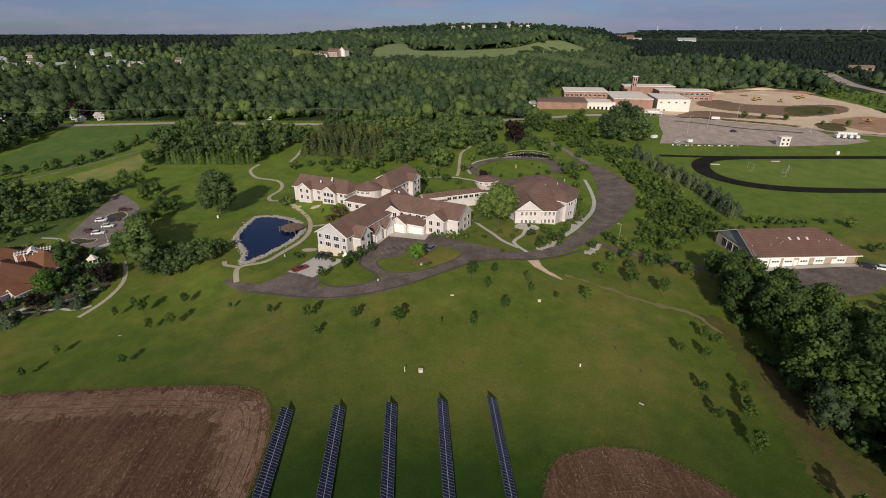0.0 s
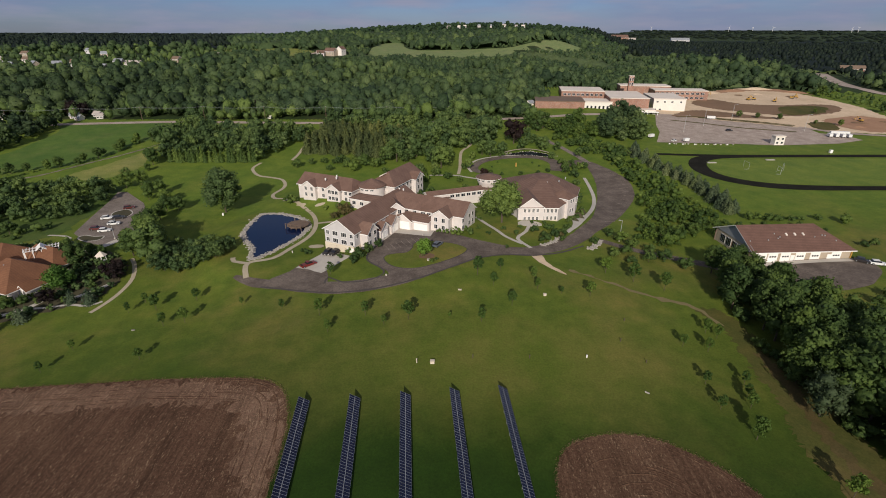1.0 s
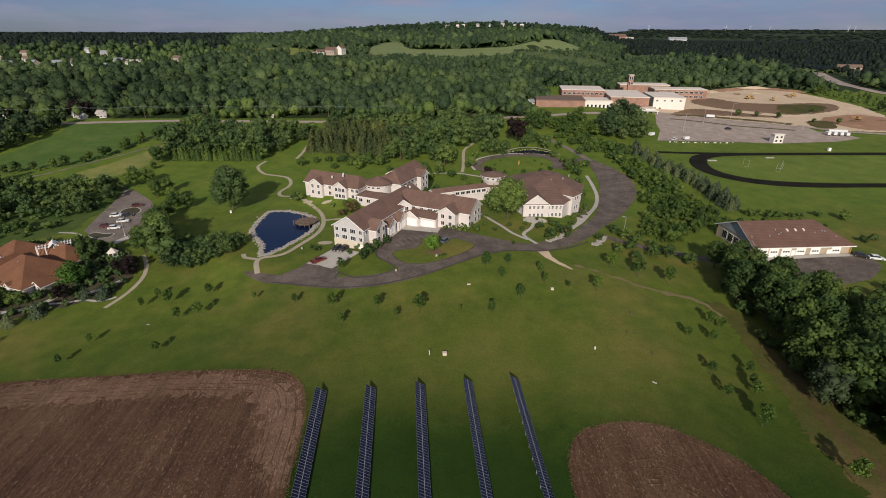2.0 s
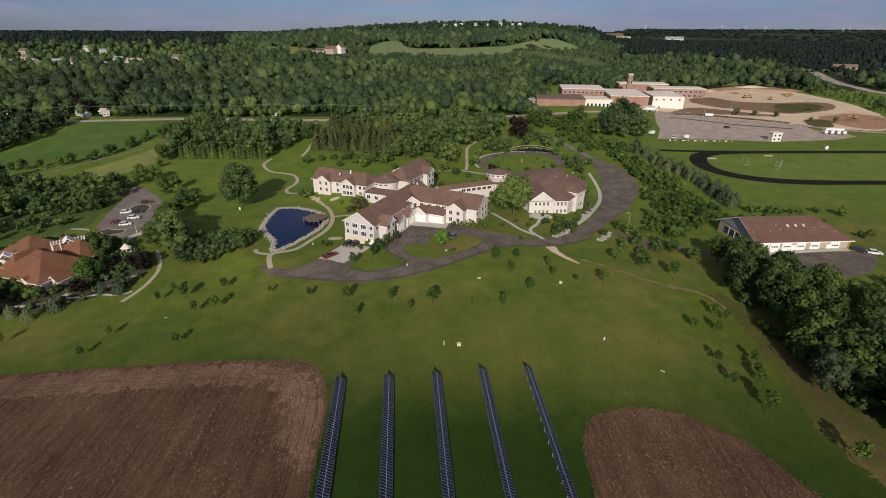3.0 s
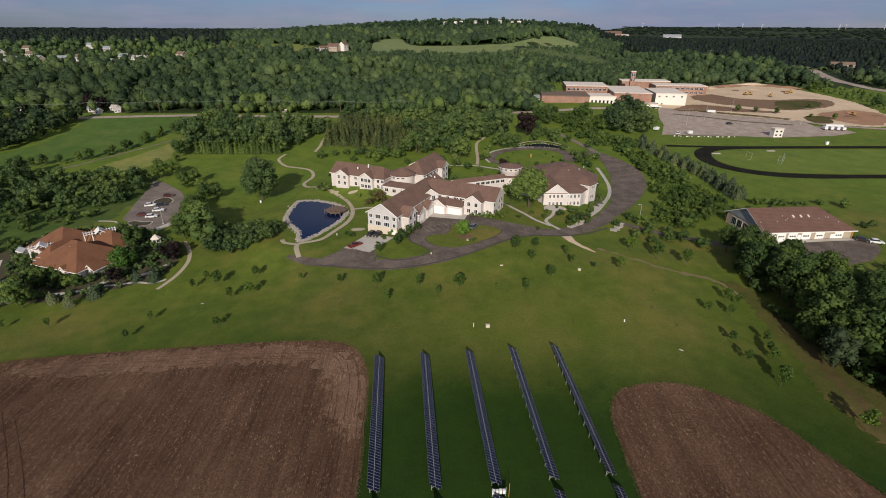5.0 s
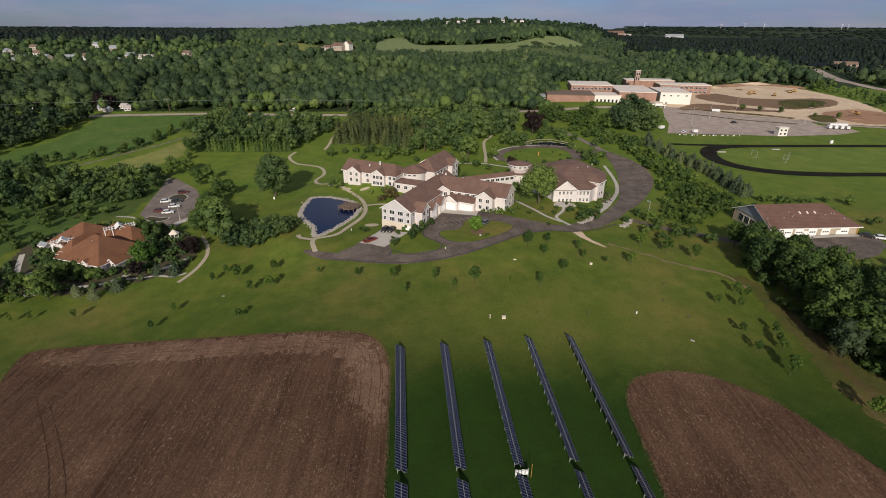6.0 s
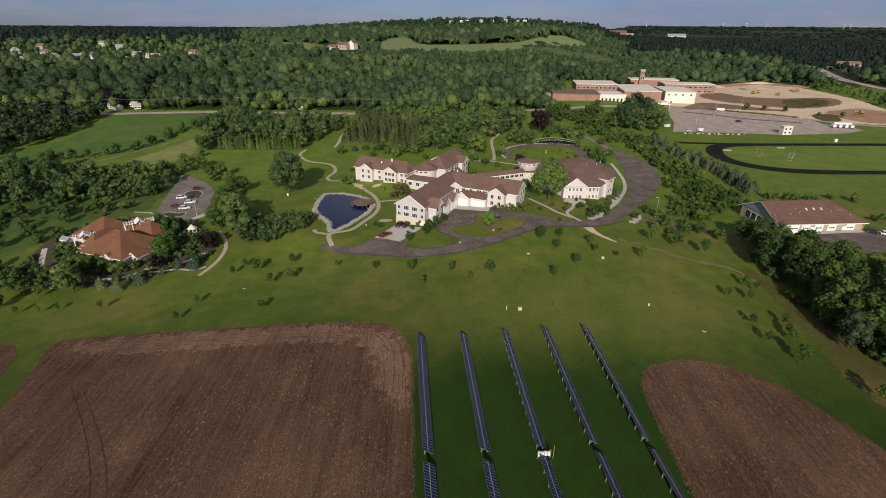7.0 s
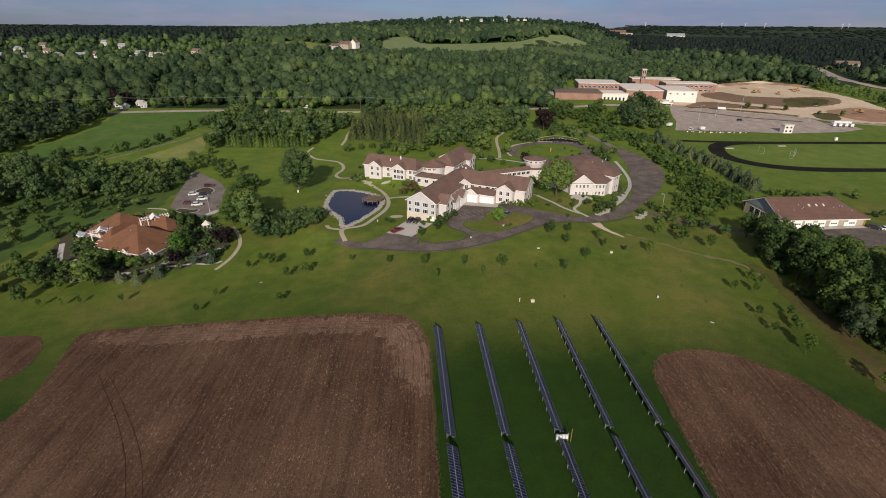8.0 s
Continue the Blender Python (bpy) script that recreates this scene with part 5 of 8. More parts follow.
obj("roof", mesh_of("roof", [(x, y, H1 - 0.35) for x, y in rim] + [(x, y, H1 - 0.05) for x, y in rim] + [(x, y, 15.9) for x, y in top] + [(*hc, 16.4)],
                    [(i, (i + 1) % n8, n8 + (i + 1) % n8, n8 + i) for i in range(n8)] + [(n8 + i, n8 + (i + 1) % n8, 2 * n8 + (i + 1) % n8, 2 * n8 + i) for i in range(n8)]
                    + [(2 * n8 + i, 2 * n8 + (i + 1) % n8, 3 * n8) for i in range(n8)] + [tuple(reversed(range(n8)))], [SHINGLE, TRIM], [1] * n8 + [0] * (2 * n8) + [1]), hall)
part("link_roof", boxes((24.2, 31, 205, 214, 1.0, 10.3)), SHINGLE, hall)
for x, y, z in ((46.5, 196, 15.1), (41, 193, 15.3), (52, 207, 13.4)):
    part("roof_vent", boxes((x - 0.2, x + 0.2, y - 0.2, y + 0.2, z - 0.6, z + 0.35)), STEEL, hall)


def face_frame(parent, name, a, b):
    """An empty-like flat plinth strip along a wall from a to b, whose own x axis runs along it."""
    turn = math.degrees(math.atan2(b[1] - a[1], b[0] - a[0]))
    ln = math.hypot(b[0] - a[0], b[1] - a[1])
    p = part(name, boxes((0, ln, -0.08, 0, 0, 0.5)), BLOCK, parent, m=pose(a[0], a[1], 5.2, 0, 0, turn))
    return p, ln


for k, (x, y, r, h) in enumerate(((49.6, 180.4, 1.9, 3.2), (53.6, 186.4, 2.0, 3.6), (57.2, 194.0, 1.7, 3.4))):
    heap(x, y, r, h, MULCH, "mulched planted bank beside the hall", 40 + k)
front, ln = face_frame(hall, "plinth", HALL[0], HALL[1])
for zz in (4.2, 1.3):
    for i in range(5):
        window(front, ln - 0.9 - 1.55 * i, -0.02, zz, 0, 0.7, 1.4)
f, ln = face_frame(hall, "plinth", HALL[3], HALL[4])
for zz in (4.2, 1.3):
    for i in range(5):
        window(f, ln * (i + 0.7) / 5.4, -0.02, zz, 0, 0.8, 1.5)
gable = obj("front_gable", wall_mesh("front_gable", -5.0, 5.0, -0.4, 12, -4.5, 5.8, 9.6, "y", CREAM), hall, "gabled front bay", pose(31.6, 174.6, 5.2, 0, 0, 1))
obj("gable_roof", roof_mesh("gable_roof", -5.0, 5.0, -0.4, 12, 5.85, 9.7, "y", over=0.5), gable)
for zz in (4.6, 1.3):
    for i in range(4):
        window(gable, -2.4 + 1.6 * i, -0.42, zz, 0, 0.75, 1.5)
bay = obj("side_bay", wall_mesh("side_bay", 0, 6.4, -0.9, 7, -4.5, 7.4, None, "y", CREAM), hall, "tall square corner bay", pose(46.2, 180.2, 5.2, 0, 0, 47))
obj("bay_roof", roof_mesh("bay_roof", 0, 6.4, -0.9, 7, 7.4, 9.2, "y", hips=(3.2, 3.2), over=0.5), bay)
for wx in (2.2, 3.9):
    window(bay, wx, -0.92, 6.0, 0, 0.85, 1.4)
    window(bay, wx, -0.92, 2.0, 0, 0.85, 1.4)

# long garage building in the wood's lee
barn = base_empty("garage_building", 98.5, 144.7, 3, "long low garage building with a red-brown shingle roof and white doors", "garage")
wing(barn, 2.4, 36.8, 0, 21.6, 0.3, 6.1, 11.1, "x", hips=(0, 7), wall=TAN, roof=BARNROOF, over=1.0)
obj("grey_gable", mesh_of("grey_gable", [(2.2, -0.2, 6.1), (2.2, 21.8, 6.1), (2.2, 10.8, 10.8), (2.35, -0.2, 6.1), (2.35, 21.8, 6.1), (2.35, 10.8, 10.8)], [(0, 2, 1), (0, 3, 5, 2), (1, 2, 5, 4), (0, 1, 4, 3)], SLATE), barn, "grey boarded gable")
barn_doors = [garage_door(barn, x, -0.03, 1.7, 0, 3.1, 3.2) for x in (5.6, 9.4, 13.8, 19.0, 24.2, 31.6)]
# framed dark glass added in place of the open porch's shaded bays
for yy in (3.2, 6.6, 10.0, 13.4, 16.8):
    window(barn, 2.37, yy, 3.6, -90, 2.6, 2.8, bars=2, name="porch_window")
for x in (16.4, 29.2):
    garage_door(barn, x, -0.03, 1.7, 0, 1.1, 2.3, name="side_door")
for d in barn_doors:
    for s in (-0.85, 0.0, 0.85):
        part("door_pane", boxes((s - 0.3, s + 0.3, -0.11, -0.095, 1.75, 2.3)), GLASS, d)
part("gutter", boxes((1.5, 37.7, -1.12, -1.0, 5.5, 5.7)), TRIM, barn)
part("corner_post", boxes((36.6, 36.95, -0.35, -0.05, 1.2, 5.6)), YELLOW, barn, "yellow painted corner post")
for x, y in ((9.5, 4.0), (13.0, 6.6), (14.2, 5.2), (13.2, 4.6), (26.5, 5.0), (29.5, 5.6), (30.4, 5.4), (33, 3.2), (3, 3.8)):
    part("roof_vent", boxes((x - 0.15, x + 0.15, y - 0.15, y + 0.15, 6.1 + y * 0.463 - 0.3, 6.1 + y * 0.463 + 0.3)), STEEL, barn)
for x, t in ((16.5, 0.42), (19.5, 0.42), (22.5, 0.42)):
    obj("roof_light", MESHES.setdefault("rl", mesh_of("roof_light", [(sx * 0.3, sy * 0.55, z0) for z0 in (-0.1, 0.2) for sx, sy in ((-1, -1), (1, -1), (1, 1), (-1, 1))], [(4, 5, 6, 7), (0, 1, 5, 4), (1, 2, 6, 5), (2, 3, 7, 6), (3, 0, 4, 7)], FLATROOF)), barn, m=pose(x + 0.6, 6.2, 9.05, 25))
for y in (1.0, 10.8, 20.6):
    part("porch_post", boxes((1.6, 1.85, y - 0.12, y + 0.12, 0.3, 5.2)), TIMBER, barn)

# lodge with its rust-coloured roofs
lodge = base_empty("lodge", -145, 140, -20, "low lodge with sprawling rust-coloured hipped roofs and white porches", "lodge")
LZ = -3.6
wing(lodge, -6.0, 13.4, -7.4, 9.8, LZ, 0.2, 6.0, "x", hips=(8.6, 8.6), roof=ORANGE, over=0.9)
wing(lodge, -21.6, -5.0, 1.0, 17.4, LZ, 0.2, 5.6, "x", hips=(7.8, 7.8), roof=ORANGE, over=0.9)
wing(lodge, -9.0, 9.0, 9.4, 18.6, LZ, 0.3, 4.6, "x", hips=(5, 4.6), roof=ORANGE, over=0.9)
wing(lodge, -9.4, -3.0, -4.6, 8.0, LZ, 0.2, 3.8, "y", hips=(4.0, 3), roof=ORANGE, over=0.8)
wing(lodge, 13.0, 16.6, -4.2, 2.6, LZ, -0.5, 1.0, "y", hips=(0, 3), over=0.5, roof=ORANGE)
row_of(lodge, "x", -4.23, (14.0, 15.6), -1.8, 0, w=0.9, h=1.6)
row_of(lodge, "x", -7.63, (-4.6, -1.6, 1.4, 4.4, 10.6), -1.4, 0, w=1.4, h=1.4)
wing(lodge, 7.0, 8.6, -8.2, -5.0, LZ, 0.3, 1.1, "y", hips=(0, 1), over=0.3, roof=ORANGE)
part("roof_vent", boxes((3.7, 4.0, -1.1, -0.8, 3.6, 4.7)), STEEL, lodge)


def pergola(parent, x, y, turn, length, width, z, label):
    """White posts with a ladder of rafters and a small gable in the middle."""
    frame_ob = obj("pergola", mesh_of("pergola", [(0, 0, 0), (length, 0, 0), (length, 0.2, 0), (0, 0.2, 0), (0, 0, 0.25), (length, 0, 0.25), (length, 0.2, 0.25), (0, 0.2, 0.25)],
                                      [(3, 2, 1, 0), (4, 5, 6, 7), (0, 1, 5, 4), (1, 2, 6, 5), (2, 3, 7, 6), (3, 0, 4, 7)], TRIM), parent, label, pose(x, y, z, 0, 0, turn))
    part("beam", boxes((0, length, width - 0.2, width, 0, 0.25)), TRIM, frame_ob)
    for i in range(int(length / 0.9) + 1):
        part("rafter", boxes((i * 0.9, i * 0.9 + 0.18, -0.5, width + 0.5, 0.25, 0.45)), TRIM, frame_ob)
    for i in range(int(length / 2.4) + 1):
        for w in (0.0, width - 0.2):
            part("post", boxes((i * 2.4, i * 2.4 + 0.25, w, w + 0.25, -4.6, 0)), TRIM, frame_ob)
    obj("gable_front", roof_mesh("gable_front", length / 2 - 1.3, length / 2 + 1.3, -0.6, width + 0.4, 0.4, 1.5, "y", over=0.25, mat=TRIM), frame_ob)


pergola(lodge, -2.2, 8.2, 56.5, 10.1, 2.6, 3.8, "white pergola with a small gable")
pergola(lodge, -12.6, -4.4, 52, 7.1, 2.2, 2.2, "white pergola beside the terrace")
shed = base_empty("garden_shed", -166.4, 147.4, -20, "small grey garden shed with a pale roof", "shed")
wing(shed, -1.6, 1.6, -1.2, 1.2, -3.2, -0.9, 0.0, "x", wall=GREYSIDE, roof=SLATE, over=0.3)
gaz = base_empty("gazebo", -122, 153.5, 0, "small white gazebo with a pale pointed roof", "gazebo")
gz = z_at(-122, 153.5)
for k in range(6):
    an = radians(60 * k)
    bm = bmesh.new()
    tube(bm, (1.5 * math.cos(an), 1.5 * math.sin(an), gz - 0.1), (1.5 * math.cos(an), 1.5 * math.sin(an), gz + 2.2), 0.14, sides=6)
    part("post", bm, TRIM, gaz)
bm = bmesh.new()
tube(bm, (0, 0, gz + 2.2), (0, 0, gz + 3.8), 1.95, 0.08, 6)
part("roof", bm, FLATROOF, gaz)
bm = bmesh.new()
tube(bm, (0, 0, gz - 0.2), (0, 0, gz + 0.25), 2.0, sides=6)
part("deck", bm, TIMBER, gaz)
bm = bmesh.new()
tube(bm, (0, 0, gz + 0.25), (0, 0, gz + 0.9), 1.5, sides=6)
part("railing", bm, TRIM, gaz)

# dock on the pond
dock = base_empty("pond_dock", -58.6, 176.5, -20, "brown timber dock on posts over the pond", "dock")
bm = bmesh.new()
tube(bm, (-0.3, -0.2, 3.15), (-0.3, -0.2, 3.45), 4.3, sides=8)
part("deck", bm, TIMBER, dock)
for i in range(15):
    x = -4.35 + 0.56 * i
    r = min(3.97, 5.6 - abs(x + 0.25 + 0.3)) if abs(x + 0.55) < 4.2 else 1.2
    part("board", boxes((x, x + 0.5, -0.2 - r, -0.2 + r, 3.455, 3.52)), TIMBER, dock)
for x in (-3.8, -1.4, 1.0, 3.2):
    for y in (-3.3, 2.8):
        part("post", boxes((x - 0.12, x + 0.12, y - 0.12, y + 0.12, 1.9, 4.4)), TIMBER, dock)
part("rail", boxes((-4.0, 3.5, -3.42, -3.3, 4.2, 4.35)), TIMBER, dock)

# school beyond the sports ground
SCH = "low school building of red brick and pale walls with flat roofs"
school = base_empty("school", 80, 428, -9, SCH, "school")


def flat_block(parent, x0, x1, y0, y1, z0, z1, mat, name="wing_wall", roof=None, label=""):
    part(name, boxes((x0, x1, y0, y1, z0, z1)), mat, parent, label)
    part("flat_roof", boxes((x0 - 0.3, x1 + 0.3, y0 - 0.3, y1 + 0.3, z1, z1 + 0.5)), roof or FLATROOF, parent)


flat_block(school, -2, 39, 0, 34, 8, 17.8, BRICK, roof=TIMBER, label="red brick gymnasium wall")
flat_block(school, 39.5, 62, 4, 26, 8, 17.5, PALEWALL, label="pale wing with tall arches")
for i in range(6):
    window(school, 42 + 3.3 * i, 3.94, 12.2, 0, 1.6, 4.5, bars=0, name="tall_window")
flat_block(school, 22, 60, 38, 74, 9, 22.4, BRICK)
flat_block(school, 60.5, 92, 6, 60, 9, 20.6, BRICK)
row_of(school, "x", 37.94, [25 + 4 * i for i in range(9)], 19.6, 0, w=2.4, h=1.8)
flat_block(school, 98, 124, 16, 58, 8, 19.6, PALEWALL, label="pale block wall with small windows")
row_of(school, "x", 15.94, (101, 107, 113, 120), 17.4, 0, w=1.6, h=1.2)
row_of(school, "x", 15.94, (100, 104), 10.6, 0, w=1.6, h=2.2)
flat_block(school, 70, 96, -3, 10, 8, 12.6, PALEWALL, label="low pale entrance wing")
part("canopy", boxes((64, 98, -6.5, -3.1, 11.4, 11.9)), TRIM, school, "white entrance canopy")
for x in (65, 73, 81, 89, 97):
    part("canopy_post", boxes((x - 0.15, x + 0.15, -6.3, -6.0, 6.5, 11.4)), TRIM, school)
row_of(school, "x", -3.06, [72 + 3.4 * i for i in range(7)], 10.4, 0, w=2.2, h=1.6)
flat_block(school, 112, 160, 74, 96, 9, 20.5, BRICK)
flat_block(school, 84, 132, 98, 120, 9, 22.0, BRICK)
row_of(school, "x", 73.94, [114.5 + 4.5 * i for i in range(10)], 18.2, 0, w=3.0, h=1.7, bars=2)
row_of(school, "x", 73.94, [114.5 + 4.5 * i for i in range(10)], 14.4, 0, w=3.0, h=1.7, bars=2)
flat_block(school, 84.4, 88.6, 62, 66, 9, 34.0, BRICK, "clock_tower", label="tall red brick tower")
for zz in (31.4, 27.0):
    row_of(school, "x", 61.94, (85.5, 87.5), zz, 0, w=1.2, h=2.6, bars=0, name="tall_window")
booth = base_empty("press_booth", 219, 319, 0, "small white press booth with dark windows", "booth")
bz = z_at(219, 319)
flat_block(booth, -3.1, 3.1, -2.2, 2.2, bz - 0.3, bz + 5.4, PALEWALL)
for zz in (1.5, 4.0):
    row_of(booth, "x", -2.26, (-1.5, 1.5), bz + zz, 0, w=1.3, h=1.2, bars=0)


def little_house(x, y, turn, w, d, h, roof, wall, label, group=""):
    b = base_empty("house", x, y, turn, label, "house", group)
    z = z_at(x, y)
    wing(b, -w / 2, w / 2, -d / 2, d / 2, z - 2, z + h, z + h + d * 0.42, "x", wall=wall, roof=roof, over=0.5)
    for i in range(max(2, int(w / 4))):
        window(b, -w / 2 + w * (i + 0.5) / max(2, int(w / 4)), -d / 2 - 0.03, z + h * 0.6, 0, 1.4, 1.5)
    return b


rng = random.Random(11)
SUBURB = ((-618, 782), (-556, 703), (-508, 650), (-521, 619), (-536, 644), (-476, 645), (-463, 660), (-556, 833), (-406, 623), (-415, 671), (-357, 704), (-326, 757),
          (-610, 720), (-640, 700), (-500, 780), (-575, 640))
for x, y in SUBURB:
    little_house(x, y, rng.uniform(-40, 40), rng.uniform(8.5, 12), 8, rng.uniform(4.2, 5.2), rng.choice((SLATE, SLATE, GREYROOF, TIMBER)), rng.choice((TAN, CREAM, GREYSIDE, TAN)), "distant suburban house with pale walls among trees", "suburban houses")
little_house(-372.7, 630, 4, 17, 10, 6.5, GREYROOF, PALEWALL, "larger pale suburban house with white gables", "suburban houses")
little_house(-165, 783, -24, 17, 11, 6.5, SHINGLE, TAN, "large pale house on a wooded rise")
little_house(-151, 788, 64, 11, 9, 9, SHINGLE, PALEWALL, "tall gabled house wing on a wooded rise")
little_house(-180, 776, 20, 10, 8, 5, SHINGLE, CREAM, "low garage beside a house on a wooded rise")
ribbon("hill_drive", [(-214, 772), (-204, 800), (-192, 840), (-184, 880)], 9.0, LOTGREY, 0.5, "pale drive climbing to a house on a wooded rise", "road", step=6.0)
for x, y, w, turn, roof in ((-289, 391, 6, 20, SLATE), (-281, 384, 5, -15, SLATE), (-268.5, 389, 4.5, 30, GREYROOF), (-274, 396, 6, -20, GREYROOF), (-343, 386, 5, 10, GREYROOF), (-67.8, 424, 6, 35, FLATROOF), (-137, 390, 4, 0, FLATROOF), (76, 441, 6, 40, SLATE)):
    little_house(x, y, turn, w, 4.5, 2.3, roof, rng.choice((PALEWALL, CREAM)), "roadside house half hidden by trees", "roadside houses")
for i in range(8):
    x, y = 8 + 33 * i + rng.uniform(-14, 14), 1490 + rng.uniform(-35, 35)
    little_house(x, y, rng.uniform(-30, 30), rng.uniform(6, 10), 7, 5.0, rng.choice((SLATE, GREYROOF, FLATROOF)), CREAM, "white farm building on the far hilltop", "hilltop houses")
little_house(760, 2150, -10, 60, 24, 10, GREYROOF, PALEWALL, "long white shed on the horizon")
little_house(640, 1900, 5, 60, 22, 14, SHINGLE, BRICK, "brick farm buildings on the far hill")
little_house(645, 812, -12, 36, 12, 3.6, TIMBER, BRICK, "low brick building beyond the highway")
little_house(1085, 2400, -6, 80, 24, 8, SLATE, GREYSIDE, "long grey works building among dark woods")

# ---- solar arrays ----
PANEL_W, PANEL_L, TILT, TURN = 0.62, 1.25, 33.0, 3.6
HALF = (PANEL_L + 0.01) * math.cos(radians(TILT))


def panel_mesh():
    bm = bmesh.new()
    w, h, t = PANEL_W - 0.03, PANEL_L - 0.03, 0.018
    box(bm, 0, w, 0, h, 0, 0.03, 0)
    for r in ((0, w, 0, t), (0, w, h - t, h), (0, t, t, h - t), (w - t, w, t, h - t)):
        box(bm, *r, 0.03, 0.042, 1)
    for f in [f for f in bm.faces if f.normal.z < -0.5]:
        f.material_index = 1
    me = bpy.data.meshes.new("panel")
    bm.to_mesh(me)
    bm.free()
    me.materials.append(CELL)
    me.materials.append(ALU)
    return me


PANEL = panel_mesh()


def solar_array(x, y, columns):
    """A table of two rows of panels on posts, tilted to the south (+x), running along +y from its near end at (x, y)."""
    ob = base_empty("solar_array", x, y, TURN, "long tilted solar array of dark blue panels over grass", "solar panels", "solar arrays")
    length = columns * PANEL_W
    z0 = [z_at(x - 0.063 * s, y + s) for s in (0, length)]
    slope = math.degrees(math.atan2(z0[1] - z0[0], length))
    ob.matrix_world = pose(x, y, z0[0], slope, 0, TURN)
    # in its own space the table runs along y; the low edge is to +x
    c, s = math.cos(radians(TILT)), math.sin(radians(TILT))
    low = 0.62
    for i in range(columns):
        for r in range(2):
            d = r * (PANEL_L + 0.02)
            # panel x axis along -y of the table, panel y axis up the slope
            m = Matrix(((0, -c, s, HALF - d * c), (1, 0, 0, i * PANEL_W), (0, s, c, low + d * s), (0, 0, 0, 1)))
            obj("panel", PANEL, ob, m=m)
    for d, name in ((0.3, "rail"), (0.9, "rail"), (1.5, "rail"), (2.1, "rail")):
        bm = bmesh.new()
        box(bm, -0.04, 0.04, 0, length, -0.1, 0)
        part(name, bm, STEEL, ob, m=pose(HALF - d * c - 0.02, 0, low + d * s - 0.03))
    part("middle_rail", boxes((-0.04, 0.04, 0, length, 0.045, 0.08)), STEEL, ob, m=Matrix(((c, 0, s, HALF - (PANEL_L + 0.0) * c), (0, 1, 0, 0), (-s, 0, c, low + (PANEL_L + 0.0) * s), (0, 0, 0, 1))))
    for i in range(int(length / 2.9) + 1):
        yy = 0.5 + i * 2.9
        if yy > length - 0.2:
            continue
        bm = bmesh.new()
        tube(bm, (-0.62, yy, -0.4), (-0.62, yy, low + 2.0 * s - 0.1), 0.06, sides=6)
        part("rear_post", bm, STEEL, ob)
        bm = bmesh.new()
        tube(bm, (0.55, yy, -0.4), (0.55, yy, low + 0.45 * s - 0.1), 0.06, sides=6)
        part("front_post", bm, STEEL, ob)
        bm = bmesh.new()
        tube(bm, (-0.62, yy, 0.5), (0.1, yy, low + 1.05 * s - 0.12), 0.045, sides=6)
        part("brace", bm, STEEL, ob)
    return ob


FAR_END = [(-31.85, 78.3), (-21.25, 78.6), (-10.75, 79.2), (-0.45, 80.1), (9.85, 80.8)]
for ex, ey in FAR_END:
    n = 57
    ln = n * PANEL_W
    solar_array(ex + 0.0628 * ln, ey - 0.9980 * ln, n)
    gap = 2.6
    n2 = 70
    ln2 = ln + gap + n2 * PANEL_W
    solar_array(ex + 0.0628 * ln2, ey - 0.9980 * ln2, n2)

inv = base_empty("inverter_station", -8.2, 42.3, 4, "white inverter cabinets on a steel frame beside a solar array", "inverter")
iz = z_at(-8.2, 42.3)
for i in range(4):
    part("cabinet", boxes((-1.2 + i * 0.6, -0.75 + i * 0.6, -0.2, 0.2, iz + 0.7, iz + 1.6 - 0.1 * (i % 2))), TRIM, inv)
for x in (-1.15, 1.15):
    part("frame_post", boxes((x - 0.06, x + 0.06, -0.06, 0.06, iz - 0.3, iz + 2.0)), STEEL, inv)
part("frame_rail", boxes((-1.25, 1.25, 0.21, 0.29, iz + 1.2, iz + 1.3)), STEEL, inv)
part("mast", boxes((1.6, 1.68, -0.3, -0.22, iz - 0.3, iz + 3.2)), YELLOW, inv)


def marker(x, y, w, d, h, mat, label, category, name):
    """A small box or post on the lawn with a cap."""
    z = z_at(x, y)
    b = base_empty(name, x, y, 0, label, category)
    part("body", boxes((-w / 2, w / 2, -d / 2, d / 2, z - 0.2, z + h)), mat, b)
    part("cap", boxes((-w / 2 - 0.05, w / 2 + 0.05, -d / 2 - 0.05, d / 2 + 0.05, z + h, z + h + 0.08)), mat, b)
    return b


marker(-5.2, 89.7, 0.95, 0.75, 0.6, BLOCK, "low pale utility box on the lawn", "utility box", "utility_box")
marker(-8.8, 89.8, 0.18, 0.18, 1.1, BLOCK, "white upright pipe marker on the lawn", "marker post", "marker_post")
marker(31.2, 92.3, 0.25, 0.25, 0.6, TRIM, "white marker post on the lawn", "marker post", "marker_post")
marker(17.5, 91.4, 0.14, 0.14, 0.8, BARK, "small dark marker post on the lawn", "marker post", "marker_post")
marker(4.2, 91.2, 0.15, 0.15, 0.9, BARK, "small dark marker post on the lawn", "marker post", "marker_post")
marker(26.2, 118.2, 0.8, 0.6, 0.5, BLOCK, "pale utility box beside saplings", "utility box", "utility_box")
marker(2.2, 119.6, 0.9, 0.4, 0.15, BLOCK, "low pale concrete cover on the lawn", "cover", "concrete_cover")
marker(41.4, 81.2, 0.9, 0.16, 0.12, CONCRETE, "white board lying on the lawn", "board", "board").rotation_euler.z = radians(-38)
marker(41.5, 99, 0.14, 0.14, 0.8, BARK, "small dark stake on the lawn", "stake", "stake")
marker(45.5, 108, 0.14, 0.14, 0.8, BARK, "small dark stake on the lawn", "stake", "stake")
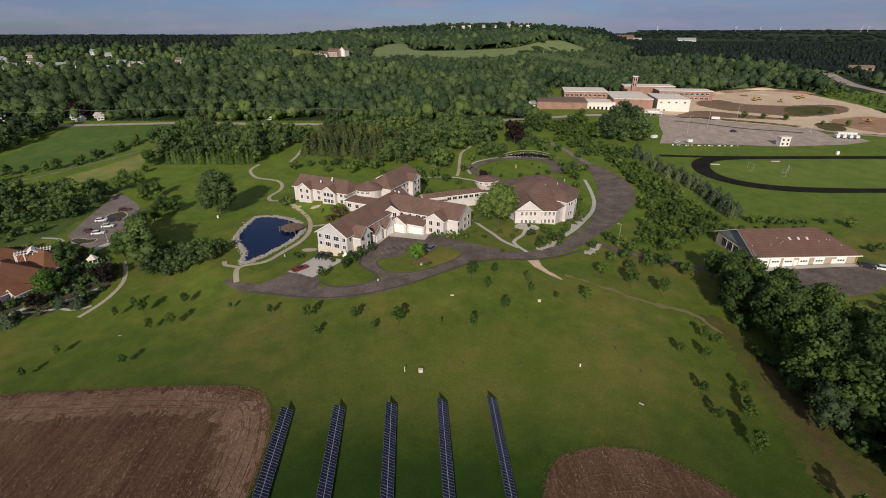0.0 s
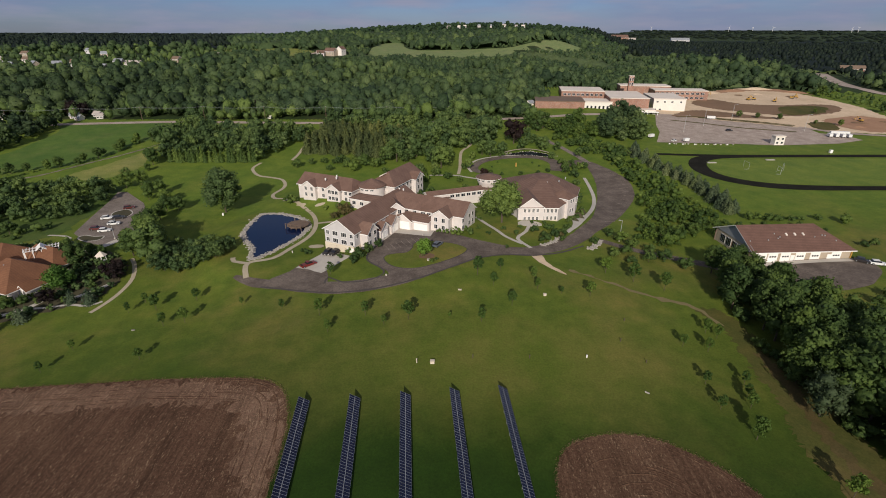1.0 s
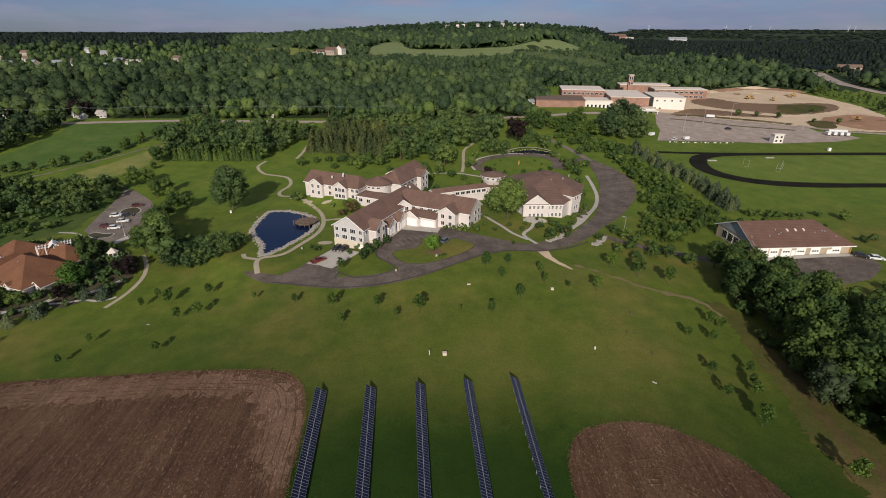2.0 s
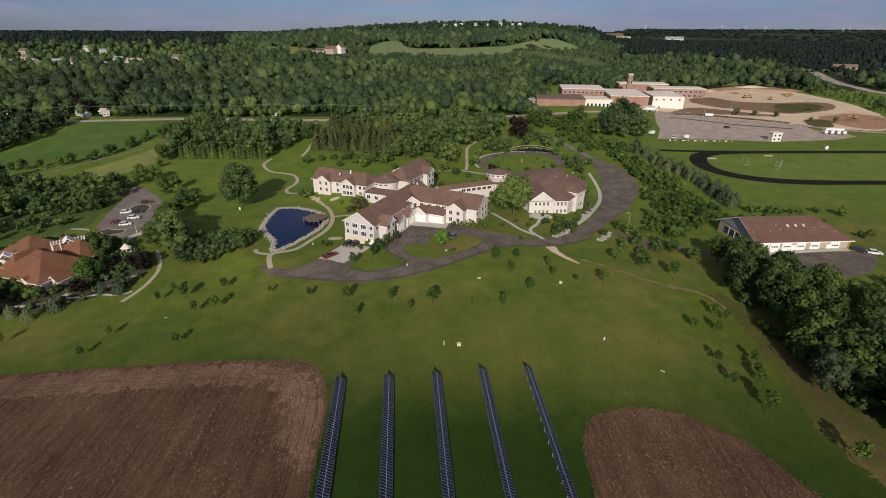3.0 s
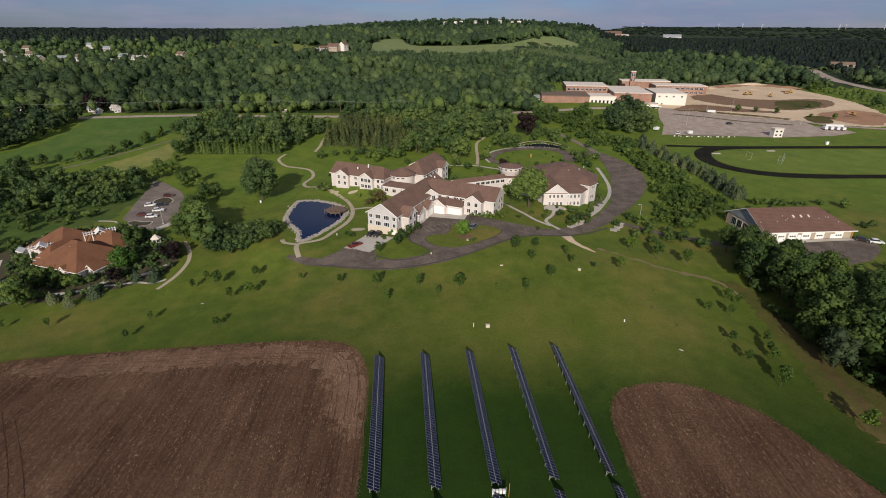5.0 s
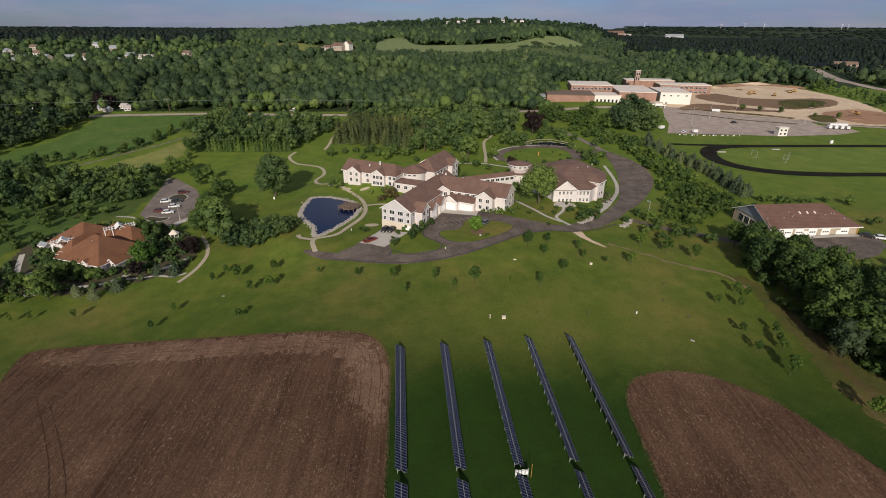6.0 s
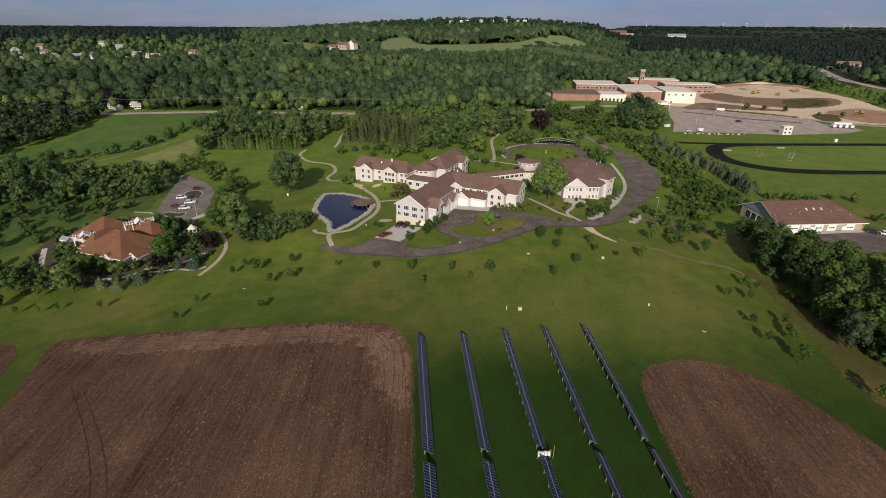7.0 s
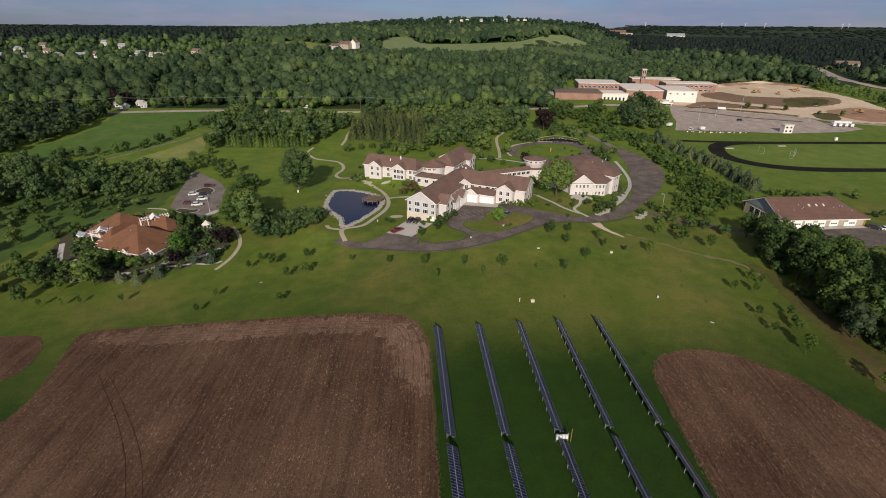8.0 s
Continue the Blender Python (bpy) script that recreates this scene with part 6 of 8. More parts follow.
marker(45.0, 91.2, 0.14, 0.14, 0.8, BARK, "small dark stake on the lawn", "stake", "stake")
marker(-88, 112, 0.9, 0.2, 0.1, STONE, "low pale stone kerb on the lawn", "kerb", "kerb_stone")
marker(-19.6, 128.8, 0.4, 0.3, 0.6, CONCRETE, "white box at the driveway fork", "post box", "post_box")
marker(-54.5, 152, 0.35, 0.35, 0.7, CONCRETE, "white marker on the pond lawn", "marker post", "marker_post")
marker(-9.5, 159.4, 0.35, 0.35, 0.6, CONCRETE, "white marker beside the loop", "marker post", "marker_post")
marker(-107.5, 168, 0.7, 0.4, 3.2, TRIM, "white narrow board standing on the lawn", "sign board", "sign_board")
marker(-96.6, 196, 0.6, 0.5, 1.0, TRIM, "white box at the foot of a tree", "box", "garden_box")
marker(39.8, 270, 0.7, 0.6, 2.0, YELLOW, "small yellow ornament in the circular lawn", "ornament", "garden_ornament")
marker(-7, 137.5, 0.9, 0.9, 0.5, CONCRETE, "pale stone in the lawn island", "stone", "garden_stone")


# ---- vehicles ----
def car(x, y, turn, mat, label, lift=0.1, pickup=False, length=4.6):
    """A car or pickup: body, cabin with glass, four wheels with rims, lamps."""
    b = base_empty("pickup_truck" if pickup else "car", x, y, turn, label, "pickup" if pickup else "car")
    b.matrix_world = pose(x, y, z_at(x, y) + lift, 0, 0, turn)
    l, w = length / 2, 0.92
    bm = bmesh.new()
    prof = [(-l, 0.45), (-l + 0.05, 0.95), (-l + 0.9, 1.02), (l - 1.2, 0.98), (l - 0.1, 0.8), (l, 0.45), (l - 0.2, 0.3), (-l + 0.2, 0.3)]
    side = [[bm.verts.new((px, s * w * (0.94 if z > 0.9 else 1.0), z)) for px, z in prof] for s in (-1, 1)]
    bm.faces.new(side[0])
    bm.faces.new(list(reversed(side[1])))
    for i in range(len(prof)):
        j = (i + 1) % len(prof)
        bm.faces.new((side[0][j], side[0][i], side[1][i], side[1][j]))
    body = part("body", bm, mat, b)
    c = [(-l + (1.9 if pickup else 0.35), 1.0), (-l + (2.1 if pickup else 0.75), 1.55), (0.35, 1.58), (l - 1.35, 1.0)]
    for name, s, m in (("cabin_glass", 1.0, GLASS), ("roof_panel", 0.99, mat)):
        bm = bmesh.new()
        if name == "cabin_glass":
            v = [[bm.verts.new((px, q * (0.86 if z < 1.2 else 0.7), z)) for px, z in c] for q in (-1, 1)]
        else:
            p2 = [(c[1][0] - 0.02, 1.53), (c[1][0] + 0.05, 1.62), (0.3, 1.64), (0.42, 1.55)]
            v = [[bm.verts.new((px, q * 0.72, z)) for px, z in p2] for q in (-1, 1)]
        bm.faces.new(v[0])
        bm.faces.new(list(reversed(v[1])))
        for i in range(4):
            j = (i + 1) % 4
            bm.faces.new((v[0][j], v[0][i], v[1][i], v[1][j]))
        part(name, bm, m, b)
    if pickup:
        part("cargo_bed", boxes((-l + 0.1, -l + 1.85, -0.75, 0.75, 0.98, 1.0)), RUBBER, b)
    for wx in (-l + 0.85, l - 0.85):
        for wy in (-0.85, 0.85):
            bm = bmesh.new()
            tube(bm, (wx, wy - 0.11, 0.34), (wx, wy + 0.11, 0.34), 0.34, sides=14)
            wheel = part("wheel", bm, RUBBER, b)
            bm = bmesh.new()
            tube(bm, (wx, wy - 0.125, 0.34), (wx, wy + 0.125, 0.34), 0.19, sides=10)
            part("rim", bm, ALU, wheel)
    for wy in (-0.62, 0.62):
        part("headlight", boxes((l - 0.1, l + 0.01, wy - 0.17, wy + 0.17, 0.6, 0.75)), TRIM, b)
    return b


car(-46.1, 140.5, 42, RED, "red pickup truck parked on the asphalt apron", 0.09, True, 5.4)
car(-41.6, 149.0, -116, DARKPAINT, "dark car parked before the basement garages", 0.13)
car(-39.1, 147.8, -116, DARKPAINT, "dark car parked before the basement garages", 0.13)
car(-4.2, 148.9, 60, BLUEGREY, "blue-grey car parked by the lawn island", 0.12)
for x, y, turn, mat, label in ((-144.2, 192.6, 20, WHITEPAINT, "white car in the lodge car park"), (-137.4, 186.0, 15, WHITEPAINT, "white car in the lodge car park"),
                               (-136.4, 178.4, 15, WHITEPAINT, "white van-like car in the lodge car park"), (-141.0, 180.4, 12, MAROON, "maroon car in the lodge car park"), (-139.6, 192.9, 25, DARKPAINT, "dark car in the lodge car park"),
                               (-142.6, 205.8, 35, MAROON, "maroon car in the lodge car park")):
    car(x, y, turn, mat, label, 0.09)
car(112.6, 129.2, 170, RED, "red car parked in the garage yard", 0.09)
car(140.5, 141.5, -20, WHITEPAINT, "white car beside the garage building", 0.1)
car(137.0, 143.5, -40, DARKPAINT, "dark car beside the garage building", 0.1)
car(207, 356, 5, DARKPAINT, "dark car alone in the school car park", 0.1)
car(153, 324, 40, WHITEPAINT, "white car in the school car park", 0.1)


def trailer(x, y, turn, length, label):
    """A boxy white trailer on two axles."""
    b = base_empty("trailer", x, y, turn, label, "trailer", "parked trailers")
    b.matrix_world = pose(x, y, z_at(x, y) + 0.1, 0, 0, turn) @ Matrix.Diagonal((0.85, 0.8, 0.8, 1))
    part("body", boxes((-length / 2, length / 2, -1.25, 1.25, 0.8, 2.9)), WHITEPAINT, b)
    part("roof_cap", boxes((-length / 2 - 0.05, length / 2 + 0.05, -1.3, 1.3, 2.9, 3.0)), TRIM, b)
    for wx in (-length * 0.3, -length * 0.18):
        for wy in (-1.1, 1.1):
            bm = bmesh.new()
            tube(bm, (wx, wy - 0.15, 0.45), (wx, wy + 0.15, 0.45), 0.45, sides=12)
            part("wheel", bm, RUBBER, b)
    part("tow_bar", boxes((length / 2, length / 2 + 1.4, -0.1, 0.1, 0.6, 0.75)), STEEL, b)
    return b


for x, y, turn, ln in ((268.6, 339.5, 80, 5), (272.6, 338.8, 78, 5), (276.6, 338.1, 80, 5), (280.6, 337.4, 76, 5), (280, 345.5, -12, 14), (141, 333, 30, 5), (161, 324, 10, 4), (213, 395, -20, 7)):
    trailer(x, y, turn, ln, "white box trailer parked on pale asphalt")


def digger(x, y, turn):
    """An excavator: tracks, house with cab, boom, stick and bucket."""
    b = base_empty("excavator", x, y, turn, "yellow excavator standing on bare earth", "excavator", "site machines")
    b.matrix_world = pose(x, y, z_at(x, y) + 0.15, 0, 0, turn) @ Matrix.Diagonal((0.75, 0.75, 0.75, 1))
    for s in (-1.3, 1.3):
        part("crawler_track", boxes((-2.2, 2.2, s - 0.35, s + 0.35, 0, 0.9)), RUBBER, b)
    part("house", boxes((-2.2, 1.4, -1.3, 1.3, 1.0, 2.3)), YELLOW, b)
    part("cab", boxes((0.1, 1.5, 0.2, 1.3, 2.3, 3.4)), GLASS, b)
    for name, p, q, r in (("boom", (1.2, 0, 2.0), (4.6, 0, 4.8), 0.35), ("stick", (4.6, 0, 4.8), (6.6, 0, 2.2), 0.26), ("bucket", (6.6, 0, 2.2), (6.2, 0, 1.0), 0.6)):
        bm = bmesh.new()
        tube(bm, p, q, r, r * 0.8, 6)
        part(name, bm, YELLOW, b)


for x, y, turn in ((290, 478, 20), (297, 481, 150), (338, 488, -30), (346, 494, 60), (327, 387, 100), (263, 505, 10), (310, 470, 40)):
    digger(x, y, turn)


def lamp_post(x, y, h, label, arm=1.6, turn=0):
    """A pole on a concrete foot with an arm and a flat lamp head."""
    b = base_empty("street_lamp", x, y, turn, label, "lamp post", "lamp posts")
    b.matrix_world = pose(x, y, z_at(x, y), 0, 0, turn)
    bm = bmesh.new()
    tube(bm, (0, 0, -0.3), (0, 0, 0.6), 0.3, sides=10)
    part("foot", bm, CONCRETE, b)
    bm = bmesh.new()
    tube(bm, (0, 0, 0.5), (0, 0, h), 0.11, 0.07, 8)
    part("pole", bm, STEEL, b)
    part("arm", boxes((0, arm, -0.05, 0.05, h - 0.15, h - 0.05)), STEEL, b)
    part("lamp_head", boxes((arm - 0.2, arm + 0.6, -0.2, 0.2, h - 0.2, h)), STEEL, b)


lamp_post(62.8, 163.2, 8.2, "grey lamp post beside the parking bay", 0.7, turn=150)
lamp_post(-128, 171, 7.0, "grey lamp post by the lodge car park", turn=90)
for x, y, h in ((196, 372, 12), (228, 392, 12), (262, 356, 12), (172, 352, 12), (430, 402, 16)):
    lamp_post(x, y, h, "tall lamp post in the school car park", 2.0)


def utility_pole(x, y, h=10.5):
    b = base_empty("utility_pole", x, y, 0, "weathered wooden utility pole with a crossarm", "utility pole", "utility poles")
    b.matrix_world = pose(x, y, z_at(x, y))
    bm = bmesh.new()
    tube(bm, (0, 0, -0.4), (0, 0, h), 0.17, 0.11, 8)
    part("pole", bm, TIMBER, b)
    part("crossarm", boxes((-0.07, 0.07, -1.2, 1.2, h - 0.9, h - 0.74)), TIMBER, b)
    for s in (-1.0, 0.0, 1.0):
        part("insulator", boxes((-0.06, 0.06, s - 0.06, s + 0.06, h - 0.74, h - 0.5)), TRIM, b)


POLES = [(-420 + 47 * i, float(np.interp(-420 + 47 * i, [-420, -278, -207, -116, 0, 50], [357, 378, 385, 383, 385, 395]))) for i in range(10)]
for x, y in POLES:
    utility_pole(x, y)
for s in (-1.0, 1.0):
    bm = bmesh.new()
    for (x0, y0), (x1, y1) in zip(POLES, POLES[1:]):
        a, b = Vector((x0, y0 + s, z_at(x0, y0) + 9.9)), Vector((x1, y1 + s, z_at(x1, y1) + 9.9))
        pts = [a.lerp(b, k / 6) - Vector((0, 0, 1.1 * 4 * (k / 6) * (1 - k / 6))) for k in range(7)]
        for p, q in zip(pts, pts[1:]):
            tube(bm, p, q, 0.03, sides=4)
    me = bpy.data.meshes.new("power_line")
    bm.to_mesh(me)
    bm.free()
    me.materials.append(SLATE)
    tagged(new("power_line", me), "thin dark power line strung between poles", "power line")

# goal posts and hurdles on the sports field
for x, y, turn in ((166, 262, 90), (184, 258, 60), (178, 252, 75)):
    g = base_empty("football_goal", x, y, turn, "white tubular goal frame on the sports turf", "goal", "goals")
    gz = z_at(x, y) + 0.06
    for nm, p, q in (("upright", (-2.6, 0, gz), (-2.6, 0, gz + 3.4)), ("upright", (2.6, 0, gz), (2.6, 0, gz + 3.4)), ("crossbar", (-2.6, 0, gz + 3.4), (2.6, 0, gz + 3.4)), ("ground_bar", (-2.6, 0, gz), (-2.6, 2.2, gz)), ("ground_bar", (2.6, 0, gz), (2.6, 2.2, gz))):
        bm = bmesh.new()
        tube(bm, p, q, 0.06, sides=6)
        part(nm, bm, STEEL, g)
for x, y in ((152, 272), (190, 279), (268, 279)):
    marker(x, y, 5, 1.6, 0.3, CONCRETE, "pale landing mat beside the track", "mat", "landing_mat")
marker(238, 296, 1.6, 1.2, 1.8, TRIM, "small white timing hut by the track", "hut", "timing_hut")

# low line of white parking stops along the school car park
for i in range(17):
    x = 147 + 2.6 * i + 0.9 * math.sin(i * 2.4)
    marker(x, 316.8 + 0.5 * math.sin(i * 1.7), 0.9 + 0.4 * math.sin(i * 3.1), 0.4, 0.5, TRIM if i % 3 == 0 else CONCRETE, "low white barrier on the car park edge", "barrier", "barrier")

# wind turbines on the horizon
def turbine(x, y, turn):
    z = z_at(x, y)
    b = base_empty("wind_turbine", x, y, 0, "white three-bladed wind turbine on the horizon", "wind turbine", "wind turbines")
    b.matrix_world = pose(x, y, z) @ Matrix.Diagonal((0.42, 0.42, 0.42, 1))
    bm = bmesh.new()
    tube(bm, (0, 0, -2), (0, 0, 78), 2.6, 1.6, 10)
    part("tower", bm, TRIM, b)
    part("nacelle", boxes((-1.8, 1.8, -3.5, 5, 76.5, 80)), TRIM, b)
    for k in range(3):
        an = radians(turn + 120 * k)
        bm = bmesh.new()
        tube(bm, (0, -4.2, 78), (38 * math.cos(an), -4.2, 78 + 38 * math.sin(an)), 1.9, 0.4, 6)
        part("blade", bm, TRIM, b)


for x, y, turn in ((1700, 4300, 20), (2300, 4250, 75), (2520, 4300, 40), (2620, 4200, 10), (3250, 4200, 60), (3340, 4250, 30), (3620, 4200, 95), (3820, 4150, 15), (3880, 4200, 50), (4350, 4050, 80)):
    turbine(x, y, turn)

# ---- trees ----
def leaf_quads(rng, centres, dirs, size):
    """Bent leaf clumps: one small tilted diamond at each centre, facing about dirs."""
    n = len(centres)
    d = dirs + rng.normal(0, 0.45, (n, 3))
    d /= np.linalg.norm(d, axis=1, keepdims=True)
    a = np.cross(d, rng.normal(size=(n, 3)))
    a /= np.linalg.norm(a, axis=1, keepdims=True)
    b = np.cross(d, a)
    s = size * rng.uniform(0.6, 1.4, (n, 1))
    v = np.stack([centres - a * s, centres - b * s * 0.7 - d * s * 0.25, centres + a * s, centres + b * s * 0.7 - d * s * 0.25], 1).reshape(-1, 3)
    k = np.arange(n)[:, None] * 4
    return v, np.concatenate([k + [0, 1, 2], k + [0, 2, 3]], 0)


def merge(pieces):
    vs, ts, at = [], [], 0
    for v, t in pieces:
        vs.append(v)
        ts.append(t + at)
        at += len(v)
    return np.concatenate(vs), np.concatenate(ts)


def ico_ball(sub):
    bm = bmesh.new()
    bmesh.ops.create_icosphere(bm, subdivisions=sub, radius=1.0)
    v = np.array([q.co[:] for q in bm.verts])
    t = np.array([[q.index for q in f.verts] for f in bm.faces])
    bm.free()
    return v, t


BALL = {1: ico_ball(1), 2: ico_ball(2), 3: ico_ball(3)}


def lump(rng, r, sub, rough):
    """A ball swollen and pinched unevenly, like a bough of foliage."""
    v, t = BALL[sub]
    k = 1 + rng.uniform(-0.15, 0.15, len(v))
    for _ in range(5):
        k = k + rough / 2.2 * np.cos(v @ (rng.normal(size=3) * rng.uniform(1.2, 3.6)) + rng.uniform(0, 6.28))
    return v * (k * r)[:, None], t


def crown(seed, radius, height, foot, lobes, leaves, size, lobe=0.42, core=0.9, sub=2, rough=0.22):
    """A crown of uneven lumps set round an oval, each with a coat of small leaf clumps."""
    rng = np.random.default_rng(seed)
    out = []
    for i in range(lobes):
        u = (i + 0.5) / lobes
        zz = 1 - 1.75 * u
        an = i * 2.39996 + rng.uniform(-0.5, 0.5)
        rr = math.sqrt(max(0.0, 1 - min(1, abs(zz)) ** 2)) * rng.uniform(0.45, 0.82) if lobes > 1 else 0.0
        r = lobe * radius * rng.uniform(0.7, 1.3)
        c = np.array([radius * rr * math.cos(an), radius * rr * math.sin(an), foot + (height - foot) * (0.5 + 0.42 * zz * rng.uniform(0.75, 1.0))])
        if core:
            v, t = lump(rng, r * core, sub, rough)
            out.append((v * [1, 1, 0.85] + c, t))
        if leaves:
            d = rng.normal(size=(leaves, 3))
            d[:, 2] += 0.25
            d /= np.linalg.norm(d, axis=1, keepdims=True)
            out.append(leaf_quads(rng, c + d * r * rng.uniform(0.74, 1.32, (leaves, 1)) * [1, 1, 0.88], d, size))
    return merge(out)


def dome(seed, radius, height, foot, sub, boughs, leaves, size):
    """A closed forest crown: one swollen body with boughs bulging from it, and loose leaf clumps over them."""
    rng = np.random.default_rng(seed)
    v, t = BALL[sub]
    d = rng.normal(size=(boughs, 3))
    d[:, 2] = np.abs(d[:, 2]) - 0.35
    d /= np.linalg.norm(d, axis=1, keepdims=True)
    near = np.exp(-((1 - v @ d.T) / rng.uniform(0.05, 0.16, boughs)) ** 1.0) * rng.uniform(0.25, 0.5, boughs)
    k = 0.62 + near.max(1) + rng.uniform(-0.10, 0.10, len(v))
    h = (height - foot) / 2
    body = v * k[:, None] * [radius, radius, h] * [1, 1, 0.92] + [0, 0, foot + h]
    out = [(body, t)]
    if leaves:
        i = rng.integers(len(v), size=leaves)
        c = body[i] + (v[i] * [radius, radius, h]) * rng.uniform(-0.02, 0.24, (leaves, 1)) + rng.normal(0, 0.10 * radius, (leaves, 3))
        out.append(leaf_quads(rng, c, v[i] + [0, 0, 0.2], size))
    return merge(out)


def conifer(seed, radius, height, foot, tiers, per, size, thin=1.0):
    """Whorls of drooping sprays that shorten towards the tip, round a dark inner spindle."""
    rng = np.random.default_rng(seed)
    out, c, d = [], [], []
    for t in range(tiers):
        u = t / (tiers - 1)
        z, r = foot + (height - foot) * u, radius * (1 - u) ** thin + 0.15
        for k in range(max(4, int(per * (1 - 0.75 * u)))):
            an = rng.uniform(0, 6.283)
            q = r * rng.uniform(0.55, 1.1)
            c.append((q * math.cos(an), q * math.sin(an), z - 0.25 * q + rng.uniform(-0.2, 0.2)))
            d.append((math.cos(an), math.sin(an), 0.7))
    out.append(leaf_quads(rng, np.array(c), np.array(d), size))
    sides = 7
    ring = [(0.7 * radius * math.cos(6.283 * k / sides), 0.7 * radius * math.sin(6.283 * k / sides), foot) for k in range(sides)]
    out.append((np.array(ring + [(0, 0, height * 0.96)]), np.array([(k, (k + 1) % sides, sides) for k in range(sides)])))
    return merge(out)


def trunk_mesh(radius, height, limbs, seed, spread):
    rng = random.Random(seed)
    bm = bmesh.new()
    tube(bm, (0, 0, -0.5), (0, 0, height * 0.75), radius, radius * 0.45, 7)
    for k in range(limbs):
        an, z = 6.283 * k / limbs + rng.uniform(-0.4, 0.4), height * rng.uniform(0.3, 0.55)
        tube(bm, (0, 0, z), (spread * math.cos(an), spread * math.sin(an), z + height * rng.uniform(0.2, 0.3)), radius * 0.45, radius * 0.12, 5)
    me = bpy.data.meshes.new("trunk")
    bm.to_mesh(me)
    bm.free()
    me.materials.append(BARK)
    return me


def tree_kind(name, label, category, crowns, trunks, mat):
    return dict(name=name, label=label, category=category, crowns=[tri_mesh("crown", v, t, mat) for v, t in crowns], trunks=trunks)


PICK = random.Random(21)


def plant(kind, spots, group, size=(0.85, 1.15), stretch=0.1):
    """One tree of the kind at each spot (x, y) or (x, y, scale)."""
    for x, y, *s in spots:
        i = PICK.randrange(len(kind["crowns"]))
        k = s[0] * PICK.uniform(0.93, 1.07) if s else PICK.uniform(*size)
        ob = tagged(new(kind["name"]), kind["label"], kind["category"], group)
        ob.empty_display_size = 0.5
        ob.matrix_world = pose(x, y, z_at(x, y), 0, 0, PICK.uniform(0, 360)) @ Matrix.Diagonal((k, k, k * PICK.uniform(1 - stretch, 1 + stretch), 1))
        obj("trunk", kind["trunks"][i % len(kind["trunks"])], ob)
        obj("crown", kind["crowns"][i], ob)


def woods(name, spots, variants, mat, label):
    """Many trees joined into one mass: each spot (x, y, scale) takes a variant, turned and scaled."""
    rng = np.random.default_rng(3)
    out, tones = [], []
    for x, y, s in spots:
        v, t = variants[int(rng.integers(len(variants)))]
        an = rng.uniform(0, 6.283)
        c, q = math.cos(an), math.sin(an)
        k = s * rng.uniform(0.8, 1.2)
        w = np.stack([v[:, 0] * c - v[:, 1] * q, v[:, 0] * q + v[:, 1] * c, v[:, 2] * rng.uniform(0.85, 1.2)], 1) * k
        out.append((w + [x, y, z_at(x, y)], t))
        tones.append(np.full(len(v), rng.random(), np.float32))
    v, t = merge(out)
    me = tri_mesh(name, v, t, mat)
    me.attributes.new("tone", "FLOAT", "POINT").data.foreach_set("value", np.concatenate(tones))
    return tagged(new(name, me), label, "woods", kind="stuff")


def scatter(poly, gap, seed, jitter=0.38, avoid=()):
    """Spots spread unevenly over a polygon, about a gap apart."""
    rng = random.Random(seed)
    xs, ys = [p[0] for p in poly], [p[1] for p in poly]
    out = []
    y, r = min(ys), 0
    while y < max(ys):
        x = min(xs) + (gap / 2 if r % 2 else 0)
        while x < max(xs):
            px, py = x + rng.uniform(-jitter, jitter) * gap, y + rng.uniform(-jitter, jitter) * gap
            if inside(poly, [px], [py])[0] and not any(inside(a, [px], [py])[0] for a in avoid):
                out.append((px, py))
            x += gap
        y += gap * 0.87
        r += 1
    return out


BIG = tree_kind("tree", "tall leafy green broadleaf tree in a wood", "tree", [crown(s, 5.2, 15.0, 1.2, 22, 66, 0.42, 0.33, 0.80, 1, 0.35) for s in range(5)], [trunk_mesh(0.32, 13, 5, s, 3.0) for s in range(3)], LEAF_OAK)
MID = tree_kind("tree", "rounded leafy green tree", "tree", [crown(s, 3.9, 9.5, 0.4, 10, 64, 0.37, 0.42, 0.80, 1, 0.35) for s in range(10, 16)], [trunk_mesh(0.22, 8, 4, s, 2.0) for s in range(3)], LEAF_OAK)
SILVER = tree_kind("tree", "grey-green leafy tree at the wood's edge", "tree", [crown(s, 4.4, 10.0, 0.6, 18, 90, 0.26, 0.36, 0.75, 1) for s in range(20, 22)], [trunk_mesh(0.22, 8, 4, 7, 2.0)], LEAF_SILVER)
SHRUB = tree_kind("shrub", "dense green shrub on grass", "shrub", [crown(s, 2.1, 3.4, 0.1, 5, 36, 0.27, 0.5, 0.85, 1, 0.35) for s in range(30, 34)], [trunk_mesh(0.08, 2.4, 3, 5, 0.9)], LEAF_OAK)
SCRUB = tree_kind("shrub", "light green scrub bush in long grass", "shrub", [crown(s, 2.2, 3.6, 0.1, 5, 36, 0.28, 0.5, 0.85, 1, 0.35) for s in range(34, 38)], [trunk_mesh(0.08, 2.4, 3, 5, 0.9)], LEAF_SCRUB)
BUSH = tree_kind("bush", "low rounded bush beside a building", "bush", [crown(s, 1.1, 1.5, 0.0, 4, 20, 0.13, 0.5, 0.9, 1) for s in range(40, 42)], [trunk_mesh(0.05, 1.0, 3, 5, 0.4)], LEAF_OAK)
